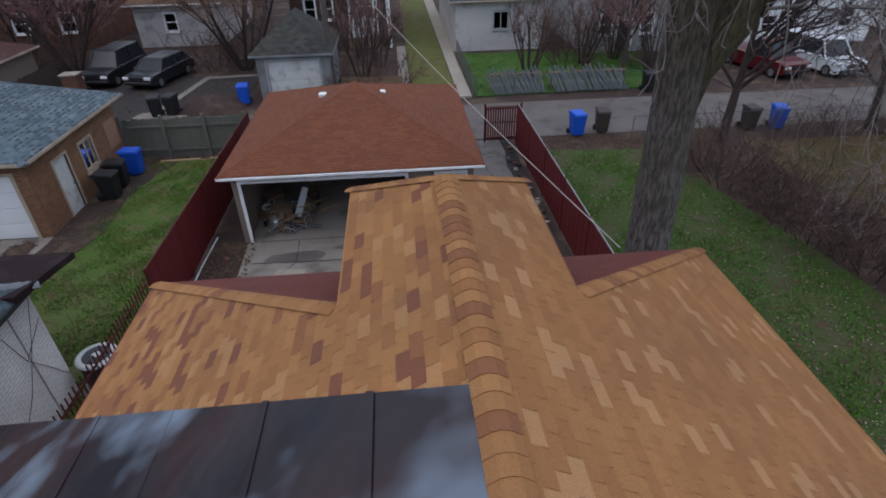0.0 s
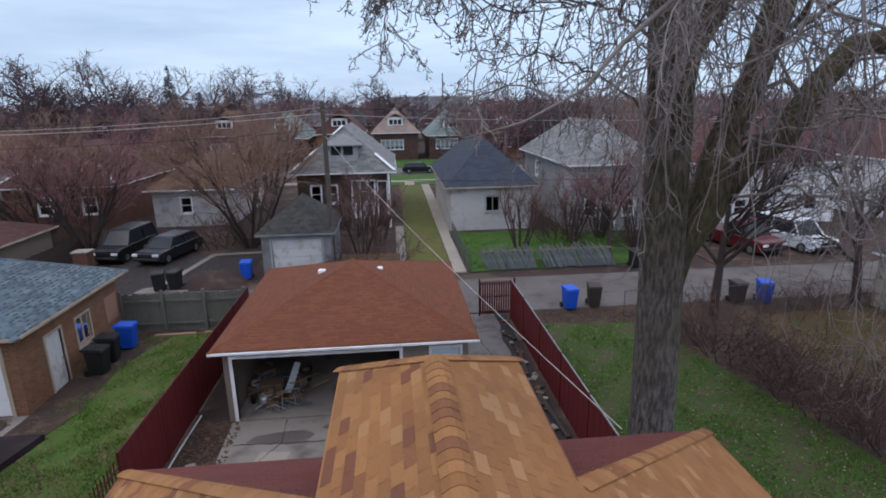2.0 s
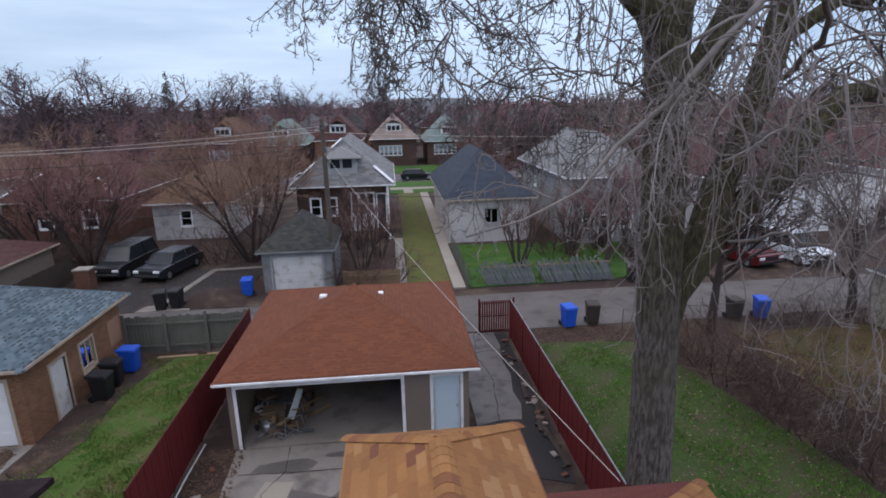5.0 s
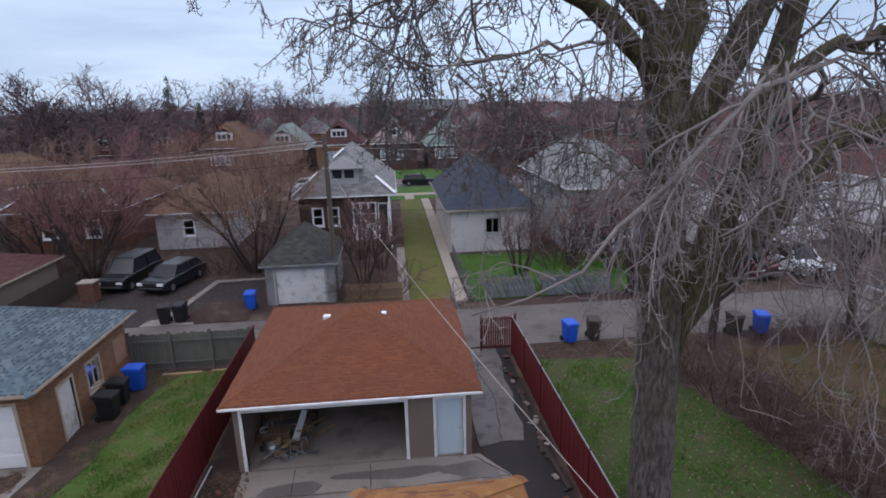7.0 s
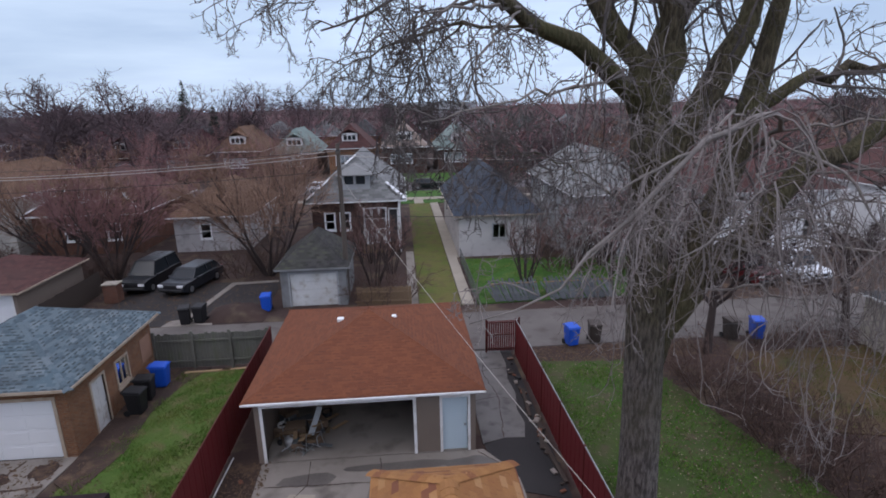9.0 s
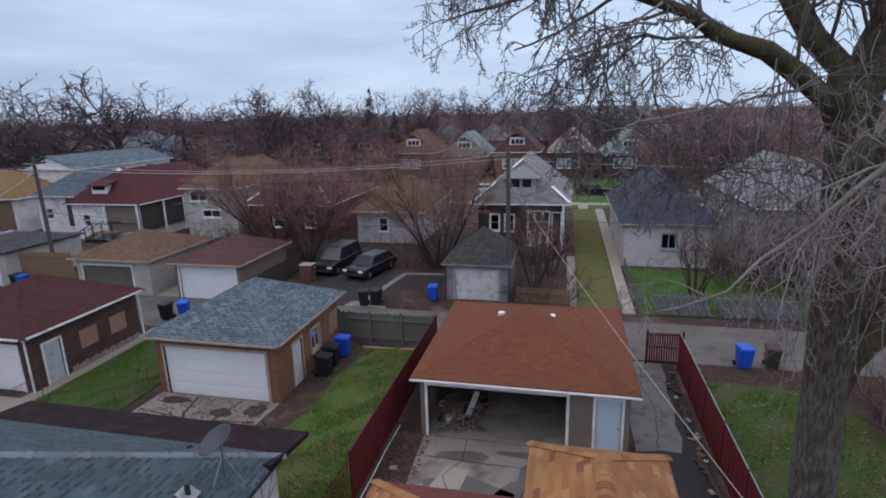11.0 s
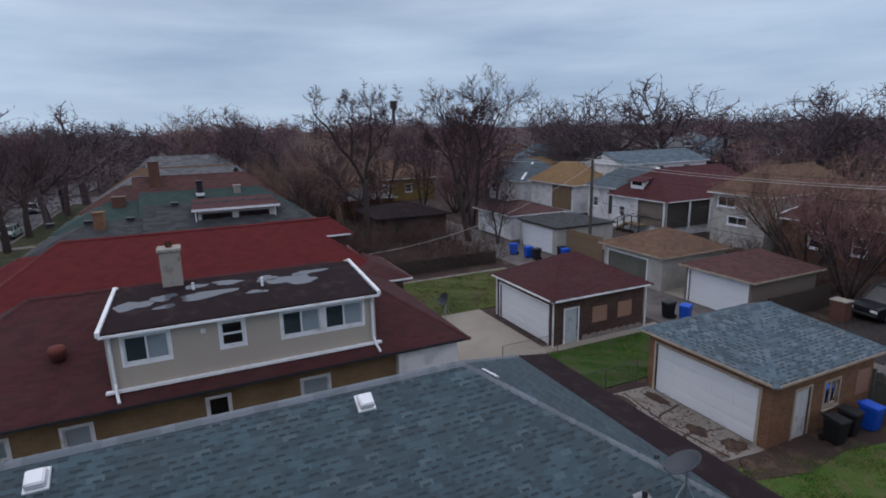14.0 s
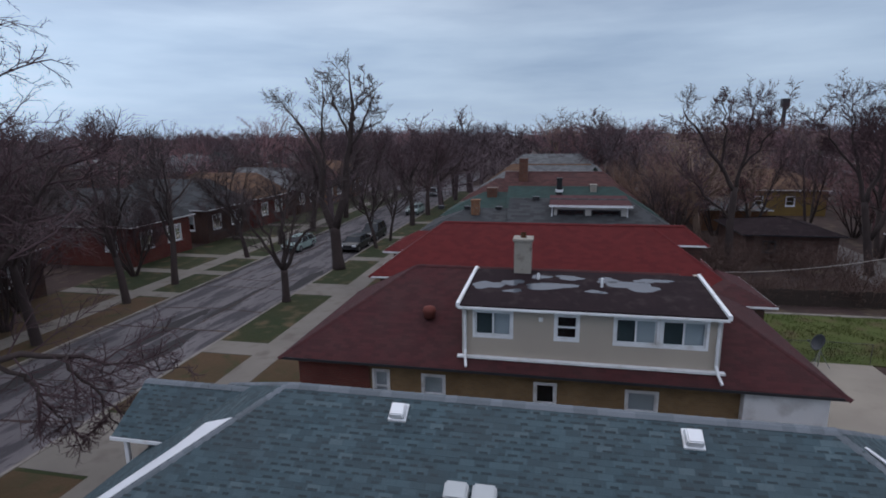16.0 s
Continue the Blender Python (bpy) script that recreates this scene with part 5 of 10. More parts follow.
for i, (x, y, rx, ry) in enumerate(((-4.6, 14.9, 1.3, 0.35), (-1.6, 15.3, 1.9, 0.30), (0.7, 15.2, 0.9, 0.45), (-5.5, 11.4, 0.4, 1.4), (-3.0, 11.2, 1.2, 0.5), (0.4, 12.0, 1.2, 0.55), (1.4, 14.5, 0.45, 0.8), (-2.4, 13.9, 0.35, 0.9))):
    poly = [(x + rx * math.cos(math.tau * k / 18) * (0.85 + 0.18 * math.sin(k * 0.7 + x * 3) + wrng.uniform(-0.05, 0.05)), y + ry * math.sin(math.tau * k / 18) * (0.85 + 0.2 * math.sin(k * 1.05 + y * 2) + wrng.uniform(-0.05, 0.05))) for k in range(18)]
    flat("driveway_stain", poly, 0.0335 + 0.0004 * i, WET, "dark damp stain on the concrete apron")
flat("driveway_patch", [(-5.35, 13.1), (-4.35, 13.2), (-4.2, 14.2), (-5.0, 14.3)], 0.04, CONCRETE_PALE, "loose pale concrete slab on the apron")
flat("ground_strip", rect(-7.3, -5.9, 8.5, 16.2), 0.02, LEAFY, "leaf-covered earth strip along the red fence")

# ---- the blue-roofed bungalow next door ----
NX0, NX1, NY0, NY1, NEZ, NRZ = -17.75, -8.2, -11.4, 9.75, 3.2, 5.9
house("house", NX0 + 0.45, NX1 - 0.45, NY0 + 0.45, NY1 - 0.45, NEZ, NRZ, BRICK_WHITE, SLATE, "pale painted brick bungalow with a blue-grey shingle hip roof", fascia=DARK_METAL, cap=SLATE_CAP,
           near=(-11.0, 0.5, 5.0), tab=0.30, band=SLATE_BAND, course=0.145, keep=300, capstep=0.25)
# low tarred porch roof behind it
porch = thing("porch", (-13.0, 10.3, 0), "rear porch with a black tarred low roof", "porch")
bm = B()
sheet(bm, [(-4.7, -1.2, 3.32), (4.85, -1.2, 3.32), (4.85, 0.75, 3.02), (-4.7, 0.75, 3.02)], 0.14)
part("roof", bm, TAR, porch)
bm = B()
box(bm, -4.2, 4.35, -0.95, -0.25, 0, 2.9)
part("wall", bm, BRICK_WHITE, porch)

# pale flashing along the front hip, and on the ridge's rear end
hip = thing("flashing_strip", (NX1, NY0, NEZ), "bright bare metal flashing strip along a blue-grey hip", "flashing")
HA, HB2 = Vector(((NX0 + NX1) / 2, NY0 + (NX1 - NX0) / 2, NRZ)), Vector((NX1, NY0, NEZ))
bm = B()
hp = [HA.lerp(HB2, s) - HB2 + Vector((0, 0, 0.035)) for s in (0.20, 0.34, 0.42, 0.98)]
sheet(bm, [tuple(hp[0] + Vector((-0.06, 0, 0))), tuple(hp[3] + Vector((-0.06, 0, 0))), tuple(hp[3] + Vector((-0.40, 0, 0.06))), tuple(hp[2] + Vector((-0.50, 0, 0.14))), tuple(hp[1] + Vector((-0.70, 0, 0.20)))], 0.012)
part("flashing", bm, SNOW_METAL, hip)

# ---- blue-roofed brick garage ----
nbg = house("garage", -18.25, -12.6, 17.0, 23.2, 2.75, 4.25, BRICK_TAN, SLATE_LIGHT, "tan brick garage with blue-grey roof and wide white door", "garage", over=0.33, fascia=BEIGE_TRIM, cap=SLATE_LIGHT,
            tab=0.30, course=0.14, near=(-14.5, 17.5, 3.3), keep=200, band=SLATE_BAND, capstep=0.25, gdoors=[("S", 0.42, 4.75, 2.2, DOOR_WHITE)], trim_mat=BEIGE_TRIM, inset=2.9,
            doors=[("E", 1.35, 0.85, 2.0, OLD_WHITE)], windows=[("E", 3.1, 0.95, 0.85, 1.0, "slide", 0.9)])
bm = B()
box(bm, 2.82, 2.84, 2.0, 2.9, 0.95, 2.0)
part("boarded_window", bm, BOARDED, nbg, "window opening bricked up in orange brick")

# ---- red-roofed brick garage ----
rg = house("garage", -29.55, -23.8, 15.9, 22.2, 2.7, 4.25, BRICK_BROWN, MAROON, "dark brown brick garage with a maroon roof and a white door", "garage", over=0.3, fascia=WHITE, cap=MAROON, tab=0.33, course=0.15,
           capstep=0.3, gdoors=[("S", 0.35, 4.9, 2.15, DOOR_WHITE)], doors=[("E", 0.75, 0.85, 1.95, PALE_DOOR)], inset=2.9)
for s in (2.6, 4.4):
    bm = B()
    box(bm, 2.86, 2.90, -3.15 + s, -3.15 + s + 1.0, 0.95, 1.85)
    part("boarded_window", bm, BOARDED, rg, "bricked-up window in pink-brown boards")
for k in range(24):
    bm = bevel(box(B(), 2.86, 2.91, -1.2 + k * 0.18, -1.2 + k * 0.18 + 0.16, 0.02, 0.32 + 0.05 * math.sin(k * 2.1)), 0.02)
    part("stone", bm, STONE, rg)
for x, y in ((-29.5, 15.82), (-23.72, 15.82), (-23.72, 22.28)):
    bm = B()
    tube(bm, [(x + 26.675, y - 19.05, 0.1), (x + 26.675, y - 19.05, 2.5)], 0.045, 8)
    part("downpipe", bm, WHITE, rg)

# ---- the red-roofed bungalow with the long dormer ----
rh = house("house", -28.4, -20.55, -10.2, 8.35, 3.3, 6.05, BRICK_YELLOW, MAROON, "yellow brick bungalow with maroon roof and long sided dormer", over=0.55, fascia=DARK_METAL, cap=MAROON, tab=0.33, course=0.15,
           capstep=0.3, windows=[("E", 0.5, 1.5, 0.55, 1.22, "hung", 0.9), ("E", 3.1, 1.5, 0.52, 1.24, "hung", 0.9), ("E", 5.05, 1.25, 0.75, 1.44, "hung", 0.55), ("E", 9.25, 1.25, 0.66, 1.45, "hung"), ("E", 12.45, 1.25, 0.95, 1.42, "hung", 0.9)])
RHX, RHY = (-28.4 - 20.55) / 2, (-10.2 + 8.35) / 2


def rl(p):
    return (p[0] - RHX, p[1] - RHY, p[2])


bm = B()
f = (-20.52 - RHX, -10.2 - RHY, 0, 1)
wall_box(bm, f, -0.02, 2.9, 0, 3.14, -0.02, 0.03)
part("front_wall", bm, BRICK_RED, rh, "red brick front corner")
bm = B()
box(bm, *(v for q in zip(rl((-21.3, 5.9, 0)), rl((-20.2, 8.45, 3.1))) for v in q))
part("rear_porch", bm, WHITE_SIDING, rh, "white-sided rear porch")
DX, DY0, DY1, DZ0, DZ1 = -20.60, -3.66, 5.14, 3.5, 5.56
f = (DX - RHX, DY0 - RHY, 0, 1)
DW = [(0.48, 1.28, 0.88), (3.38, 0.70, 0.84), (5.40, 1.33, 0.88), (6.93, 1.38, 0.88)]
wins = [(s, s + w, 4.46 + (0.03 if i == 1 else 0.0), 4.46 + (0.03 if i == 1 else 0.0) + h) for i, (s, w, h) in enumerate(DW)]
wall(rh, f, DY1 - DY0, DZ0 - 0.4, DZ1, SIDING, wins, 0.15, "dormer_wall", lap=0.115)
for i, (a, b, c, d) in enumerate(wins):
    window(rh, f, a, c, b - a, d - c, WHITE, 2, "hung" if i == 1 else "slide", trim=0.095, blind=(1.9, 0, 1.9, 1.9)[i], sill=False)
for y0, y1 in ((DY0, DY0 + 0.15), (DY1 - 0.15, DY1)):
    bm = B()
    a, b = rl((DX - 0.15, y0, 0)), rl((DX - 3.65, y1, 0))
    hexa(bm, [(b[0], a[1], 5.0), (a[0], a[1], 3.1), (a[0], b[1], 3.1), (b[0], b[1], 5.0), (b[0], a[1], 6.1), (a[0], a[1], 5.56), (a[0], b[1], 5.56), (b[0], b[1], 6.1)])
    part("dormer_cheek", bm, SIDING, rh)
bm = B()
a0, a1 = DY0 - 0.12 - RHY, DY1 + 0.12 - RHY
sheet(bm, [(DX + 0.28 - RHX, a0, 5.66), (DX + 0.28 - RHX, a1, 5.66), (DX - 2.9 - RHX, a1 - 0.25, 6.22), (DX - 2.9 - RHX, a0 + 0.25, 6.22)], 0.1)
part("dormer_roof", bm, TAR, rh, "black tarred dormer roof with wet patches")
for y in (a0, a1):
    bm = B()
    k = 0.25 if y == a0 else -0.25
    hexa(bm, [(DX + 0.33 - RHX, y - 0.06, 5.58), (DX + 0.33 - RHX, y + 0.06, 5.58), (DX - 2.95 - RHX, y + k + 0.06, 6.14), (DX - 2.95 - RHX, y + k - 0.06, 6.14),
              (DX + 0.33 - RHX, y - 0.06, 5.74), (DX + 0.33 - RHX, y + 0.06, 5.74), (DX - 2.95 - RHX, y + k + 0.06, 6.30), (DX - 2.95 - RHX, y + k - 0.06, 6.30)])
    part("rake_trim", bm, WHITE, rh, "white metal rake trim")
bm = B()
box(bm, DX + 0.26 - RHX, DX + 0.34 - RHX, a0, a1, 5.52, 5.60)
part("gutter", bm, WHITE, rh)
bm = B()
box(bm, DX + 0.02 - RHX, DX + 0.22 - RHX, a0 - 0.05, a1 + 0.05, 3.60, 3.67)
part("skirt_flashing", bm, WHITE, rh, "white flashing below the dormer")
for y in (DY0, DY1 - 0.16):
    part("corner_board", box(B(), DX + 0.003 - RHX, DX + 0.05 - RHX, y - RHY, y + 0.16 - RHY, 3.5, 5.6), SIDING_PALE, rh, "pale corner board")
for y in (DY0 + 0.12, DY1 - 0.12):
    bm = B()
    tube(bm, [rl((DX + 0.28, y, 5.52)), rl((DX + 0.11, y, 5.25)), rl((DX + 0.11, y, 3.9)), rl((DX + 0.36, y + 0.04, 3.62)), rl((DX + 0.62, y + 0.1, 3.44))], 0.05, 8)
    part("downpipe", bm, WHITE, rh)
ch = thing("chimney", (-23.5, -1.65, 5.4), "square plastered chimney with two clay pots", "chimney")
bm = bevel(box(B(), -0.34, 0.34, -0.34, 0.34, 0, 2.05), 0.02)
part("shaft", bm, CONC_BLOCK, ch)
bm = bevel(box(B(), -0.4, 0.4, -0.4, 0.4, 2.05, 2.17), 0.02)
part("crown", bm, CONC_BLOCK, ch)
for y in (-0.16, 0.17):
    bm = lathe(B(), [(0.11, 2.15), (0.12, 2.36), (0.09, 2.36), (0.09, 2.2)], 12)
    part("flue_pot", bm, BRICK_TAN, ch)
bm = lathe(B(), [(0.22, 0), (0.24, 0.22), (0.28, 0.26), (0.22, 0.42), (0.05, 0.48)], 16)
solo("roof_vent", bm, DARKRED, (-21.9, -5.2, 4.55), "round maroon turbine vent on the roof", "vent", smooth=True)

# ---- second red-roofed bungalow ----
rh2 = house("house", -38.2, -31.6, -10.4, 8.4, 3.6, 6.3, BRICK_BROWN, RED, "brown brick bungalow with a bright red hip roof", over=0.5, fascia=WHITE, cap=RED, tab=0.4, course=0.18, windows=[("E", 3, 1.2, 0.9, 1.4), ("E", 12, 1.2, 0.9, 1.4)])
roof(rh2, -1.14, 1.14, 4.0, 9.05, 5.40, 6.33, RED, "y", (False, True), 1.16, WHITE, RED, tab=0.4, course=0.18)
part("dormer_wall", box(B(), -0.9, 0.9, 4.4, 8.75, 4.0, 5.36), BRICK_BROWN, rh2, "dark brown rear dormer wall")
w2 = thing("porch", (-32.0, 8.7, 0), "rear porch with a low maroon roof and white trim", "porch")
bm = B()
box(bm, -2.6, 2.4, -1.5, 1.0, 0, 3.1)
part("wall", bm, BRICK_BROWN, w2)
roof(w2, -3.0, 2.8, -1.8, 1.4, 3.4, 4.1, MAROON, "x", (True, True), 1.5, WHITE)
w3 = thing("porch", (-41.0, -9.5, 0), "front porch with a small red hip roof", "porch")
bm = B()
box(bm, -1.6, 2.2, -2.2, 2.0, 0, 3.2)
part("wall", bm, BRICK_BROWN, w3)
roof(w3, -2.2, 2.8, -2.8, 2.4, 3.5, 4.6, RED, "y", (True, True), 2.0, WHITE)

# ---- bungalows further along the street ----
def stepped_bungalow(x0, x1, split, zf, zr, wall_mat, roof_mat, label):
    """A long bungalow: a low hip roof to the street, a higher one behind it."""
    t = house("house", x0, x1, -11.0, 9.0, 3.7, zf, wall_mat, roof_mat, label, cap=roof_mat, tab=0.6, course=0.25, fascia=BEIGE_TRIM)
    roof(t, (x0 - x1) / 2 - 0.47, (x1 - x0) / 2 + 0.47, split + 1.0, 10.47, 3.74, zr, roof_mat, "y", (False, True), None, BEIGE_TRIM, roof_mat, tab=0.6, course=0.25, gable=wall_mat, name="rear_roof")
    return t


stepped_bungalow(-51.5, -44.5, -4.1, 5.38, 6.27, BRICK_YELLOW, CHARCOAL, "yellow brick bungalow with a stepped charcoal roof and a rear dormer")
stepped_bungalow(-61.5, -54.4, -5.0, 5.70, 6.32, BRICK_YELLOW, TEAL, "brick bungalow with a stepped dark green roof")
stepped_bungalow(-74.0, -66.8, -6.4, 6.08, 6.95, BRICK_YELLOW, REDBROWN, "brick bungalow with a stepped red-brown roof")
stepped_bungalow(-86.0, -78.8, -5.0, 6.2, 7.0, BRICK_YELLOW, GREYR, "brick bungalow with a stepped grey roof")
for x0, rm, zr, lab in ((-99, BROWN, 6.5, "brick bungalow with a brown roof"), (-135, GREYR, 6.8, "grey-roofed bungalow beyond the cross street")):
    house("house", x0, x0 + 7.2, -11, 9, 3.7, zr, BRICK_YELLOW, rm, lab, cap=rm, tab=0.8, course=0.3)
d = thing("dormer", (-46.2, 2.4, 3.9), "white-sided dormer with a maroon flat roof and two dark windows", "dormer")
DF = (0.0, -2.8, 0, 1)
wall(d, DF, 5.6, 0, 2.0, SIDING_PALE, [(0.35, 2.35, 0.85, 1.6), (3.0, 5.1, 0.85, 1.6)], 0.15)
window(d, DF, 0.35, 0.85, 2.0, 0.75, DARK_METAL, 3)
window(d, DF, 3.0, 0.85, 2.1, 0.75, DARK_METAL, 3)
for y in (-2.8, 2.65):
    part("dormer_cheek", box(B(), -3.4, -0.15, y, y + 0.15, 0.3, 2.0), SIDING_PALE, d)
part("roof", sheet(B(), [(0.4, -3.15, 2.12), (0.4, 3.15, 2.12), (-3.6, 3.15, 2.45), (-3.6, -3.15, 2.45)], 0.14), MAROON, d)
part("fascia", box(B(), 0.38, 0.45, -3.2, 3.2, 1.92, 2.10), WHITE, d)
for y in (-2.95, 2.85):
    part("downpipe", tube(B(), [(0.1, y, 1.95), (0.1, y, 0.2)], 0.05, 6), WHITE, d)
for x, y, z0, z1, w, mt, lab in ((-47.2, -6.9, 3.9, 6.2, 0.34, BRICK_TAN, "tan brick chimney on a charcoal roof"), (-57.5, -6.6, 4.4, 6.2, 0.5, BRICK_OLD, "broad red brick chimney on a green roof"),
                                 (-57.0, 0.1, 5.6, 7.25, 0.26, BLACK_BIN, "narrow black chimney with pale flashing"), (-57.5, 3.4, 5.4, 6.6, 0.3, CONC_BLOCK, "short plastered chimney on a green roof"), (-69.5, -4.1, 6.2, 8.6, 0.52, BRICK_OLD, "tall red brick chimney on a bungalow roof")):
    c = thing("chimney", (x, y, z0), lab, "chimney")
    part("shaft", bevel(box(B(), -w, w, -w, w, -0.4, z1 - z0 - 0.12), 0.02), mt, c)
    part("crown", bevel(box(B(), -w - 0.06, w + 0.06, -w - 0.06, w + 0.06, z1 - z0 - 0.12, z1 - z0), 0.02), mt, c)
    if mt is BLACK_BIN:
        part("flashing", box(B(), -w - 0.1, w + 0.1, -w - 0.1, w + 0.1, 0.25, 0.5), WHITE, c, "white metal flashing")
for y, z in ((-10.0, 5.36), (-7.7, 5.36), (-5.0, 5.36), (-1.9, 6.25)):
    v = thing("roof_vent", (-47.9, y, z), "small dark box vent on a charcoal ridge", "vent", "dark roof vents")
    part("base", box(B(), -0.2, 0.2, -0.22, 0.22, -0.12, 0.06), DARK_METAL, v)
    part("hood", bevel(box(B(), -0.26, 0.26, -0.28, 0.28, 0.06, 0.18), 0.03), DARK_METAL, v)

# ---- garages along the alley ----
house("garage", -26.2, -21.5, 27.9 + 0.4, 34.3, 2.5, 3.6, SIDING_BROWN, REDBROWN, "garage with a red-brown roof and a wide white door", "garage", over=0.32, fascia=BEIGE_TRIM, gdoors=[("S", 0.3, 4.1, 2.15, DOOR_WHITE)], tab=0.4, course=0.2)
house("garage", -34.0, -28.2, 28.3, 34.5, 2.55, 3.9, BRICK_PALE, BROWN, "pale brick garage with a brown hip roof and weathered wooden door", "garage", over=0.35, gdoors=[("S", 0.5, 3.9, 2.0, FENCE_GREY)], tab=0.4, course=0.2, fascia=BEIGE_TRIM)
house("garage", -46.5, -40.5, 28.6, 35.0, 2.6, 3.3, BRICK_PALE, CHARCOAL, "garage with a flat dark roof and a white door", "garage", over=0.2, gdoors=[("S", 0.4, 4.8, 2.1, DOOR_WHITE)], tab=0.4, course=0.2, fascia=DARK_METAL)
house("garage", -8.5, -4.7, 30.7, 35.6, 2.4, 4.1, GRIMY_SIDING, MOSSY, "small old grey garage with a mossy charcoal hip roof", "garage", over=0.25, gdoors=[("S", 0.55, 2.7, 2.0, OLD_WHITE)], tab=0.3, course=0.16, fascia=GRIMY_SIDING, trim_mat=GREY_SIDING, inset=1.8, lap=0.16)

# ---- houses north of the alley ----
house("house", -20.0, -14.0, 45.0, 56.0, 3.0, 5.4, DIRTY_SIDING, BROWN, "white-sided house with a brown shingle roof", windows=[("S", 2.1, 1.1, 0.8, 1.2)], tab=0.5, course=0.2, lap=0.2)
rb = house("house", -31.3, -23.0, 45.5, 58.0, 3.4, 6.6, BRICK_OLD, REDBROWN, "brick bungalow with a broad red-brown roof", windows=[("S", 2.5, 1.2, 1.0, 1.3), ("S", 5.8, 1.2, 1.0, 1.3)], tab=0.5, course=0.2)
gh = house("house", -8.3, -1.4, 42.3, 56.0, 4.3, 7.6, BRICK_BROWN, PALE_OLD, "brown brick bungalow with pale grey jerkinhead roof and rear porch", over=0.5, inset=2.4, windows=[("S", 4.05, 1.95, 0.48, 1.65, "hung"), ("S", 4.65, 1.95, 0.48, 1.65, "hung"), ("S", 5.25, 1.95, 0.48, 1.65, "hung"), ("S", 1.0, 2.0, 0.7, 1.3, "hung"), ("S", 2.2, 2.0, 0.7, 1.3, "hung")], doors=[("S", 6.0, 0.62, 2.6, DARK_METAL, 0.9)], tab=0.5, course=0.2)


def hip_strip(parent, a, b, w=0.16):
    """A narrow bright metal strip laid on a hip, from a down to b."""
    a, b = Vector(a), Vector(b)
    d = (b - a).normalized()
    side = d.cross(Vector((0, 0, 1))).normalized() * w
    up = Vector((0, 0, 0.10))
    drop = Vector((0, 0, -0.06))
    bm = B()
    sheet(bm, [tuple(a + up), tuple(b + up), tuple(b + side + up + drop), tuple(a + side + up + drop)], 0.012)
    sheet(bm, [tuple(a - side + up + drop), tuple(b - side + up + drop), tuple(b + up), tuple(a + up)], 0.012)
    part("hip_flashing", bm, SNOW_METAL, parent, "bright bare metal hip flashing")


def hips(parent, apex, corner, spans, w=0.16):
    a, b = Vector(apex), Vector(corner)
    for s0, s1 in spans:
        hip_strip(parent, a.lerp(b, s0), a.lerp(b, s1), w)


hips(gh, (0, -4.95, 7.6), (3.95, -7.35, 4.3), [(0.62, 0.98)], 0.2)
hips(gh, (0, -4.95, 7.6), (-3.95, -7.35, 4.3), [(0.0, 0.2), (0.5, 0.72), (0.80, 1.0)], 0.16)
part("dormer_wall", box(B(), -1.15, 1.15, -6.75, -5.2, 4.9, 6.35), GREY_SIDING, gh, "grey-sided roof dormer")
for x in (-0.8, 0.1):
    part("dormer_window", box(B(), x, x + 0.7, -6.79, -6.74, 5.55, 6.2), CAR_GLASS, gh)
bm = B()
for q in ([(-1.45, -7.05, 6.3), (0, -6.2, 7.0), (0, -5.1, 7.1), (-1.45, -5.4, 6.3)], [(0, -6.2, 7.0), (1.45, -7.05, 6.3), (1.45, -5.4, 6.3), (0, -5.1, 7.1)], [(-1.45, -7.05, 6.3), (1.45, -7.05, 6.3), (0, -6.2, 7.0)]):
    sheet(bm, q, 0.08)
part("dormer_roof", bm, PALE_OLD, gh)
part("porch_panel", box(B(), -4.45 + 4.85, -2.55 + 4.85, -7.0, -6.855, 0.75, 1.85), WHITE_SIDING, gh, "white panel below the porch windows")
part("porch_base", box(B(), -4.45 + 4.85, -2.55 + 4.85, -6.95, -6.855, 0.0, 0.74), OLD_WOOD, gh)
part("corner_post", bevel(box(B(), -1.58 + 4.85, -1.40 + 4.85, -7.2, -7.02, 0, 4.12), 0.01), WHITE, gh, "white corner post")
house("house", 3.0, 9.0, 40.0, 54.0, 3.3, 6.5, DIRTY_SIDING, NAVY, "white house with a dark blue-grey roof", windows=[("S", 2.6, 1.4, 1.0, 1.1, "slide")], tab=0.5, course=0.2, fascia=BEIGE_TRIM, trim_mat=GREY_SIDING, lap=0.2)
house("house", 11.4, 17.6, 38.0, 52.0, 4.9, 7.8, GREY_SIDING, PALE_OLD, "grey two-storey house with a pale grey roof", windows=[("S", 1.0, 1.2, 0.8, 1.2), ("S", 3.8, 1.2, 0.8, 1.2), ("W", 4, 3, 0.8, 1.2)], doors=[("S", 2.3, 0.9, 2.0, DARK_METAL)], tab=0.5, course=0.2)
house("house", 21.5, 32.0, 38.5, 52.0, 4.6, 7.6, WHITE_SIDING, REDBROWN, "long white house with a red-brown roof", windows=[("S", 1.5, 2.6, 1.1, 1.2, "slide"), ("S", 5.0, 2.6, 1.1, 1.2, "slide"), ("S", 8.0, 1.0, 1.0, 1.2), ("S", 2.5, 0.8, 0.9, 1.1)], tab=0.5, course=0.2)
house("house", 36.0, 45.0, 39.0, 53.0, 4.6, 7.6, WHITE_SIDING, REDBROWN, "white house with a red-brown roof behind bare trees", windows=[("S", 1.5, 1.6, 1.1, 1.2, "slide"), ("S", 5.0, 1.6, 1.1, 1.2, "slide")], tab=0.6, course=0.25)
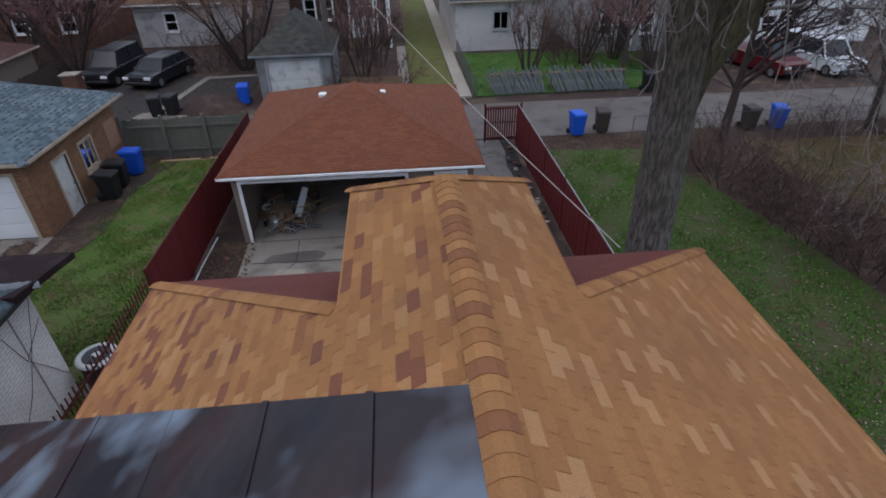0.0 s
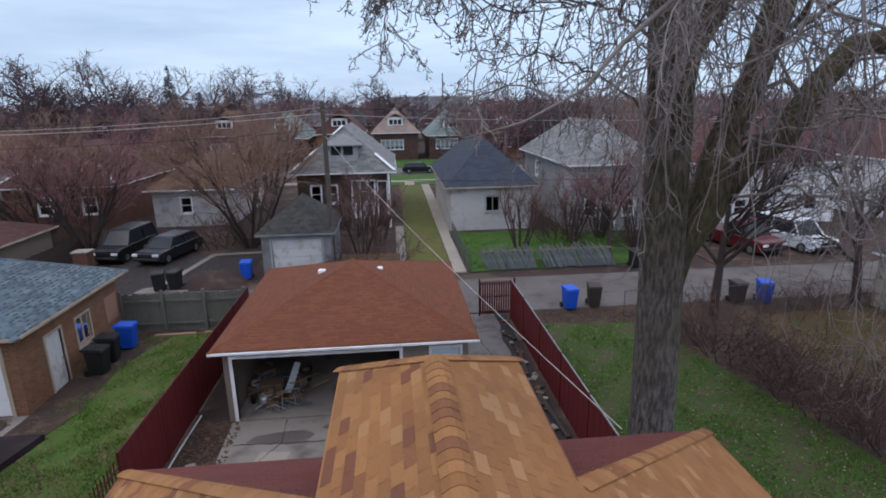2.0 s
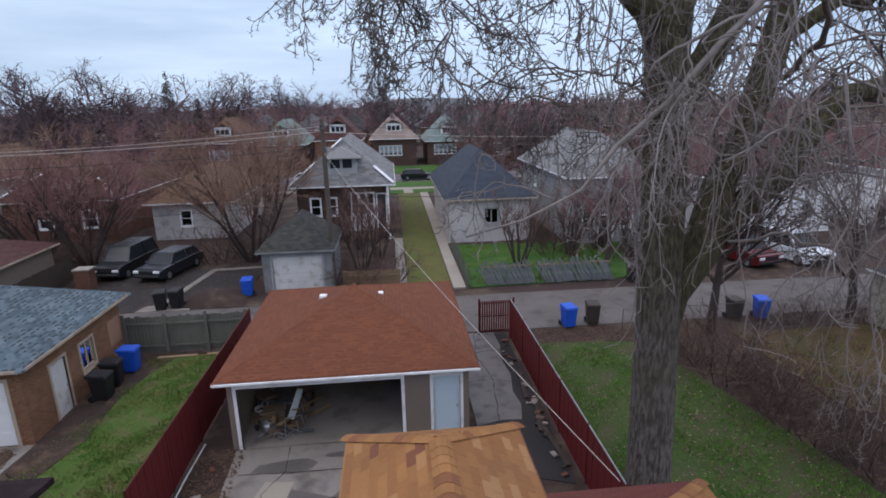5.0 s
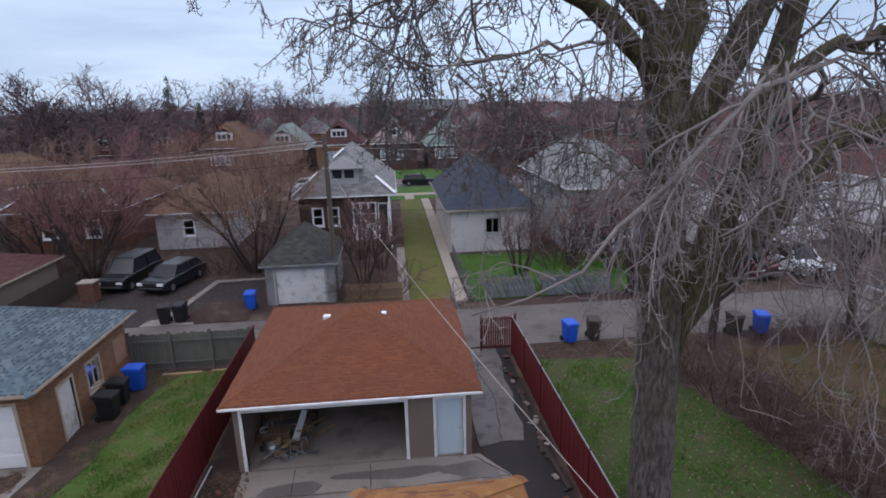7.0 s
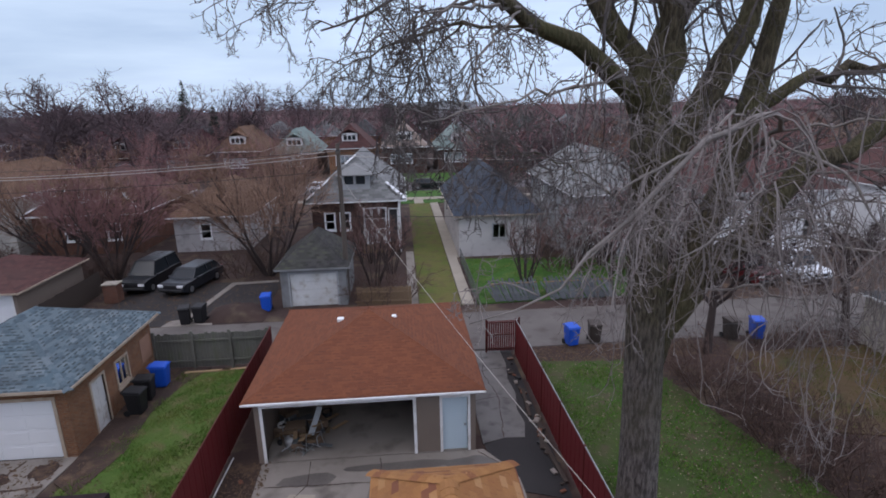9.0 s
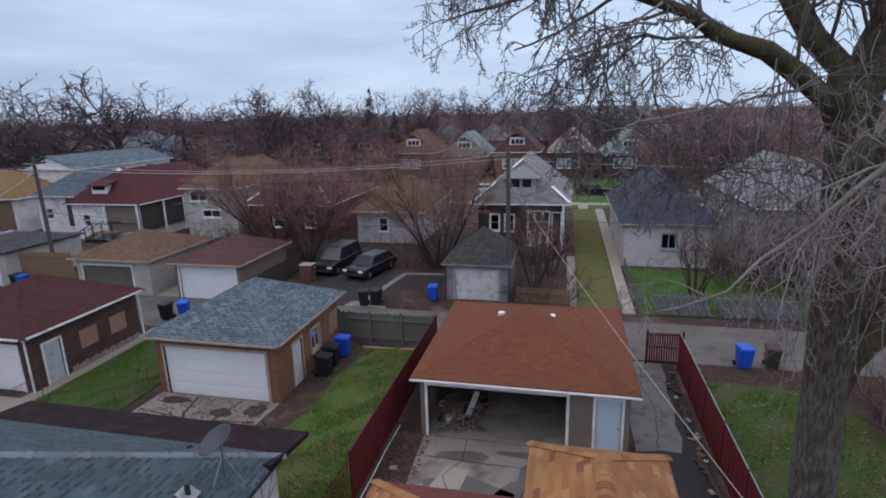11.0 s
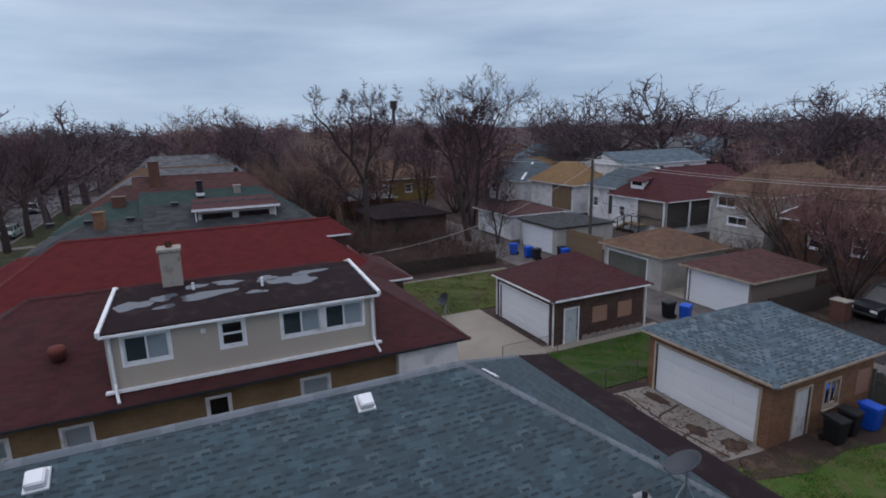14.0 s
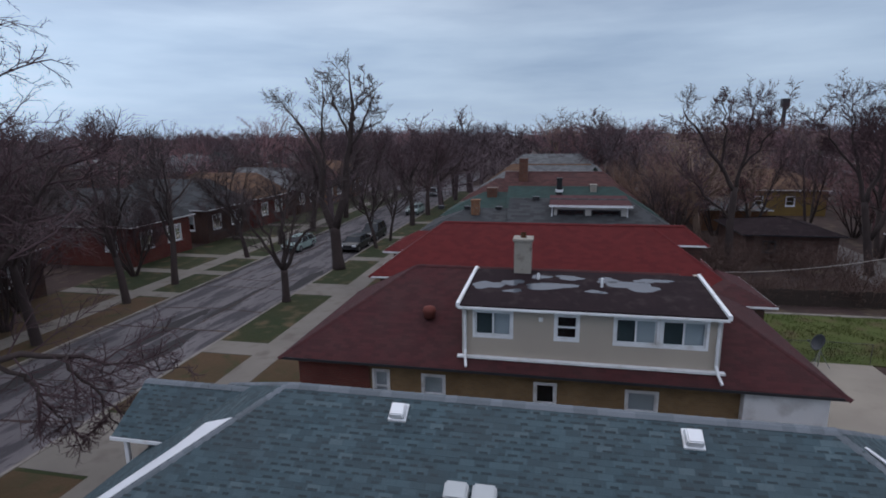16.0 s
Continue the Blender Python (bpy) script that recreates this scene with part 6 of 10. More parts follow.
hips(rb, (0, -2.1, 6.6), (-4.6, -6.7, 3.4), [(0.40, 0.62), (0.66, 0.98)], 0.18)
hips(rb, (0, -2.1, 6.6), (4.6, -6.7, 3.4), [(0.55, 0.72), (0.78, 0.95)], 0.14)
part("dormer_wall", box(B(), -0.6, 1.9, -5.6, -3.2, 4.0, 5.3), WHITE_SIDING, rb, "white-sided roof dormer")
part("dormer_window", box(B(), 0.0, 1.2, -5.64, -5.58, 4.55, 5.15), CAR_GLASS, rb)
bm = B()
sheet(bm, [(-0.85, -5.9, 5.3), (2.15, -5.9, 5.3), (2.15, -2.6, 6.0), (-0.85, -2.6, 6.0)], 0.1)
part("dormer_roof", bm, REDBROWN, rb)

# ---- houses to the north-west ----
mh = house("house", -49.5, -41.6, 43.0, 58.0, 3.7, 6.75, WHITE_SIDING, CRIMSON, "white-sided house with a maroon roof and open rear porch", windows=[("S", 1.2, 1.4, 0.8, 1.1), ("E", 3.0, 1.6, 0.8, 1.2), ("S", 5.2, 1.4, 0.9, 1.6)], doors=[("S", 4.4, 0.9, 2.0, DARK_METAL, 0.9)], cap=CRIMSON, inset=3.0)
# flat dark panels stand in for the shade inside the open porch
part("porch_shade", box(B(), 0.2, 3.9, -7.62, -7.505, 0.95, 3.5), SIDING_BROWN, mh, "flat dark panel painting the shade inside the open porch")
for x, y in ((0.2, -7.84), (3.95, -7.84), (4.3, -4.6), (4.3, -1.6)):
    part("porch_post", bevel(box(B(), x - 0.08, x + 0.08, y - 0.08, y + 0.08, 0.0, 3.58), 0.01), WHITE, mh)
part("side_porch", box(B(), 3.97, 4.12, -7.4, -1.5, 0.9, 3.5), DARK_IN, mh, "dark slab painting the shade along the porch side")
part("porch_rail", box(B(), 0.2, 3.95, -7.88, -7.82, 1.75, 1.83), DARK_METAL, mh)
part("dormer_wall", box(B(), -1.6, 0.2, -7.1, -5.2, 4.3, 5.45), WHITE, mh, "small white roof dormer")
part("dormer_window", box(B(), -1.4, 0.0, -7.13, -7.09, 4.95, 5.28), CAR_GLASS, mh)
bm = B()
sheet(bm, [(-1.95, -7.4, 5.4), (0.55, -7.4, 5.4), (0.55, -5.2, 6.0), (-1.95, -5.2, 6.0)], 0.08)
part("dormer_roof", bm, CRIMSON, mh)
hips(mh, (0, -4.95, 6.75), (4.4, -7.95, 3.7), [(0.0, 0.06)], 0.2)
st = thing("staircase", (-45.6, 42.9, 0), "dark wooden porch stair with rails", "staircase")
for i in range(6):
    part("step", box(B(), -2.4 + i * 0.32, -2.08 + i * 0.32, -1.2, 0.0, i * 0.17, i * 0.17 + 0.06), OLD_WOOD, st)
part("landing", box(B(), -0.5, 1.8, -1.3, 0.0, 0.95, 1.02), OLD_WOOD, st)
for y in (-1.25, -0.05):
    part("rail", tube(B(), [(-2.4, y, 0.9), (-0.5, y, 1.9), (1.8, y, 1.9)], 0.04, 6), DARK_METAL, st)
for x in (-2.4, -1.45, -0.5, 0.6, 1.75):
    part("post", box(B(), x - 0.04, x + 0.04, -1.29, -1.21, 0, 1.9 if x > -0.6 else 0.95 + (x + 2.4) * 0.5), DARK_METAL, st)
house("house", -37.9, -32.4, 45.0, 58.0, 5.0, 7.4, BRICK_PALE, BROWN, "beige brick two-storey bungalow with a brown roof", windows=[("S", 1.8, 2.1, 1.9, 0.7, "slide"), ("S", 0.6, 3.7, 1.8, 0.9, "slide")], cap=BROWN)
house("house", -65.0, -57.0, 51.6, 67.0, 6.2, 7.7, WHITE_SIDING, SLATE_LIGHT, "long white two-storey house with a grey-green low gable roof", ends=(False, False), gable=WHITE_SIDING, over=0.35, windows=[("E", 2.4, 4.6, 0.9, 1.0), ("E", 6.0, 3.9, 0.9, 1.7), ("E", 11.0, 4.7, 0.9, 0.9), ("S", 1.2, 4.2, 0.8, 1.2)], trim_mat=DARK_METAL)
bh2 = house("house", -56.0, -50.6, 45.0, 54.5, 4.1, 6.3, WHITE_SIDING, GREYBLUE, "small white house with a blue-grey hip roof", windows=[("S", 0.9, 1.6, 0.9, 1.1)])
# solid dark panel on the wall, in place of a shaded porch opening
part("porch_shade", box(B(), 1.1, 2.55, -4.85, -4.755, 0.9, 3.8), DARK_IN, bh2, "dark panel painting the shade of the rear porch opening")
th = house("house", -68.0, -58.4, 44.5, 50.9, 3.8, 6.5, WHITE_SIDING, ORANGE, "white house with a tan shingle roof and a dark rear porch", axis="x", inset=3.4)
# brown panel on the wall that paints in the rear porch's shade
part("porch_shade", box(B(), 0.4, 4.4, -3.32, -3.205, 0.5, 3.5), OLD_WOOD, th, "flat brown panel painting the shade of the rear porch")
bw = house("house", -80.5, -70.0, 44.0, 54.0, 3.4, 6.3, WHITE_SIDING, GREYBLUE, "white house with a blue-grey roof and bare flashing", axis="x", windows=[("S", 2.0, 1.2, 1.2, 1.2)], inset=3.6)
hips(bw, (-1.6, 0, 6.3), (-5.7, -5.45, 3.4), [(0.42, 0.62), (0.70, 0.95)], 0.2)
hips(bw, (1.6, 0, 6.3), (5.7, -5.45, 3.4), [(0.15, 0.25), (0.62, 0.92)], 0.2)
house("house", -88.0, -79.5, 50.0, 62.0, 3.4, 5.9, BRICK_TAN, ORANGE, "brick house with an orange-tan roof")
house("house", -92.0, -84.0, 24.0, 36.0, 3.6, 6.2, YELLOW_SIDING, BROWN, "yellow-sided house beyond the bare trees", windows=[("E", 3.0, 1.4, 1.0, 1.2), ("E", 7.0, 1.4, 1.0, 1.2), ("S", 3.0, 1.4, 1.0, 1.2)])
house("garage", -62.0, -54.0, 16.5, 24.0, 2.6, 3.7, BRICK_BROWN, TAR, "old dark brick garage with a patched roof", "garage", windows=[("E", 1.5, 1.0, 1.0, 0.9, "slide")], tab=0.6, course=0.3, fascia=DARK_METAL, trim_mat=DARK_METAL)
house("garage", -78.0, -70.5, 17.0, 24.0, 2.6, 3.9, BRICK_TAN, GREYR, "low garage with a grey roof among bare trees", "garage", tab=0.6, course=0.3)
house("garage", -55.5, -48.5, 28.8, 35.0, 2.6, 3.6, WHITE_SIDING, REDBROWN, "white garage with a low dark red roof", "garage", gdoors=[("S", 0.6, 4.8, 2.1, DOOR_WHITE)], tab=0.6, course=0.3)

# ---- second row: bungalows facing the far street, and those beyond ----
rr = random.Random(4)
ROOFS = [(PALE, "pale tan"), (TEAL, "dark green"), (BROWN, "brown"), (GREYR, "grey"), (REDBROWN, "red-brown"), (MAROON, "maroon"), (SLATE_LIGHT, "blue-grey"), (CHARCOAL, "charcoal")]
for k, x in enumerate(np.arange(-96.6, 70, 9.25)):
    pick = {2: (BROWN, "brown"), 3: (REDBROWN, "red-brown"), 4: (MAROON, "maroon"), 5: (REDBROWN, "red-brown"), 8: (GREENISH, "grey-green"), 9: (REDBROWN, "red-brown"), 10: (PINKISH, "pinkish tan"), 11: (GREENISH, "grey-green")}.get(k, ROOFS[rr.randrange(8)])
    dz = rr.uniform(-0.4, 0.5)
    t = house("house", float(x), float(x) + 7.3, 94.0, 107.0, 4.2 + dz, 8.2 + dz, BRICK_BROWN if k in (10, 11) else (BRICK_TAN, BRICK_BROWN, BRICK_BROWN)[k % 3], pick[0], "brick bungalow with a " + pick[1] + " roof on the far street", inset=2.2, tab=0.8, course=0.35, group="far street bungalows",
              windows=[("S", 1.2 + 0.75 * i, 1.8, 0.65, 1.5, "hung", 0.8) for i in range(5)])
    d = B()
    box(d, -1.3, 1.3, -6.3, -3.0, 5.0 + dz, 6.7 + dz)
    part("dormer_wall", d, WHITE_SIDING, t)
    d = B()
    sheet(d, [(-1.6, -6.6, 6.6 + dz), (0, -6.6, 7.4 + dz), (0, -2.6, 7.4 + dz), (-1.6, -2.6, 6.6 + dz)], 0.1)
    sheet(d, [(0, -6.6, 7.4 + dz), (1.6, -6.6, 6.6 + dz), (1.6, -2.6, 6.6 + dz), (0, -2.6, 7.4 + dz)], 0.1)
    part("dormer_roof", d, pick[0], t)
    for i in (-1, 0, 1):
        part("dormer_window", box(B(), i * 0.72 - 0.28, i * 0.72 + 0.28, -6.34, -6.28, 5.55 + dz, 6.3 + dz), CAR_GLASS, t)
for k, x in enumerate(np.arange(-140, 110, 10.5)):
    pick = ROOFS[rr.randrange(8)]
    y = 138 + rr.uniform(-3, 3)
    house("house", float(x), float(x) + 8, y, y + 12, 4.4, 8.2, BRICK_TAN, pick[0], "far house with a " + pick[1] + " roof", tab=1.5, course=0.6, group="far houses")
for k, x in enumerate(np.arange(-125, 40, 10.2)):
    if -24 < x < 48:
        continue
    pick = ROOFS[rr.randrange(8)]
    y = 62 + rr.uniform(-2, 2)
    if x < -80:
        house("house", float(x), float(x) + 7.6, y, y + 11, 4.0, 7.4, BRICK_TAN, pick[0], "distant house with a " + pick[1] + " roof", tab=1.2, course=0.5, group="distant houses")
house("house", 48.0, 56.0, 39.0, 52.0, 4.4, 7.4, BRICK_TAN, REDBROWN, "brick house with a red-brown roof behind trees")
house("warehouse", -2.0, 34.0, 255.0, 275.0, 12.0, 12.6, GREY_SIDING, SLATE_LIGHT, "long low grey industrial hall on the horizon", "warehouse", tab=4, course=2, axis="x")
tow = thing("water_tower", (-378, 137, 0), "dark square tower on the horizon", "tower")
part("tower_shaft", box(B(), -0.8, 0.8, -0.9, 0.9, 0, 25.0), DARK_METAL, tow)
part("tower_head", box(B(), -1.9, 1.9, -2.1, 2.1, 25.0, 30.0), DARK_METAL, tow)

# ---- houses across the street ----
for k, (x, wm, rm, lab) in enumerate(((-24.0, BRICK_BROWN, CHARCOAL, "dark brick bungalow across the street"), (-34.5, BRICK_BROWN, BROWN, "brown brick bungalow across the street"), (-51.5, BRICK_RED, CHARCOAL, "red brick bungalow with a charcoal roof and white windows"),
                                      (-62.5, BRICK_BROWN, CHARCOAL, "dark brick bungalow with a broad front gable"), (-73, BRICK_RED, BROWN, "brick bungalow with a brown roof"), (-84, BRICK_BROWN, GREYR, "brick bungalow with a grey roof"), (-95, BRICK_TAN, REDBROWN, "brick bungalow with a red-brown roof"), (-106, BRICK_TAN, BROWN, "brick bungalow near the corner"))):
    house("house", x, x + 8.0, -51.0, -37.6, 3.8, 6.8, wm, rm, lab, inset=2.5, windows=[("N", 1.0, 1.5, 1.5, 1.5, "slide", 0.5), ("N", 4.6, 1.5, 0.8, 1.5, "hung", 0.5), ("N", 5.7, 1.5, 0.8, 1.5, "hung", 0.5), ("E", 10.5, 1.5, 1.2, 1.5, "slide", 0.6)], tab=0.7, course=0.3)
for k, x in enumerate(np.arange(-150, -10, 10.5)):
    for y in (-95, -140):
        pick = ROOFS[rr.randrange(8)]
        house("house", float(x), float(x) + 8, y, y + 12, 4.0, 7.4, BRICK_TAN, pick[0], "far house with a " + pick[1] + " roof", tab=1.5, course=0.6, group="far houses")

# ---- grey block garage behind the bramble hedge ----
house("garage", 20.2, 26.5, 15.8, 22.2, 2.5, 3.5, CONC_BLOCK, CHARCOAL, "low grey plastered garage with stained walls", "garage", over=0.2, fascia=OLD_WHITE, gdoors=[("N", 0.8, 4.6, 2.1, OLD_WHITE)], tab=0.6, course=0.3)

# ---- fences ----
def panel_fence(x, y0, y1, label, post_every=2.4, h=1.8, rail=None):
    t = thing("fence", (x, y0, 0), label, "fence")
    n = round((y1 - y0) / post_every)
    st = (y1 - y0) / n
    pm = bpy.data.meshes.new("post")
    bm = tube(B(), [(0, 0, -0.05), (0, 0, h + 0.06)], 0.032, 8)
    bm.to_mesh(pm)
    bm.free()
    pm.materials.append(FENCE_IRON)
    for i in range(n + 1):
        piece("post", pm, t, Matrix.Translation((0, i * st, 0)))
    w = st / 12
    bm = bevel(box(B(), -0.012, 0.012, 0.002, w - 0.004, 0.06, h), 0.004)
    sm = bpy.data.meshes.new("slat")
    bm.to_mesh(sm)
    bm.free()
    sm.materials.append(FENCE_RED)
    for i in range(n * 12):
        piece("slat", sm, t, Matrix.Translation((0.005 if i % 2 else 0.0, i * w, random.uniform(-0.008, 0.008))))
    bm = tube(B(), [(0, 0, h + 0.02), (0, y1 - y0, h + 0.02)], 0.022, 8)
    part("top_rail", bm, rail or METAL, t, "thin metal top rail")
    return t


panel_fence(-7.42, 12.0, 23.3, "dark red slatted chain-link fence with a dull top rail", rail=FENCE_IRON)
panel_fence(3.75, 6.0, 22.8, "dark red slatted chain-link fence with a metal top rail")

iron = thing("fence", (-7.42, 0, 0), "dark red iron picket fence beside the house", "fence")
bm = B()
for z in (0.25, 1.5):
    box(bm, -0.015, 0.015, -6, 11.95, z, z + 0.04)
part("rail", bm, FENCE_IRON, iron)
pm = bpy.data.meshes.new("picket")
bm = box(B(), -0.011, 0.011, -0.011, 0.011, 0.05, 1.75)
bm.to_mesh(pm)
bm.free()
pm.materials.append(FENCE_IRON)
for i in range(132):
    piece("picket", pm, iron, Matrix.Translation((0, -5.9 + i * 0.135, 0)))

gate = thing("gate", (2.45, 23.2, 0), "dark red iron picket gate to the alley", "gate")
bm = B()
for z in (0.2, 0.9, 1.5):
    box(bm, 0, 1.55, -0.02, 0.02, z, z + 0.05)
part("gate_frame", bm, FENCE_IRON, gate)
pm2 = bpy.data.meshes.new("picket")
bm = bevel(box(B(), -0.035, 0.035, 0.022, 0.04, 0.08, 1.62), 0.006)
bm.to_mesh(pm2)
bm.free()
pm2.materials.append(FENCE_RED)
for i in range(15):
    piece("picket", pm2, gate, Matrix.Translation((0.05 + i * 0.104, 0, 0)))
for x in (0.0, 1.55):
    bm = tube(B(), [(x, 0, -0.05), (x, 0, 1.75)], 0.04, 8)
    part("post", bm, FENCE_IRON, gate)

gf = thing("fence", (-12.55, 23.3, 0), "weathered grey-green wooden board fence", "fence")
bm = B()
for z in (0.35, 1.35):
    box(bm, 0, 5.0, -0.07, -0.02, z, z + 0.09)
part("rail", bm, FENCE_GREY, gf)
for i in range(4):
    bm = bevel(box(B(), -0.06 + i * 1.66, 0.06 + i * 1.66, -0.14, -0.02, -0.05, 1.88), 0.01)
    part("post", bm, FENCE_GREY, gf)
for i in range(34):
    bm = bevel(box(B(), i * 0.147 + 0.003, i * 0.147 + 0.143, 0, 0.025, 0.08 + random.uniform(-0.03, 0.03), 1.72 + random.uniform(-0.05, 0.05)), 0.004)
    part("board", bm, FENCE_GREY, gf)

# ---- wheeled bins ----
def bin_thing(x, y, rz, mat, label, h=1.05, z=0.0, group=""):
    t = thing("wheeled_bin", (x, y, z), label, "bin", group, rz=rz)
    bm = hexa(B(), [(-0.24, -0.26, 0.06), (0.24, -0.26, 0.06), (0.24, 0.24, 0.06), (-0.24, 0.24, 0.06), (-0.29, -0.33, h * 0.9), (0.29, -0.33, h * 0.9), (0.29, 0.31, h * 0.9), (-0.29, 0.31, h * 0.9)])
    part("body", bevel(bm, 0.03, 2), mat, t)
    bm = hexa(B(), [(-0.32, -0.37, h * 0.9), (0.32, -0.37, h * 0.9), (0.32, 0.36, h * 0.9), (-0.32, 0.36, h * 0.9), (-0.29, -0.33, h * 0.97), (0.29, -0.33, h * 0.97), (0.29, 0.33, h), (-0.29, 0.33, h)])
    part("lid", bevel(bm, 0.02, 2), mat, t)
    part("handle", tube(B(), [(-0.2, 0.36, h * 0.9), (-0.2, 0.44, h * 0.93), (0.2, 0.44, h * 0.93), (0.2, 0.36, h * 0.9)], 0.018, 6), mat, t)
    for s in (-1, 1):
        bm = tube(B(), [(s * 0.24, 0.27, 0.13), (s * 0.30, 0.27, 0.13)], 0.125, 12)
        part("wheel", bm, RUBBER, t)
    return t


for x, y, rz, mt, lab in ((6.65, 23.55, 10, BLUE_BIN, "bright blue recycling bin beside the alley"), (7.85, 23.75, -8, BROWN_BIN, "dark brown rubbish bin beside the blue one"), (14.5, 23.3, 5, BROWN_BIN, "dark rubbish bin beside the alley"),
                          (15.75, 23.2, -12, BLUE_BIN, "bright blue recycling bin near the bramble hedge"), (-11.75, 21.7, 90, BLUE_BIN, "bright blue recycling bin against the brick garage"), (-11.9, 20.6, 95, BLACK_BIN, "black rubbish bin against the brick garage"),
                          (-11.8, 19.6, 84, BLACK_BIN, "black rubbish bin against the brick garage"), (-9.3, 30.2, 4, BLUE_BIN, "blue recycling bin beside the small grey garage"), (-13.35, 28.75, 15, BLACK_BIN, "black rubbish bin on a concrete patch"),
                          (-12.6, 28.9, -10, BLACK_BIN, "black rubbish bin on a concrete patch"), (-24.2, 24.7, 0, BLACK_BIN, "black rubbish bin behind the red-roofed garage"), (-23.3, 25.1, 20, BLUE_BIN, "blue recycling bin behind the red-roofed garage"),
                          (-41.2, 26.0, 0, BLUE_BIN, "blue recycling bin in the alley"), (-40.2, 26.2, 0, BLACK_BIN, "black rubbish bin in the alley"), (-38.9, 28.3, 0, BLUE_BIN, "blue recycling bin beside the flat-roofed garage"), (-39.7, 28.5, 0, BLACK_BIN, "black rubbish bin beside the flat-roofed garage"),
                          (12.3, 29.3, 0, BLACK_BIN, "black rubbish bin beside the wood pile"), (-43.0, 25.6, 0, BLUE_BIN, "blue recycling bin at the alley edge")):
    bin_thing(x, y, rz, mt, lab, z=0.05 if -11.95 < x < -11.6 else 0.03)


# ---- parked vehicles ----
def car(x, y, rz, paint, label, suv=False, van=False, z=0.03, pickup=False):
    t = thing("parked_car", (x, y, z), label, "car", rz=rz)
    L, W = (5.2, 1.95) if (van or pickup) else (4.6, 1.82)
    hood, roofz = (0.98, 1.85) if (suv or van or pickup) else (0.86, 1.43)
    h = L / 2
    prof = [(-h, 0.38), (-h + 0.03, hood - 0.12), (-h + 0.35, hood - 0.02), (h - 1.1, hood + 0.06), (h - 0.06, hood), (h, 0.42), (h - 0.25, 0.24), (-h + 0.25, 0.24)]
    bm = B()
    rows = []
    for wx in (-W / 2, -W / 2 + 0.12, W / 2 - 0.12, W / 2):
        k = 0.9 if abs(wx) > W / 2 - 0.01 else 1.0
        rows.append([bm.verts.new((wx, yy * (0.985 if k < 1 else 1), 0.24 + (zz - 0.24) * (0.93 if k < 1 else 1))) for yy, zz in prof])
    n = len(prof)
    for a, b in zip(rows, rows[1:]):
        for i in range(n):
            bm.faces.new((a[i], a[(i + 1) % n], b[(i + 1) % n], b[i]))
    bm.faces.new(rows[0][::-1])
    bm.faces.new(rows[-1])
    bmesh.ops.recalc_face_normals(bm, faces=bm.faces)
    part("body", bm, paint, t, smooth=False)
    y0, y1, y2, y3 = (-h + 1.15, -h + 1.85, h - (2.6 if pickup else 0.75 if not (suv or van) else 0.35), h - (2.3 if pickup else 0.2 if not (suv or van) else 0.08))
    w0, w1 = W / 2 - 0.06, W / 2 - 0.26
    zb = hood - 0.06
    bm = hexa(B(), [(-w0, y0, zb), (w0, y0, zb), (w0, y3, zb), (-w0, y3, zb), (-w1, y1, roofz - 0.06), (w1, y1, roofz - 0.06), (w1, y2, roofz - 0.06), (-w1, y2, roofz - 0.06)])
    part("cabin_glass", bevel(bm, 0.05, 2), CAR_GLASS, t, "dark tinted glass")
    bm = hexa(B(), [(-w1 - 0.03, y1 - 0.06, roofz - 0.09), (w1 + 0.03, y1 - 0.06, roofz - 0.09), (w1 + 0.03, y2 + 0.05, roofz - 0.09), (-w1 - 0.03, y2 + 0.05, roofz - 0.09), (-w1 + 0.06, y1 + 0.08, roofz), (w1 - 0.06, y1 + 0.08, roofz), (w1 - 0.06, y2 - 0.08, roofz), (-w1 + 0.06, y2 - 0.08, roofz)])
    part("roof", bevel(bm, 0.02), paint, t)
    for s in (-1, 1):
        for a, b in (((s * w0, y0 + 0.02, zb), (s * w1, y1, roofz - 0.04)), ((s * (w0 + 0.01), (y1 + y2) / 2, zb), (s * (w1 + 0.015), (y1 + y2) / 2, roofz - 0.04)), ((s * w0, y3 - 0.02, zb), (s * w1, y2, roofz - 0.04))):
            part("pillar", tube(B(), [a, b], 0.05, 6), paint, t)
        part("headlight", bevel(box(B(), s * W * 0.36 - 0.2, s * W * 0.36 + 0.2, -h - 0.015, -h + 0.1, 0.62, 0.78), 0.02), SNOW_METAL, t, "clear headlight")
        part("tail_light", bevel(box(B(), s * W * 0.40 - 0.12, s * W * 0.40 + 0.12, h - 0.09, h + 0.015, 0.62, 0.86), 0.02), RED_TOOL, t, "red tail light")
        part("mirror", bevel(box(B(), s * (W / 2 + 0.09) - 0.09, s * (W / 2 + 0.09) + 0.09, y0 + 0.25, y0 + 0.35, zb, zb + 0.15), 0.02), paint, t)
        for yy in (-h + 0.85, h - 0.9):
            wheel = part("wheel", tube(B(), [(s * (W / 2 - 0.2), yy, 0.32), (s * (W / 2 + 0.01), yy, 0.32)], 0.33, 18), RUBBER, t)
            part("rim", tube(B(), [(s * (W / 2 - 0.02), yy, 0.32), (s * (W / 2 + 0.018), yy, 0.32)], 0.2, 14), METAL, wheel)
    part("bumper", bevel(box(B(), -W * 0.46, W * 0.46, -h - 0.05, -h + 0.1, 0.34, 0.52), 0.04), BLACK_BIN, t)
    part("grille", box(B(), -0.5, 0.5, -h - 0.012, -h + 0.06, 0.6, 0.78), BLACK_BIN, t)
    return t


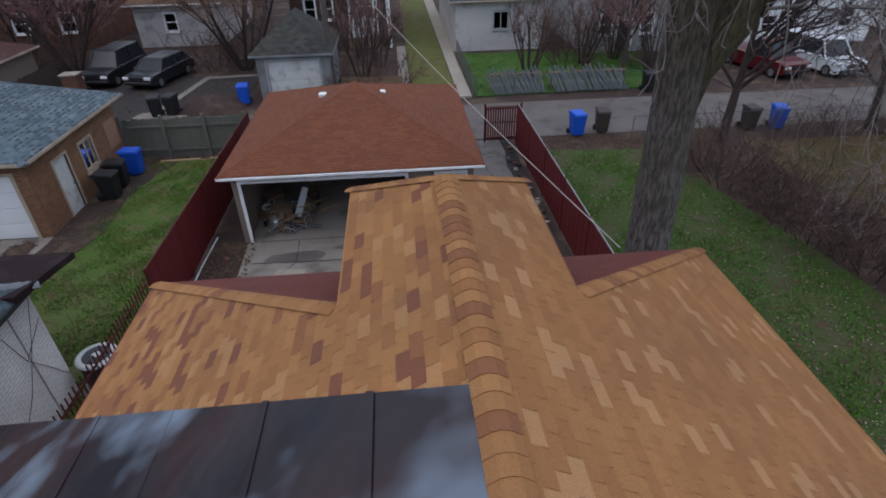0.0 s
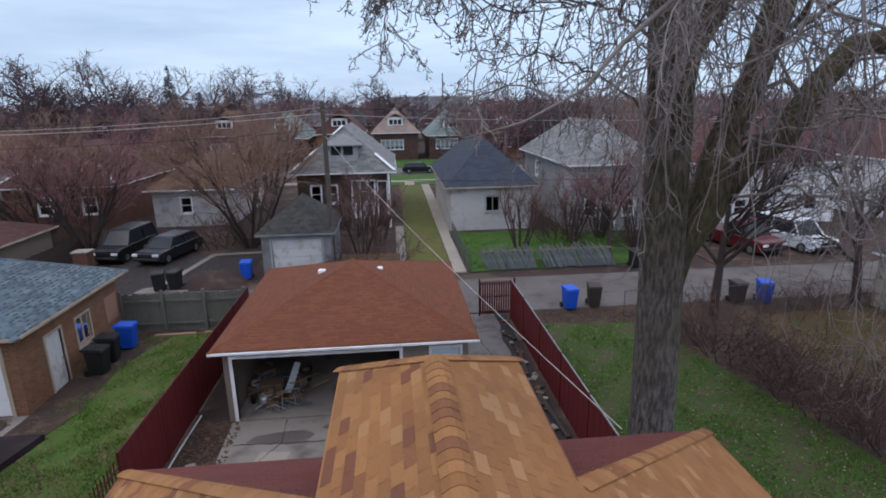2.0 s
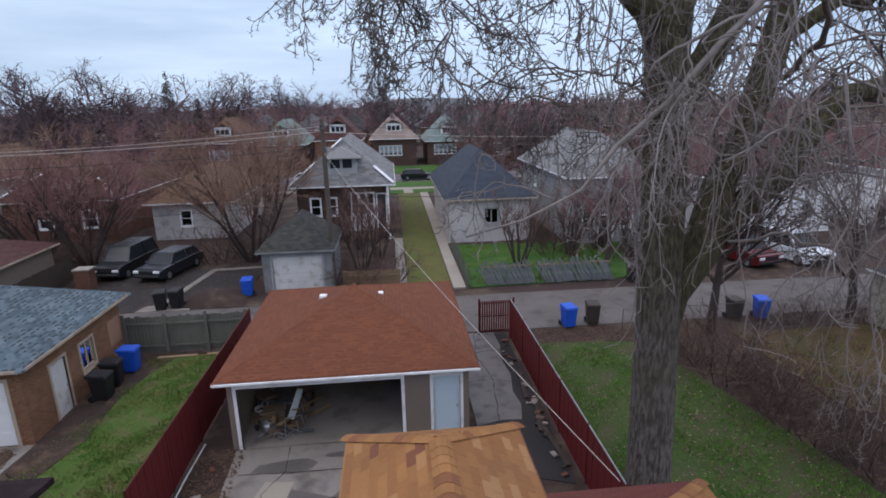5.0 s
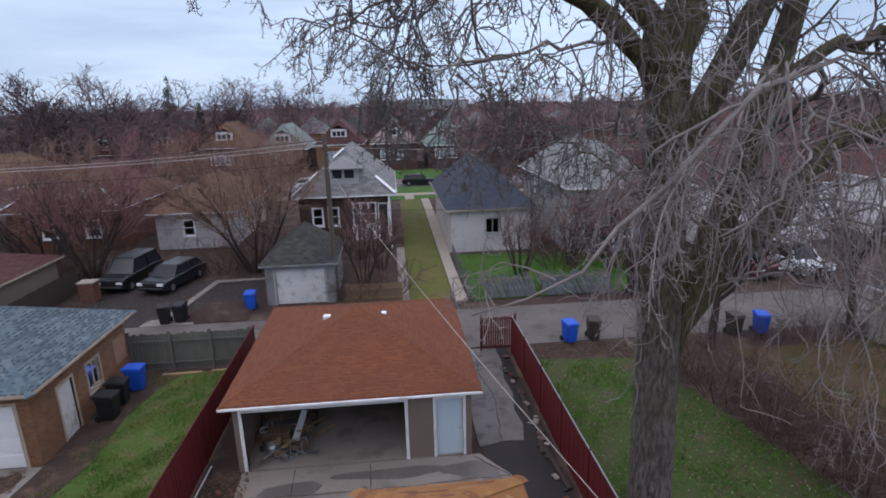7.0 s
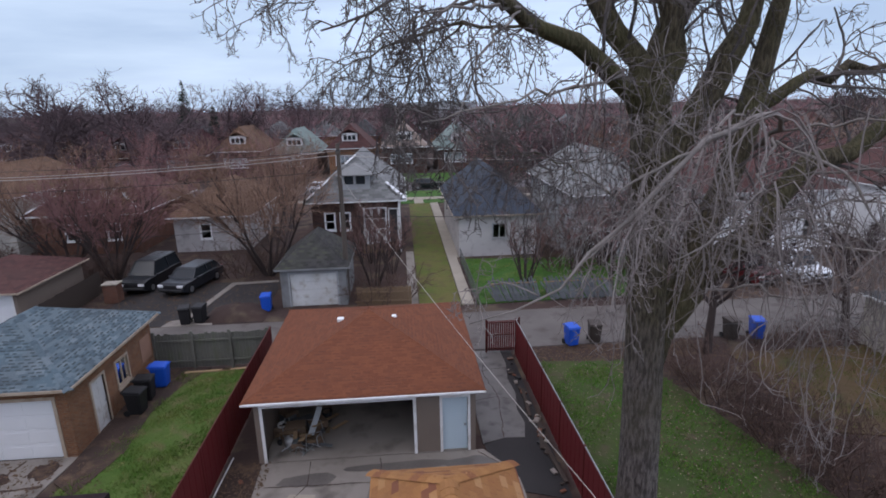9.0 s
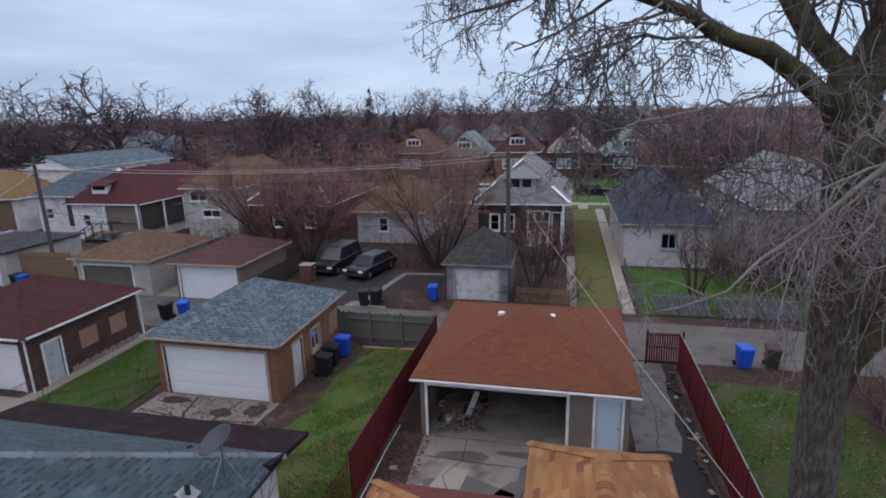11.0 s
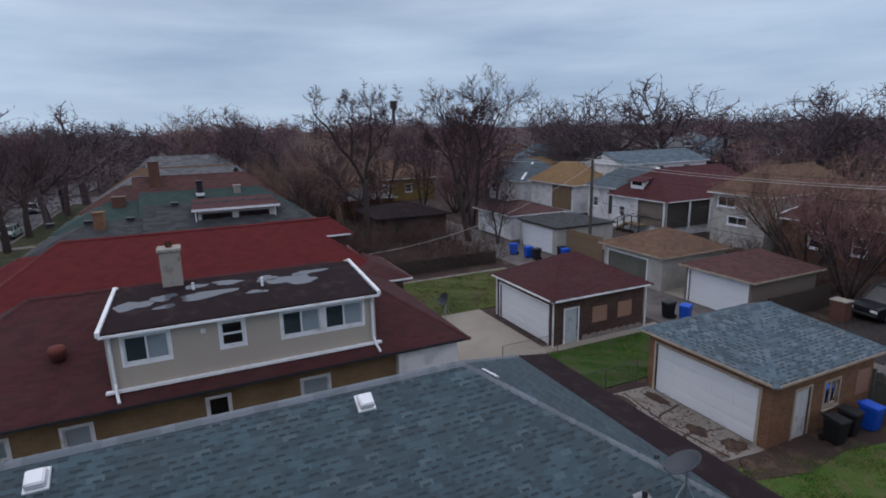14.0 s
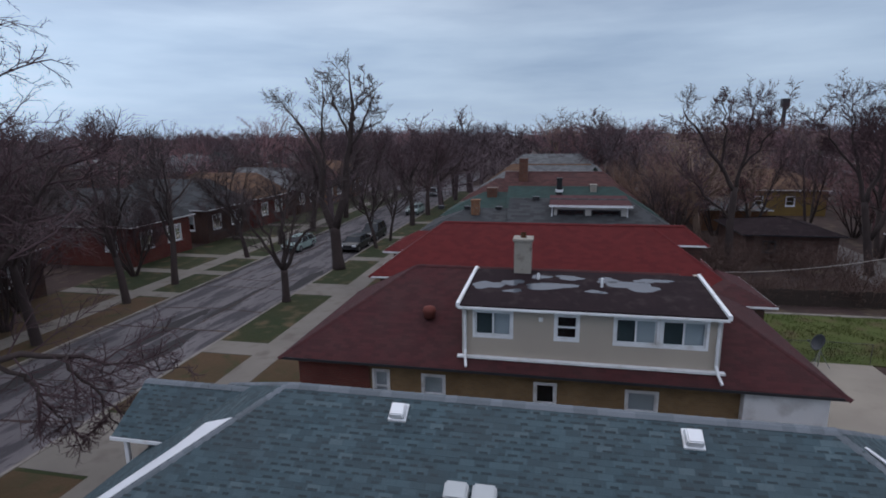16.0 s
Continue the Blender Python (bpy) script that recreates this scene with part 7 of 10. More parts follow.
PAINT_DARK, PAINT_BLUE, PAINT_RED = car_paint("dark_green_paint", (0.006, 0.008, 0.011)), car_paint("dark_slate_paint", (0.010, 0.013, 0.019)), car_paint("dark_red_paint", (0.085, 0.005, 0.008))
PAINT_WHITE, PAINT_MINT = car_paint("white_car_paint", (0.62, 0.66, 0.70)), car_paint("pale_green_paint", (0.30, 0.40, 0.37))
car(-18.3, 36.3, -8, PAINT_DARK, "dark estate car parked beside the alley", suv=True)
car(-15.4, 35.6, -14, PAINT_BLUE, "dark slate sedan parked beside the alley")
car(20.7, 32.6, 12, PAINT_RED, "dark red pickup parked beside the alley", pickup=True)
car(24.0, 32.4, 8, PAINT_WHITE, "white van parked beside the alley", van=True)
car(-53.5, -26.4, 90, PAINT_MINT, "pale green sedan parked along the kerb")
car(-54.4, -20.5, 90, PAINT_DARK, "dark sedan parked along the kerb")
car(-60.2, -20.5, 90, PAINT_DARK, "dark estate car parked along the kerb", suv=True)
car(2.4, 75.6, 90, PAINT_DARK, "dark car parked on the far street")
car(-12.0, 75.6, 90, PAINT_WHITE, "white car parked on the far street")
car(-80, -20.6, 90, PAINT_MINT, "pale car parked further along the kerb")
car(-104, -23.0, 90, PAINT_WHITE, "white car near the cross street")


# ---- poles and wires ----
def sag(a, b, drop, n=14):
    return [tuple(Vector(a).lerp(Vector(b), i / n) - Vector((0, 0, drop * 4 * (i / n) * (1 - i / n)))) for i in range(n + 1)]


def pole(x, y, h, label, arm=True):
    t = thing("utility_pole", (x, y, 0), label, "utility pole")
    part("shaft", tube(B(), [(0, 0, -0.1), (0.02, 0, h * 0.5), (0, 0, h)], [0.16, 0.14, 0.11], 10), POLE_WOOD, t)
    if arm:
        part("crossarm", bevel(box(B(), -0.06, 0.06, -0.9, 0.9, h - 0.55, h - 0.43), 0.01), POLE_WOOD, t)
        for yy in (-0.8, -0.3, 0.3, 0.8):
            bm = lathe(B(), [(0.03, 0), (0.05, 0.05), (0.03, 0.09), (0.045, 0.13), (0.02, 0.16)], 8)
            bmesh.ops.translate(bm, verts=bm.verts, vec=(0, yy, h - 0.43))
            part("insulator", bm, DARK_METAL, t)
    bm = lathe(B(), [(0.17, 0), (0.19, 0.06), (0.19, 0.62), (0.12, 0.72)], 12)
    bmesh.ops.translate(bm, verts=bm.verts, vec=(0.3, 0, h - 2.4))
    if not arm:
        part("transformer", bm, METAL, t)
    else:
        bm.free()
    return t


PX, PY = -4.75, 31.5
pole(PX, PY, 9.4, "weathered wooden utility pole beside the small grey garage")
pole(-38.4, 30.5, 9.2, "weathered wooden utility pole beside the alley")
pole(34.0, 31.0, 9.4, "wooden utility pole further along the alley")
pole(-75.0, 30.5, 9.4, "distant wooden utility pole")
pole(9.5, 115.0, 15.0, "tall pole beyond the far street", arm=False)
for k, (a, b, d, mt, r) in enumerate((((PX, PY - 0.8, 9.05), (-38.4, 29.7, 8.8), 0.75, WIRE_PALE, 0.016), ((PX, PY + 0.3, 9.05), (-38.4, 30.8, 8.8), 0.55, WIRE, 0.012), ((PX, PY, 8.75), (-38.4, 30.5, 8.35), 0.6, WIRE_PALE, 0.02), ((PX, PY, 7.9), (-38.4, 30.5, 7.6), 0.5, WIRE, 0.014),
                                      ((PX, PY - 0.8, 9.05), (34, 30.2, 9.0), 0.5, WIRE, 0.014), ((PX, PY, 8.7), (34, 31.0, 8.6), 0.6, WIRE_PALE, 0.016), ((PX, PY, 5.2), (34, 31.0, 5.4), 0.5, WIRE, 0.014), ((PX, PY, 4.9), (-38.4, 30.5, 5.2), 0.6, WIRE, 0.012),
                                      ((PX, PY, 7.6), (2.15, 7.85, 4.42), 0.3, WIRE_PALE, 0.009), ((-38.4, 29.7, 8.8), (-75, 29.7, 9.0), 0.6, WIRE, 0.014), ((-38.4, 30.5, 8.5), (-75, 30.5, 8.6), 0.7, WIRE_PALE, 0.016), ((-38.4, 30.5, 8.2), (-35.0, 9.0, 3.6), 1.2, WIRE_PALE, 0.014),
                                      ((-38.4, 30.5, 8.0), (-24.0, 22.0, 2.7), 0.6, WIRE, 0.01))):
    bm = tube(B(), sag(a, b, d), r, 6)
    solo("overhead_wire", bm, mt, (0, 0, 0), "sagging overhead wire between pole and roofs" if k in (8, 11, 12) else "sagging overhead wire along the alley", "wire", "overhead wires")


# ---- satellite dishes ----
def dish(x, y, z, stand, rz, label, d=0.4, tilt=30):
    t = thing("satellite_dish", (x, y, z), label, "satellite dish", rz=rz)
    c = stand + 0.1
    part("mast", tube(B(), [(0, 0, 0), (0, 0, stand)], 0.025, 8), METAL, t)
    for a in (60, 180, 300):
        part("stay", tube(B(), [(0, 0, stand * 0.75), (math.cos(radians(a)) * stand * 0.42, math.sin(radians(a)) * stand * 0.42, 0.0)], 0.014, 6), METAL, t)
    bm = lathe(B(), [(0.03, 0.0), (d * 0.5, 0.03), (d * 0.85, 0.09), (d, 0.13), (d + 0.015, 0.125), (d * 0.86, 0.075), (d * 0.5, 0.012), (0.03, -0.02)], 24)
    bmesh.ops.transform(bm, matrix=pose(0, -0.05, c, tilt, 0, 0), verts=bm.verts)
    part("reflector", bm, DISH_GREY, t, smooth=True)
    part("feed_arm", tube(B(), [(0, -0.05 - d * 0.8, c - d * 0.45), (0, -0.62, c + 0.12)], 0.014, 6), METAL, t)
    part("feed_horn", bevel(box(B(), -0.05, 0.05, -0.68, -0.56, c + 0.09, c + 0.19), 0.015), DISH_GREY, t)
    return t


dish(-8.75, 8.2, 3.45, 0.95, -45, "grey satellite dish on a tripod at the roof edge")
dish(-30.4, 12.7, 0.05, 1.15, 10, "dark satellite dish on a mast in the yard", 0.42, 64)
bm = lathe(B(), [(0.06, -0.1), (0.06, 0.3), (0.05, 0.3)], 12)
solo("vent_pipe", bm, DARK_METAL, (-9.05, 7.35, 3.72), "short dark vent pipe with metal flashing", "pipe")
bm = bevel(box(B(), -0.2, 0.2, -0.2, 0.2, -0.1, 0.015, pose(0, 0, 0, 0, 29.5, 0)), 0.01)
solo("pipe_flashing", bm, METAL, (-9.05, 7.35, 3.77), "square metal flashing round a vent pipe", "flashing")


def roof_vent(x, y, z, label):
    t = thing("roof_vent", (x, y, z), label, "vent", "white roof vents")
    m = pose(0, 0, 0, 0, 29.5, 0)
    part("base", bevel(box(B(), -0.22, 0.22, -0.2, 0.2, -0.03, 0.03, m), 0.01), WHITE, t)
    part("hood", bevel(hexa(B(), [m @ Vector(p) for p in ((-0.19, -0.17, 0.02), (0.19, -0.17, 0.02), (0.19, 0.17, 0.02), (-0.19, 0.17, 0.02), (-0.15, -0.15, 0.16), (0.17, -0.15, 0.2), (0.17, 0.15, 0.2), (-0.15, 0.15, 0.16))]), 0.025, 2), WHITE, t)


roof_vent(-12.5, 2.32, 5.66, "square white metal roof vent")
roof_vent(-12.5, -3.75, 5.66, "square white metal roof vent")
for y in (-2.2, -1.66):
    bm = bevel(box(B(), -0.18, 0.18, -0.23, 0.23, -0.05, 0.3, pose(0, 0, 0, 0, 29.5, 0)), 0.04, 2)
    solo("skylight_cover", bm, CURTAIN, (-11.05, y, 4.82), "pale grey box vent on the blue-grey roof", "vent")
bm = bevel(box(B(), -0.28, 0.28, -0.06, 0.06, 0.0, 0.05, pose(0, 0, 0, -28, 0, 12)), 0.02)
solo("loose_flashing", bm, SNOW_METAL, (-12.6, 5.6, 5.58), "loose piece of white flashing on the roof", "flashing")

# ---- front porch and flashing of the blue-roofed bungalow ----
fp = thing("porch", (-15.0, -10.6, 0), "front porch with a blue-grey shingle gable roof", "porch")
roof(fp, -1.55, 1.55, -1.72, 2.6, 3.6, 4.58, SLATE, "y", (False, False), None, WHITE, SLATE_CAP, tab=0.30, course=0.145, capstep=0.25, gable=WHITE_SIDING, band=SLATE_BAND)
part("porch_wall", box(B(), -1.3, 1.2, -0.9, 2.0, 0, 3.4), BRICK_BROWN, fp)
for x in (-1.35, 1.35):
    part("post", bevel(box(B(), x - 0.06, x + 0.06, -1.5, -1.38, 0.1, 3.42), 0.01), WHITE, fp)

# ---- dormer roof: standing water ----
wr2 = random.Random(3)
m_w, n_w, l_w, b_w = nodes_of("standing_water", 0.12)
b_w.inputs["Base Color"].default_value = (0.07, 0.08, 0.095, 1)
b_w.inputs["Specular IOR Level"].default_value = 0.8
for yc, xc, ly, lx in ((-2.9, -22.0, 0.55, 0.5), (-2.0, -22.3, 0.5, 0.3), (-0.6, -22.1, 0.9, 0.42), (0.2, -22.9, 0.6, 0.25), (-0.9, -22.9, 0.5, 0.2), (2.5, -22.4, 0.95, 0.55), (1.6, -22.8, 0.5, 0.3), (-1.9, -21.6, 0.35, 0.2), (1.1, -21.8, 0.35, 0.2), (3.2, -22.9, 0.7, 0.25)):
    poly = []
    lx, ly = lx * 0.72, ly * 0.95
    for i in range(22):
        a = math.tau * i / 22
        r = 1 + 0.22 * math.sin(2 * a + yc * 5) + 0.16 * math.sin(3 * a + xc * 7) + 0.10 * math.sin(5 * a + yc * 3) + wr2.uniform(-0.06, 0.06)
        poly.append((xc + math.cos(a) * lx * r, yc + math.sin(a) * ly * r))
    bm = B()
    sheet(bm, [(px - RHX, py - RHY, 5.66 + (DX + 0.28 - px) / 3.18 * 0.56 + 0.006) for px, py in poly], 0.006)
    part("puddle", bm, m_w, rh, "shallow puddle reflecting the sky")
for y in (-1.0, 1.35):
    part("roof_pipe", tube(B(), [rl((-22.5 + 0.2 * y, y, 5.95)), rl((-22.5 + 0.2 * y, y, 6.32))], 0.05, 8), WHITE, rh, "short white vent pipe")
part("wall_light", bevel(box(B(), DX - RHX, DX + 0.08 - RHX, DY0 + 2.75 - RHY, DY0 + 2.9 - RHY, 5.1, 5.25), 0.01), WHITE, rh, "small white wall box")

for pts in (((8.6, 2.9), (8.95, 2.55), (9.22, 1.72), (9.6, 1.2), (10.0, 0.6)), ((9.22, 1.72), (9.6, 1.95), (10.0, 2.2)), ((8.2, 0.5), (8.9, 1.1), (9.5, 1.9), (10.02, 2.75))):
    bm = tube(B(), [(-8.63 if y < 10.05 else -8.6, y, z) for y, z in pts], 0.006, 6)
    solo("wall_cable", bm, WIRE, (0, 0, 0), "black cable looped over a pale brick wall", "cable", "wall cables")

# ---- air conditioner beside the pale brick wall ----
ac = thing("air_conditioner", (-8.15, 10.3, 0), "round-cornered outdoor air conditioner with a fan grille", "air conditioner")
part("pad", box(B(), -0.5, 0.5, -0.5, 0.5, 0, 0.08), CONCRETE, ac)
part("case", lathe(B(), [(0.0, 0.08), (0.38, 0.08), (0.38, 0.71), (0.0, 0.71)], 28), DARK_METAL, ac)
part("top", lathe(B(), [(0.0, 0.71), (0.40, 0.71), (0.43, 0.75), (0.42, 0.79), (0.31, 0.81), (0.30, 0.77), (0.0, 0.77)], 28), CURTAIN, ac, "round pale grey top ring", smooth=True)
part("grille", lathe(B(), [(0.29, 0.775), (0.29, 0.80), (0.10, 0.815), (0.10, 0.79)], 24), DARK_METAL, ac)
part("fan_hub", lathe(B(), [(0.0, 0.83), (0.09, 0.82), (0.09, 0.775), (0.0, 0.775)], 16), CURTAIN, ac)

# ---- what lies in the open garage ----
gr = random.Random(12)
for i in range(7):
    x, y = -5.85 + gr.random() * 1.5, 16.9 + gr.random() * 1.4
    s = gr.uniform(0.2, 0.4)
    bm = bevel(box(B(), -s, s, -s * 0.7, s * 0.7, 0, s * 1.1), 0.01)
    solo("box", bm, CARDBOARD if i % 2 else GREY_WOOD, (x, y, 0.055), "scuffed carton on the garage floor", "box", "cartons", rz=gr.random() * 180)
for i in range(9):
    x, y = -5.7 + gr.random() * 1.9, 16.5 + gr.random() * 1.3
    L = gr.uniform(0.7, 1.7)
    bm = bevel(box(B(), -L / 2, L / 2, -0.07, 0.07, 0, 0.03), 0.004)
    o = solo("plank", bm, (FRESH_WOOD, GREY_WOOD, OLD_WOOD)[i % 3], (0, 0, 0), "offcut board in the garage clutter", "plank", "loose boards")
    o.matrix_basis = pose(x, y, 0.07 + 0.35 * gr.random() * L * 0.5 + 0.03 * i, 0, gr.uniform(5, 35), gr.random() * 180)
bm = bevel(hexa(B(), [(-0.13, -0.02, 0), (0.13, -0.02, 0), (0.13, 0.02, 0), (-0.13, 0.02, 0), (-0.11, 0.42, 0.9), (0.11, 0.42, 0.9), (0.11, 0.46, 0.9), (-0.11, 0.46, 0.9)]), 0.01)
pn = solo("sheet_metal", bm, PALE_DOOR, (-5.0, 16.9, 0.3), "pale metal panel leaning in the garage", "panel")
pn.matrix_basis = pose(-4.75, 17.0, 0.28, 20, 28, 35)
jr = random.Random(77)
for i in range(26):
    x, y = jr.uniform(-5.95, -4.3), jr.uniform(16.5, 18.8)
    s = jr.uniform(0.12, 0.34)
    if i % 4 == 0:
        o = solo("carton", bevel(box(B(), -s, s, -s * 0.8, s * 0.8, 0, s * 1.3), 0.012), CARDBOARD, (x, y, 0.056), "brown cardboard carton on the garage floor", "carton", "garage cartons", rz=jr.random() * 180)
    elif i % 4 == 1:
        o = solo("bucket", lathe(B(), [(0.0, 0.01), (s * 0.5, 0.0), (s * 0.62, s * 1.25), (s * 0.58, s * 1.25), (s * 0.46, 0.03), (0.0, 0.03)], 16), (OLD_WHITE, BLACK_BIN, METAL)[i % 3], (x, y, 0.056), "old bucket among the garage clutter", "bucket", "garage buckets", smooth=True)
    elif i % 4 == 2:
        o = solo("junk_board", bevel(box(B(), -s * 2.6, s * 2.6, -0.09, 0.09, -0.012, 0.012), 0.004), (OLD_WOOD, GREY_WOOD, FRESH_WOOD)[i % 3], (x, y, 0.2), "loose board among the garage clutter", "board", "garage boards")
        o.matrix_basis = pose(x, y, 0.09 + s * 2.6 * math.sin(radians(22)), 0, 22, jr.random() * 180)
    else:
        o = solo("scrap_tubing", tube(B(), [(-s, 0, 0.02), (-s * 0.8, 0.05, s * 1.8), (s * 0.7, -0.04, s * 1.7), (s, 0, 0.02), (0, 0.12, s * 0.6)], 0.022, 6), METAL, (x, y, 0.056), "bent metal tube frame in the garage", "frame", "garage frames", rz=jr.random() * 180)
solo("door_leaf", bevel(box(B(), -0.85, 0.85, -0.03, 0.03, 0, 1.75), 0.01), RED_TOOL, (-2.9, 22.6, 0.056), "dull red panel against the garage wall", "panel")
for i in range(10):
    a = gr.random() * 180
    bm = tube(B(), [(-gr.uniform(0.2, 0.5), 0, 0), (0, gr.uniform(-0.1, 0.1), gr.uniform(0.02, 0.2)), (gr.uniform(0.2, 0.5), 0, 0.02)], 0.02, 6)
    solo("scrap_pipe", bm, METAL, (-5.3 + gr.random() * 0.8, 16.3 + gr.random() * 0.6, 0.08), "bent scrap pipe on the garage floor", "pipe", "scrap pipes", rz=a)
part("shelf_board", bevel(box(B(), -0.9, 0.9, -0.2, 0.2, 0.42, 0.46), 0.005), FRESH_WOOD, thing("low_shelf", (-3.9, 20.2, 0.055), "long low wooden shelf in the garage", "shelf"))
for ob in [o for o in scene.objects if o.name.startswith("low_shelf")]:
    for x in (-0.8, 0.8):
        part("leg", box(B(), x - 0.03, x + 0.03, -0.17, 0.17, 0, 0.42), FRESH_WOOD, ob)
bm = bevel(box(B(), -0.45, 0.45, -0.25, 0.25, 0, 0.85), 0.03)
solo("tool_chest", bm, RED_TOOL, (-4.3, 22.4, 0.055), "red tool chest at the back of the garage", "tool chest")
bm = bevel(box(B(), -0.95, 0.95, -0.3, 0.3, 0, 1.1), 0.02)
solo("cabinet", bm, CONC_BLOCK, (-0.9, 22.3, 0.055), "pale grey cabinet against the garage wall", "cabinet")

# ---- along the red fences ----
bm = tube(B(), [(-7.28, 11.2, 0.06), (-7.24, 13.0, 0.08), (-7.27, 14.6, 0.07), (-7.2, 16.2, 0.12)], 0.024, 8)
solo("white_pipe", bm, OLD_WHITE, (0, 0, 0), "long white gutter pipe lying beside the fence", "pipe")
for i in range(16):
    s = gr.uniform(0.06, 0.2)
    bm = bevel(box(B(), -s, s, -s * 0.7, s * 0.7, 0, s * 0.7), s * 0.2)
    side = i % 2
    solo("rubble_stone", bm, (STONE, BRICK_OLD, CONC_BLOCK)[i % 3], ((3.45 + gr.uniform(-0.15, 0.15)) if side else (-6.9 + gr.uniform(-0.2, 0.3)), 10 + gr.random() * 10, 0.03), "broken piece of rubble beside the fence", "rubble", "rubble along the fences", rz=gr.random() * 180)
for i, (x, y, a) in enumerate(((3.35, 16.6, 80), (3.4, 14.9, 95), (3.3, 18.6, 85), (-8.6, 22.9, 5), (-10.2, 22.8, 2))):
    bm = bevel(box(B(), -1.0, 1.0, -0.07, 0.07, 0, 0.05), 0.008)
    solo("plank", bm, FRESH_WOOD if i > 2 else FENCE_DARK, (x, y, 0.06), "weathered board lying beside the fence", "plank", "boards by the fences", rz=a)

for i in range(26):
    s = gr.uniform(0.03, 0.09)
    bm = bevel(box(B(), -s * 1.6, s * 1.6, -s, s, 0, s * 0.8), s * 0.2)
    solo("debris_block", bm, (BRICK_OLD, FENCE_DARK, STONE, BLACK_BIN)[i % 4], (3.38 + gr.uniform(-0.25, 0.15), 13.6 + i * 0.36 + gr.uniform(-0.15, 0.15), 0.046), "dark broken debris beside the side drive", "debris", "debris by the side drive", rz=gr.random() * 180)

# ---- wood piles beyond the alley ----
def wood_pile(x0, x1, n, lean, label):
    """Old fence pickets leaned in rows against a low trestle."""
    t = thing("wood_pile", ((x0 + x1) / 2, 30.2, 0.05), label, "wood pile")
    half = (x1 - x0) / 2
    part("trestle", tube(B(), [(-half, 0.35, 0.84), (half, 0.35, 0.86)], 0.05, 6), OLD_WOOD, t)
    for x in (-half + 0.2, half - 0.2):
        part("leg", tube(B(), [(x, 0.35, 0.0), (x, 0.35, 0.84)], 0.05, 6), OLD_WOOD, t)
    for i in range(n):
        u = (i % (n // 2)) / (n // 2)
        x, L = -half + u * half * 1.85 + gr.uniform(-0.05, 0.05), gr.uniform(1.25, 1.6)
        bm = bevel(box(B(), -0.045, 0.045, -0.012, 0.012, 0, L), 0.004)
        o = part("picket", bm, GREY_WOOD, t)
        row = i // (n // 2)
        o.matrix_basis = pose(x + lean * 0.35, -0.42 - 0.12 * row + gr.uniform(-0.1, 0.1), 0.02 + 0.03 * row, -43 + gr.uniform(-8, 8), -lean * 24 + gr.uniform(-12, 12), gr.uniform(-6, 6))


wood_pile(3.8, 6.7, 38, 1, "leaning row of silvered fence pickets")
wood_pile(7.1, 11.4, 56, 1, "long leaning row of silvered fence pickets")
hr = np.random.default_rng(3)
hm = B()
for iy in range(13):
    for ix in range(17):
        u, v = ix / 8 - 1, iy / 6 - 1
        hm.verts.new((u * 1.75, v * 1.3, max(0.0, (1 - u * u) * (1 - v * v)) ** 0.8 * 0.6 * (0.85 + 0.3 * hr.random()) - 0.02))
hm.verts.ensure_lookup_table()
for iy in range(12):
    for ix in range(16):
        hm.faces.new([hm.verts[iy * 17 + ix], hm.verts[iy * 17 + ix + 1], hm.verts[(iy + 1) * 17 + ix + 1], hm.verts[(iy + 1) * 17 + ix]])
solo("soil_mound", hm, EARTH, (-10.9, 29.9, 0.02), "dark heap of soil and leaves beside the alley", "heap", smooth=True)
wb = thing("brick_pier", (-19.3, 33.2, 0), "short brown brick pier with a pale cap", "pier")
part("shaft", box(B(), -0.42, 0.42, -0.35, 0.35, 0, 1.15), BRICK_OLD, wb)
part("cap", bevel(box(B(), -0.48, 0.48, -0.41, 0.41, 1.15, 1.24), 0.02), CONC_BLOCK, wb)

# ---- dark wooden fences of the yards beyond the alley ----
def board_fence(x0, y0, x1, y1, h, mat, label, step=0.16):
    L = math.hypot(x1 - x0, y1 - y0)
    t = thing("fence", (x0, y0, 0), label, "fence", rz=math.degrees(math.atan2(y1 - y0, x1 - x0)))
    for z in (0.3, h - 0.35):
        part("rail", box(B(), 0, L, 0.026, 0.07, z, z + 0.08), mat, t)
    me = bpy.data.meshes.new("board")
    bm = bevel(box(B(), 0.004, step - 0.004, 0, 0.024, 0.05, h), 0.004)
    bm.to_mesh(me)
    bm.free()
    me.materials.append(mat)
    for i in range(int(L / step)):
        piece("board", me, t, Matrix.Translation((i * step, 0, random.uniform(-0.05, 0.03))))
    return t


board_fence(-0.9, 30.0, -4.2, 30.2, 1.2, OLD_WOOD, "low brown wooden fence beside the small garage")
board_fence(-35.6, 29.5, -40.2, 29.3, 2.5, OLD_WOOD, "tall weathered wooden fence beside the alley")
board_fence(-20.9, 28.9, -20.9, 35.0, 1.5, FENCE_DARK, "dark wooden yard fence beside the parked cars")
board_fence(-41.0, 10.4, -41.0, 22.6, 1.15, FENCE_DARK, "dark weathered wooden fence at the end of the lawn")


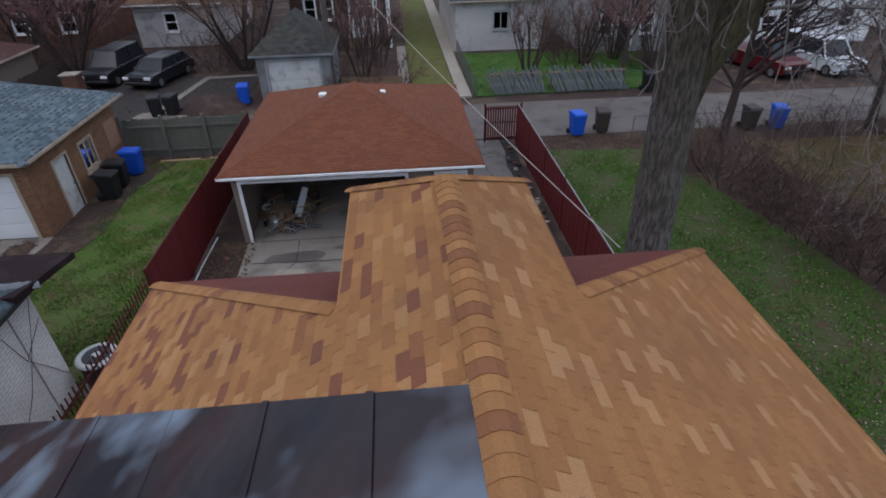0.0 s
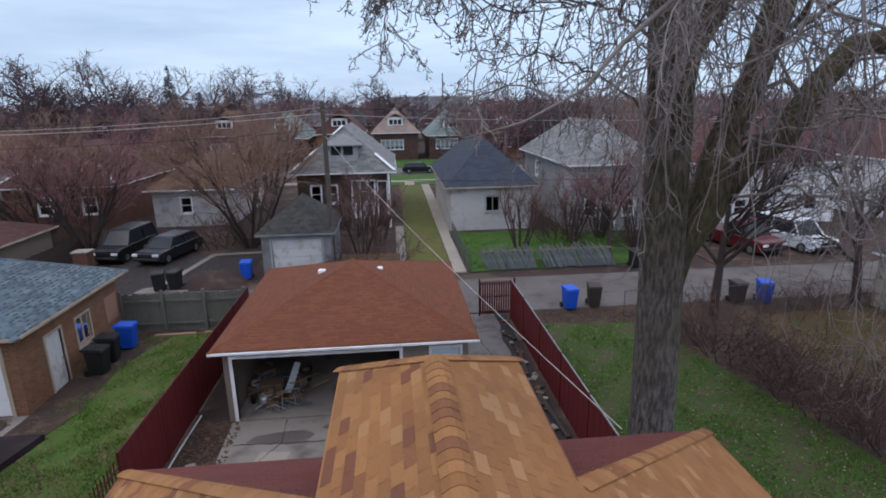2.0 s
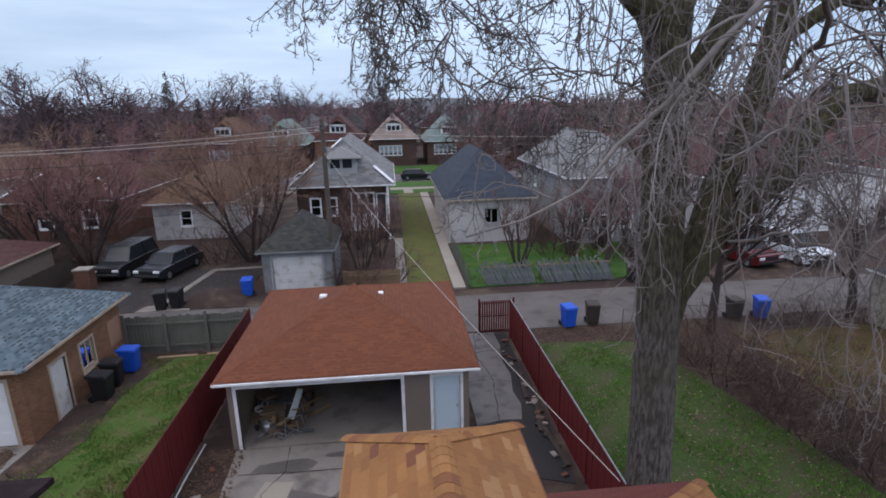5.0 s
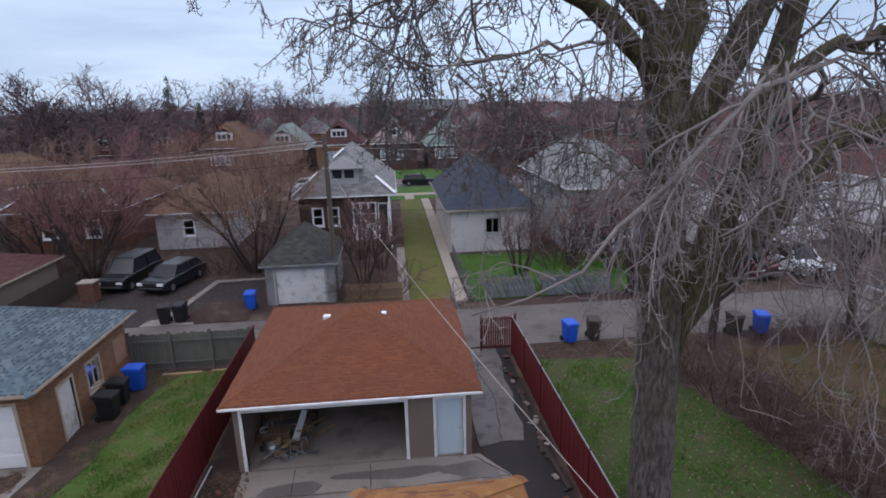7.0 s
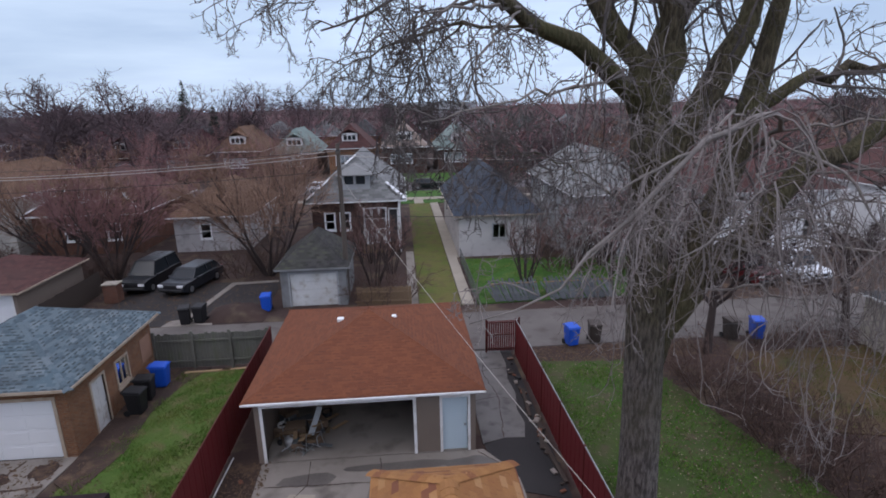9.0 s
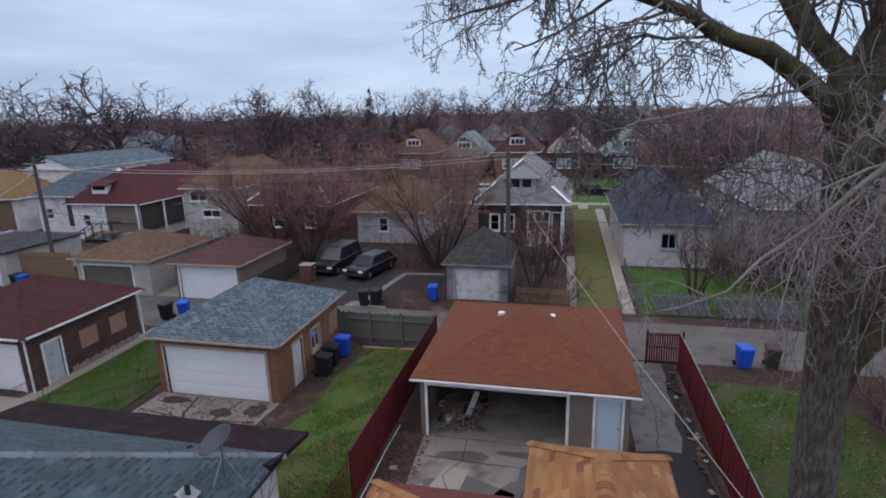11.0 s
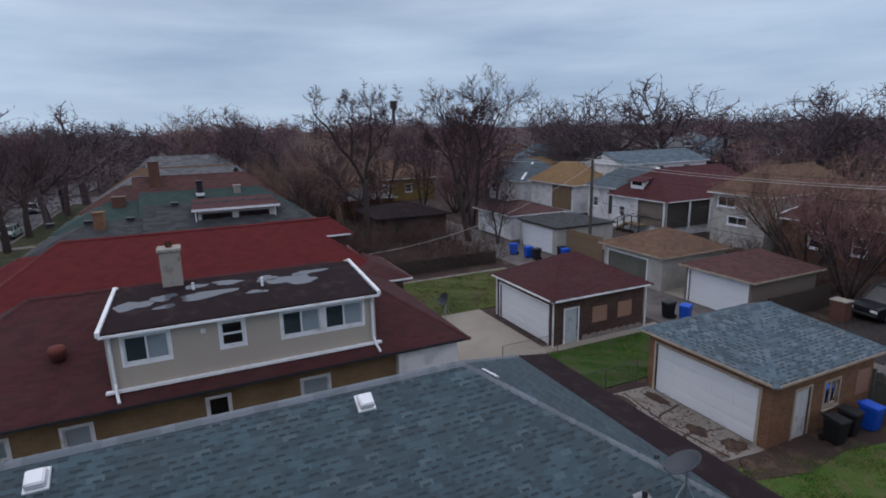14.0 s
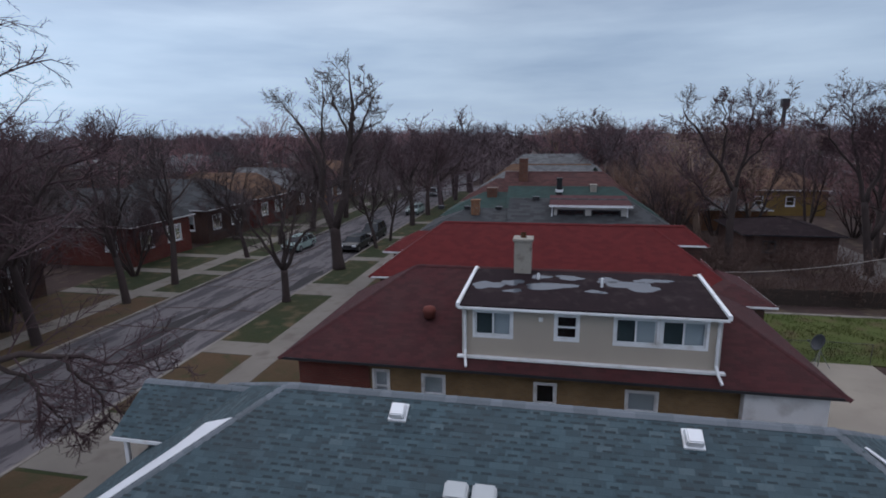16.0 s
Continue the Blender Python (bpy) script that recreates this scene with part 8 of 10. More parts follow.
def wire_fence(x0, y0, x1, y1, h, label, every=2.2):
    L = math.hypot(x1 - x0, y1 - y0)
    t = thing("fence", (x0, y0, 0), label, "fence", rz=math.degrees(math.atan2(y1 - y0, x1 - x0)))
    n = max(1, round(L / every))
    for i in range(n + 1):
        part("post", tube(B(), [(L * i / n, 0, -0.05), (L * i / n, 0, h)], 0.02, 6), WIRE_GREY, t)
    part("top_rail", tube(B(), [(0, 0, h), (L, 0, h)], 0.012, 6), WIRE_GREY, t)
    v, f = [], []
    k = 0
    for s in (-1, 1):
        c = -h
        while c < L + h:
            a0, a1 = (max(c, 0), min(c + h, L)) if s > 0 else (max(c, 0), min(c + h, L))
            if a1 - a0 > 0.02:
                z0, z1 = ((a0 - c), (a1 - c)) if s > 0 else (h - (a0 - c), h - (a1 - c))
                p0, p1 = (a0, z0), (a1, z1)
                for o in ((0, 0.003), (0.003, 0)):
                    v += [(p0[0] - o[0], o[1], p0[1] + 0.02), (p1[0] - o[0], o[1], p1[1] + 0.02), (p1[0] + o[0], -o[1], p1[1] + 0.02), (p0[0] + o[0], -o[1], p0[1] + 0.02)]
                    f.append((k, k + 1, k + 2, k + 3))
                    k += 4
            c += 0.11
    bulk("mesh_wire", v, f, WIRE_GREY, t)
    return t


wire_fence(2.9, 29.5, 2.9, 38.5, 1.1, "low chain-link fence along the bright lawn")
wire_fence(3.0, 29.4, 13.0, 29.5, 1.1, "low chain-link fence behind the wood piles")
wire_fence(-23.0, 12.3, -23.0, 15.6, 1.1, "low chain-link fence beside the narrow lawn")
wire_fence(-18.7, 13.2, -18.7, 16.8, 1.1, "low chain-link fence beside the broken apron")
wire_fence(-31.2, 10.4, -31.2, 15.4, 1.1, "low chain-link fence at the end of the driveway")
wire_fence(8.8, 22.6, 24.0, 22.6, 1.1, "low chain-link fence along the alley")

# ---- the old tree beside the red fence ----
def bough(pts, m=9):
    """A smooth limb through points with radii, with a little waviness."""
    p = np.array([q[:3] for q in pts], float)
    r = np.array([q[3] for q in pts], float)
    s = np.concatenate([[0], np.cumsum(np.linalg.norm(np.diff(p, axis=0), axis=1))])
    u = np.linspace(0, s[-1], m)
    out = np.stack([np.interp(u, s, p[:, k]) for k in range(3)], 1)
    return out, np.interp(u, s, r), s[-1]


def wavy_tube(bm, pts, rad, sides):
    tube(bm, [tuple(p) for p in pts], [float(r) for r in rad], sides)


OLD = (4.3, 11.0)
old = thing("tree", (OLD[0], OLD[1], 0), "huge old bare tree with furrowed grey bark and drooping twigs", "tree")
BOUGHS = [
    [(0.05, 0.1, -0.1, 0.66), (0.02, 0, 0.8, 0.53), (0, 0, 2.4, 0.47), (-0.06, 0, 4.9, 0.44), (-0.14, 0, 7, 0.42), (-0.2, 0, 8.8, 0.41), (-0.3, 0, 10.3, 0.42), (-0.4, 0, 11.3, 0.36)],
    [(-0.35, 0, 10.6, 0.24), (-1.05, -0.2, 11.85, 0.216), (-1.7, -0.4, 12.2, 0.184), (-2.25, -0.7, 12.4, 0.16), (-2.8, -1, 12.65, 0.136), (-3.4, -1.4, 12.95, 0.112), (-4.6, -1.9, 13.35, 0.09), (-6.2, -2.1, 13.85, 0.065), (-7.3, -2.2, 14.0, 0.04), (-8.3, -2.0, 13.9, 0.014)],
    [(-5.2, -2.0, 13.5, 0.06), (-6.4, -3.2, 13.5, 0.045), (-7.0, -3.7, 13.3, 0.012)],
    [(-4.6, -1.9, 13.35, 0.06), (-6.0, -0.8, 13.6, 0.045), (-7.4, -0.2, 13.6, 0.028), (-8.4, 0.2, 13.4, 0.012)],
    [(-0.4, 0, 11, 0.3), (-0.9, 0, 12.2, 0.26), (-1.33, 0.2, 12.9, 0.23), (-2, 0.4, 14.5, 0.16), (-2.7, 0.6, 17, 0.012)],
    [(-0.38, 0, 11, 0.33), (-0.35, -0.1, 12.4, 0.3), (-0.3, -0.2, 14, 0.22), (-0.1, -0.3, 17.5, 0.012)],
    [(-0.3, 0, 10.8, 0.33), (-0.1, 0, 12.1, 0.28), (0.2, 0.1, 12.95, 0.24), (0.7, 0.3, 15, 0.15), (1, 0.4, 18, 0.012)],
    [(-0.2, 0.1, 9.2, 0.36), (0.34, 0.3, 10.5, 0.31), (1.03, 0.3, 11.67, 0.27), (1.5, 0.3, 12.7, 0.22), (2.1, 0.3, 14.5, 0.14), (2.7, 0.3, 17, 0.012)],
    [(-0.05, 0.1, 5, 0.34), (0.42, 0.1, 6.1, 0.36), (0.92, 0.1, 7.2, 0.35), (1.2, 0.2, 8.55, 0.33), (1.65, 0.3, 10, 0.31), (1.95, 0.4, 10.9, 0.29), (2.2, 0.5, 11.8, 0.25), (2.6, 0.6, 13.2, 0.18), (3, 0.8, 16.5, 0.012)],
    [(1, 0.1, 7.3, 0.26), (2.38, 0, 9.05, 0.24), (3.17, 0, 9.76, 0.22), (3.9, 0, 10.1, 0.2), (4.9, 0.1, 10.7, 0.16), (6.4, 0.2, 11.6, 0.1), (8, 0.2, 12, 0.012)],
    [(2.1, 0.45, 11.2, 0.15), (3.4, 0.5, 11.85, 0.12), (4.6, 0.5, 12, 0.09), (6.5, 0.4, 12, 0.012)],
    [(1.9, -0.1, 10.4, 0.087), (1.1, -2, 11, 0.077), (-0.4, -3.7, 11.2, 0.068), (-1.87, -4.9, 11, 0.059), (-2.41, -5, 10.6, 0.053), (-2.75, -5, 10.1, 0.046), (-3.2, -4.95, 9.75, 0.037), (-3.65, -5.05, 9.33, 0.028), (-4.2, -5, 9.05, 0.02), (-4.75, -5, 8.85, 0.012)],
    [(-0.4, -3.7, 11.2, 0.043), (-2.2, -4.9, 10.8, 0.031), (-2.88, -5, 10.5, 0.025), (-3.1, -5, 10.2, 0.012)],
    [(1.4, -1.4, 10.8, 0.0434), (2.2, -3.2, 11.1, 0.035), (3.4, -4.6, 10.8, 0.0259), (4.6, -5.6, 10, 0.012)],
    [(1.2, 0, 8.4, 0.0518), (1.9, -1.8, 8.9, 0.0392), (2.8, -3.2, 8.8, 0.0259), (3.6, -4.2, 8.2, 0.012)],
    [(-0.35, -0.2, 9.8, 0.0434), (-1.4, -1.2, 10.3, 0.035), (-2.6, -2.2, 10.5, 0.0217), (-3.9, -3, 10.2, 0.012)],
    [(2.4, 0, 9, 0.0518), (3, -1.6, 9.5, 0.0392), (4, -2.6, 9.3, 0.0259), (5, -3.2, 8.6, 0.012)],
    [(-0.2, 0.3, 8.6, 0.0518), (-0.9, 1.4, 9.6, 0.0392), (-2, 2.2, 10.2, 0.0259), (-3.4, 2.8, 10.1, 0.012)],
    [(-2.9, -1, 12.65, 0.063), (-4.2, -0.2, 12.9, 0.049), (-5.6, 0.4, 12.6, 0.035), (-7, 0.8, 12, 0.012)],
    [(-3.4, -1.4, 12.95, 0.05), (-4.4, -2.1, 12.9, 0.04), (-5.2, -2.6, 12.6, 0.025), (-6, -3, 12.2, 0.012)],
    [(-4.2, -1.8, 13.2, 0.04), (-5.0, -2.3, 12.6, 0.03), (-5.4, -2.6, 11.6, 0.02), (-5.5, -2.8, 10.7, 0.01)],
    [(-3.4, -1.4, 12.9, 0.04), (-4.2, -2.6, 12.2, 0.03), (-4.7, -3.2, 11.2, 0.02), (-4.8, -3.4, 10.5, 0.01)],
    [(-4.2, -0.2, 12.9, 0.04), (-5.0, 0.6, 12.2, 0.03), (-5.4, 1.0, 11.2, 0.02), (-5.4, 1.2, 10.4, 0.01)],
    [(-1.05, -0.2, 11.85, 0.063), (-2.2, -1.8, 11.7, 0.049), (-3.6, -3, 11.5, 0.035), (-5.2, -3.8, 11.2, 0.012)],
    [(1.2, 0.2, 8.55, 0.063), (2.4, 1.4, 9, 0.049), (4, 2.2, 8.8, 0.035), (5.6, 2.6, 8, 0.012)],
    [(3.2, 0, 9.8, 0.056), (4.4, -1.2, 10, 0.042), (5.6, -2.2, 9.4, 0.028), (6.6, -2.8, 8.4, 0.012)],
    [(1.7, -1.0, 10.6, 0.05), (2.6, -2.0, 9.9, 0.04), (3.1, -2.8, 8.4, 0.026), (3.3, -3.2, 6.6, 0.01)],
    [(2.4, 0, 9.0, 0.05), (3.6, -1.0, 8.8, 0.04), (4.6, -1.8, 7.6, 0.026), (5.0, -2.2, 5.6, 0.01)],
    [(3.9, 0, 10.1, 0.05), (5.2, -0.8, 9.6, 0.04), (6.3, -1.4, 8.2, 0.026), (6.8, -1.6, 6.0, 0.01)],
    [(1.2, 0.2, 8.5, 0.05), (2.0, -1.2, 8.2, 0.04), (2.4, -2.2, 6.9, 0.026), (2.4, -2.7, 5.2, 0.01)],
    [(4.9, 0.1, 10.7, 0.05), (6.4, -1.8, 10.6, 0.04), (7.4, -3.0, 9.4, 0.026), (7.9, -3.6, 7.2, 0.01)],
    [(1.5, -0.9, 10.9, 0.05), (-0.68, -3.13, 11.23, 0.042), (-1.4, -3.89, 10.51, 0.035), (-1.91, -4.37, 10.0, 0.026), (-2.25, -4.73, 9.64, 0.012)],
    [(1.2, -1.6, 10.7, 0.045), (-0.56, -3.93, 10.14, 0.036), (-1.16, -4.32, 9.76, 0.028), (-1.73, -4.59, 9.58, 0.02), (-2.13, -4.74, 9.45, 0.012)],
    [(0.2, -0.5, 10.2, 0.045), (-1.4, -2.79, 10.01, 0.036), (-2.14, -3.51, 9.62, 0.028), (-2.76, -3.94, 9.46, 0.02), (-3.19, -4.16, 9.26, 0.012)],
    [(0.9, 0.1, 7.2, 0.056), (1.8, -0.9, 7.6, 0.042), (2.8, -1.8, 7.4, 0.028), (3.6, -2.4, 6.6, 0.012)],
]
rng = np.random.default_rng(11)
pl, pr, plen = [], [], []
for i, L in enumerate(BOUGHS):
    p, r, ln = bough(L, 14 if i == 0 else 11 if i < 11 else 18)
    if i:
        p[1:-1] += rng.normal(size=(len(p) - 2, 3)) * (0.08 * min(1.0, 2.0 * r.mean() / 0.2) if i < 11 else 0.035)
        r = r * (1.0 if i < 11 else 0.62 if i == 11 else 0.6) * (1 + 0.11 * rng.normal(size=len(r)).clip(-1.5, 1.5))
    bm = B()
    wavy_tube(bm, p, r, 20 if i == 0 else 12 if r[0] > 0.2 else 8)
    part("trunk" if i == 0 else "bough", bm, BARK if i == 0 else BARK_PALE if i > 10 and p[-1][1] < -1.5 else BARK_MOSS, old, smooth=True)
    if i:
        q, r2, ln = bough([(*a, b) for a, b in zip(p, r)], 9)
        pl.append(q)
        pr.append(float(r2[4]))
        plen.append(ln)
P, R = np.array(pl), np.array(pr)
LEN = np.minimum(np.array(plen), 5.5)


def spray(P, R, LEN, n1, n2, n3, droop, material, label, name, reach=0.46, tmin=0.25, slim=1.0):
    """Twigs of the old tree: side branches, long hanging strands, short curled spurs."""
    out = []
    b1, r1, l1 = sprout(rng, P, np.minimum(R, 0.10), LEN, n1, reach, 50, -0.25, 8, tmin, 0.5, 0.16, bend=0.7)
    r1 = np.clip(r1, 0.012, 0.034) * slim
    out.append(rods(b1, r1, r1 * 0.4, 5))
    hang = np.where(b1[:, 0, 0] < -2.5, 0.62, 1.0) * np.clip(l1, 1.2, 2.4)
    b2, r2, l2 = sprout(rng, b1, r1, hang, n2, 0.85, 50, droop, 11, 0.2, 0.6, 0.20, bend=0.6)
    r2 = np.clip(r2, 0.008, 0.014) * slim
    out.append(rods(b2, r2, r2 * 0.5, 4))
    b3, r3, l3 = sprout(rng, b2, r2, np.clip(l2, 0.8, 1.8), n3, 0.34, 42, -0.5, 5, 0.15, 0.7, 0.2, bend=0.9)
    r3 = np.clip(r3, 0.005, 0.0075) * slim
    out.append(rods(b3, r3, r3 * 0.7, 3))
    b4, r4, l4 = sprout(rng, b3, r3, np.maximum(l3, 0.3), 3, 0.36, 50, 0.7, 2, 0.4, 0.8, 0.25)
    out.append(spikes(b4, np.full(len(b4), 0.007 * slim)))
    cv, cf = fuse(out)
    bulk(name, cv, cf, material, old, label)


MAIN = [i for i in range(len(P)) if i < 10 or (P[i, -1, 0] < 0 and P[i, -1, 1] > -4)]
NEAR = [10, 11, 30, 31, 32]
DROOP = [i for i in range(len(P)) if i not in MAIN and P[i, -1, 2] < 8.7 and P[i, -1, 0] > 2]
LOW = [i for i in range(len(P)) if i not in MAIN and i not in DROOP and i not in NEAR]
spray(P[MAIN], R[MAIN], LEN[MAIN], 11, 4, 6, -2.2, BARK_SPRAY, "fine upper twigs, darkened in colour as silhouettes against the sky", "crown", 0.36, 0.2, 1.2)
spray(P[LOW], R[LOW], LEN[LOW], 3, 3, 3, -6.0, BARK_TWIG, "pale hanging twigs", "hanging_spray", 0.36, 0.36, 0.68)
spray(P[NEAR], R[NEAR], LEN[NEAR], 8, 3, 4, -2.2, BARK_TWIG, "curled grey twigs of the low bough", "hanging_spray", 0.28, 0.42, 0.85)
spray(P[DROOP], R[DROOP], LEN[DROOP], 5, 4, 3, -9.0, BARK_TWIG, "long grey strands hanging from the outer boughs", "hanging_spray", 0.36, 0.25, 1.0)

# long wavy strands that arch towards the house and hang with a hook at the end
sg = np.random.default_rng(71)
bases = P[:, 2:9].reshape(-1, 3)
bases = bases[(bases[:, 2] > 7.6) & (bases[:, 2] < 12.6) & (bases[:, 0] > -2.6) & (bases[:, 0] < 6.5) & (bases[:, 1] > -4.5)]
bases = bases[sg.integers(len(bases), size=180)]
N, u = len(bases), np.linspace(0, 1, 17)
head = radians(-90) + sg.normal(size=N) * 0.9
arch, fall = sg.uniform(0.3, 1.3, N), np.minimum(sg.uniform(1.2, 3.6, N), bases[:, 2] - 4.6)
out_u = np.minimum(u / 0.35, 1.0) ** 0.7
drop_u = np.clip((u - 0.12) / 0.88, 0, 1) ** 1.25
hook = np.clip((u - 0.86) / 0.14, 0, 1) ** 2
strand = np.repeat(bases[:, None, :], 17, axis=1)
for k, trig in ((0, np.cos), (1, np.sin)):
    sway = sg.uniform(0.05, 0.16, (N, 1)) * np.sin(math.tau * (sg.uniform(0.8, 2.4, (N, 1)) * u[None, :]) + sg.uniform(0, math.tau, (N, 1))) * u[None, :] ** 0.5
    strand[:, :, k] += trig(head)[:, None] * (arch[:, None] * out_u[None, :] + 0.30 * hook[None, :]) + sway
strand[:, :, 2] += 0.25 * arch[:, None] * np.sin(np.minimum(u / 0.3, 1.0) * math.pi)[None, :] - fall[:, None] * drop_u[None, :] + 0.42 * hook[None, :]
thick = sg.uniform(0.009, 0.014, N)
t1 = sprout(sg, strand, thick, fall, 4, 0.24, 45, -0.8, 6, 0.25, 0.7, 0.2, bend=0.9)[0]
cv, cf = fuse([rods(strand, thick, thick * 0.55, 4), rods(t1, np.full(len(t1), 0.007), np.full(len(t1), 0.004), 3)])
bulk("hanging_spray", cv, cf, BARK_TWIG, old, "long grey strands hanging with hooked ends")


def limb_tree(name, seed, loc, limbs, label, bark_mat, twig, counts=(8, 6, 5, 4), up=0.15, group="", reach=0.5, thin=0.012):
    """A bare tree from its main limbs, each a line of (x, y, z, radius) above the foot, with three orders of twigs."""
    g = np.random.default_rng(seed)
    t = thing(name, loc, label, "tree", group)
    pl, pr, plen = [], [], []
    for i, L in enumerate(limbs):
        p, r, ln = bough(L, 10)
        if i:
            p[1:-1] += g.normal(size=(8, 3)) * 0.10
        part("trunk" if i == 0 else "limb", tube(B(), [tuple(q) for q in p], [float(v) for v in r], 10), bark_mat, t, smooth=True)
        if i or len(limbs) == 1:
            pl.append(bough([(*a, b) for a, b in zip(p, r)], 8)[0])
            pr.append(float(r[5]))
            plen.append(ln)
    p, rad, L = np.array(pl), np.array(pr), np.array(plen)
    out = []
    for k, c in enumerate(counts):
        last = k == len(counts) - 1
        p, rad, L = sprout(g, p, rad, L, c, (reach, 0.52, 0.5, 0.5)[k], (48, 44, 45, 46)[k], (up, up * 0.6, up * 0.3, 0.0)[k], (6, 4, 3, 2)[k], (0.22, 0.2, 0.15, 0.15)[k], 0.5, 0.14)
        rad = np.maximum(rad, (0.03, 0.018, thin, thin * 0.8)[k])
        out.append(spikes(p, rad) if last and p.shape[1] == 2 else rods(p, rad, rad * 0.45, 4 if k == 0 else 3))
    cv, cf = fuse(out)
    bulk("crown", cv, cf, twig, t)
    return t


# ---- trees in the yards ----
YARD = [("dense", -10.8, 37.5, 10.5, TWIG_TAN), ("dense", -21.5, 38.0, 9.5, TWIG_RED), ("dense", -25.5, 40.0, 10.0, TWIG_TAN), ("dense", -15.0, 62.0, 10.0, TWIG_RED), ("dense", -27.0, 62.0, 11.0, TWIG_RED), ("dense", 9.5, 61.0, 11.0, TWIG_RED), ("dense", 17.0, 62.0, 12.0, TWIG_RED), ("dense", 25.0, 60.0, 12.0, TWIG_TAN), ("dense", 33.0, 62.0, 12.0, TWIG_RED), ("dense", 19.5, 44.0, 10.0, TWIG_RED), ("dense", 42.0, 60.0, 12.0, TWIG_RED), ("dense", -64.0, 12.5, 9.0, TWIG_TAN), ("dense", -70.0, 11.0, 9.5, TWIG_TAN), ("dense", -67.0, 17.5, 9.5, TWIG_RED), ("dense", -80.0, 10.5, 10.0, TWIG_TAN), ("dense", -68.0, 32.0, 9.0, TWIG_RED), ("dense", -66.5, 32.5, 8.0, TWIG_RED), ("dense", -75.0, 21.0, 9.0, TWIG_RED)]
proto = {}
for i, (kind, x, y, hgt, tw) in enumerate(YARD):
    far = y > 55 or x < -55
    key = (tw.name, i % 2 and not far, far)
    if key not in proto:
        proto[key] = (make_tree("tree", 20 + i, 9.0, 0.10, "dense", 3 if far else 4, BARK_DARK, tw, "bushy bare tree with many stems and fine brown twigs", (x, y, 0), group="yard trees", rz=i * 50), 9.0)
        k = hgt / 9.0
        proto[key][0].scale = (k, k, k)
    else:
        t, h0 = proto[key]
        c = copy_thing(t, pose(x, y, 0, 0, 0, i * 67.0))
        c.scale = (hgt / h0,) * 3
make_tree("tree", 41, 5.6, 0.06, "vase", 3, BARK_DARK, TWIG_BROWN, "small many-stemmed bare tree on the bright lawn", (6.5, 32.6, 0))
make_tree("tree", 42, 8.0, 0.17, "street", 4, BARK_DARK, TWIG_RED, "bare tree beside the wood piles", (11.8, 32.0, 0))
make_tree("tree", 43, 8.5, 0.16, "street", 3, BARK_DARK, TWIG_DARK, "dark bare tree behind the bramble hedge", (12.6, 22.0, 0))
make_tree("tree", 44, 8.5, 0.2, "street", 4, BARK_DARK, TWIG_DARK, "crooked dark bare tree beside the alley", (19.8, 22.6, 0))
make_tree("tree", 45, 10.0, 0.2, "street", 4, BARK_DARK, TWIG_RED, "bare tree before the long white house", (24.5, 36.5, 0))

for x, y, h, rz in ((-3.2, 33.5, 5.2, 40), (-2.2, 36.6, 4.6, 110), (-3.6, 39.4, 5.4, 200), (10.6, 35.2, 5.6, 20), (14.2, 33.4, 6.2, 75), (12.9, 36.2, 6.0, 250), (17.6, 35.6, 7.0, 160)):
    make_tree("tree", int(rz) + 300, h, 0.05, "vase", 3, BARK_DARK, TWIG_BROWN, "slim many-stemmed bare tree behind the alley", (x, y, 0), group="slim yard trees", rz=rz)

# ---- tall trees west of the garages, and along the street ----
limb_tree("tree", 50, (-51.0, 14.4, 0), [
    [(0, 0, -0.1, 0.36), (0, -0.2, 3.8, 0.28), (0, -0.1, 7, 0.24)],
    [(0, -0.1, 6.6, 0.18), (0, -2.1, 9.9, 0.14), (0.2, -3.7, 12.4, 0.08), (0, -4.6, 13.4, 0.02)],
    [(0, -1.2, 8.3, 0.12), (0.4, -1.4, 11.6, 0.08), (0.2, -1.8, 14.4, 0.02)],
    [(0, 0, 7, 0.16), (-0.2, 0.5, 9.4, 0.12), (-0.2, 0.8, 13.8, 0.02)],
    [(0, 0.2, 8.5, 0.1), (0.3, 2.2, 11.5, 0.06), (0.3, 3.2, 13.5, 0.02)],
    [(0, -0.2, 4.2, 0.12), (0.3, -2.5, 6.5, 0.07), (0.3, -4.4, 8.2, 0.02)],
], "tall bare tree with arching dark limbs beside the garages", BARK_DARK, TWIG_MAROON, (11, 8, 6, 2), 0.2, "western trees", 0.37, 0.022)
limb_tree("tree", 52, (-50.3, 24.8, 0), [
    [(0, 0, -0.1, 0.34), (0, -0.6, 3, 0.27), (0, -1.2, 6, 0.22)],
    [(0, -1.1, 5.5, 0.18), (0, -1.8, 8, 0.15), (0, -2.6, 11.2, 0.09), (0, -3, 14.0, 0.02)],
    [(0, -1, 6, 0.17), (0, -0.2, 9.6, 0.13), (0.2, 1, 14.2, 0.02)],
    [(0, -0.4, 3, 0.2), (0.2, 1, 7, 0.16), (0, 2.4, 10.4, 0.1), (0, 4.2, 14.2, 0.02)],
    [(0, -1.7, 8, 0.1), (0, -4, 10.8, 0.06), (0, -5.2, 12.6, 0.02)],
    [(0.1, 1.6, 9, 0.1), (0.5, 0.6, 12, 0.06), (0.4, 0.4, 14.8, 0.02)],
], "tall bare tree with upswept reddish twigs beside the alley", BARK_DARK, TWIG_MAROON, (12, 9, 6, 2), 0.32, "western trees", 0.37, 0.022)
tall = make_tree("tree", 51, 15.5, 0.24, "tall", 4, BARK_DARK, TWIG_MAROON, "tall bare tree with upswept brown twigs", (-57.5, 29.0, 0), group="distant western trees")
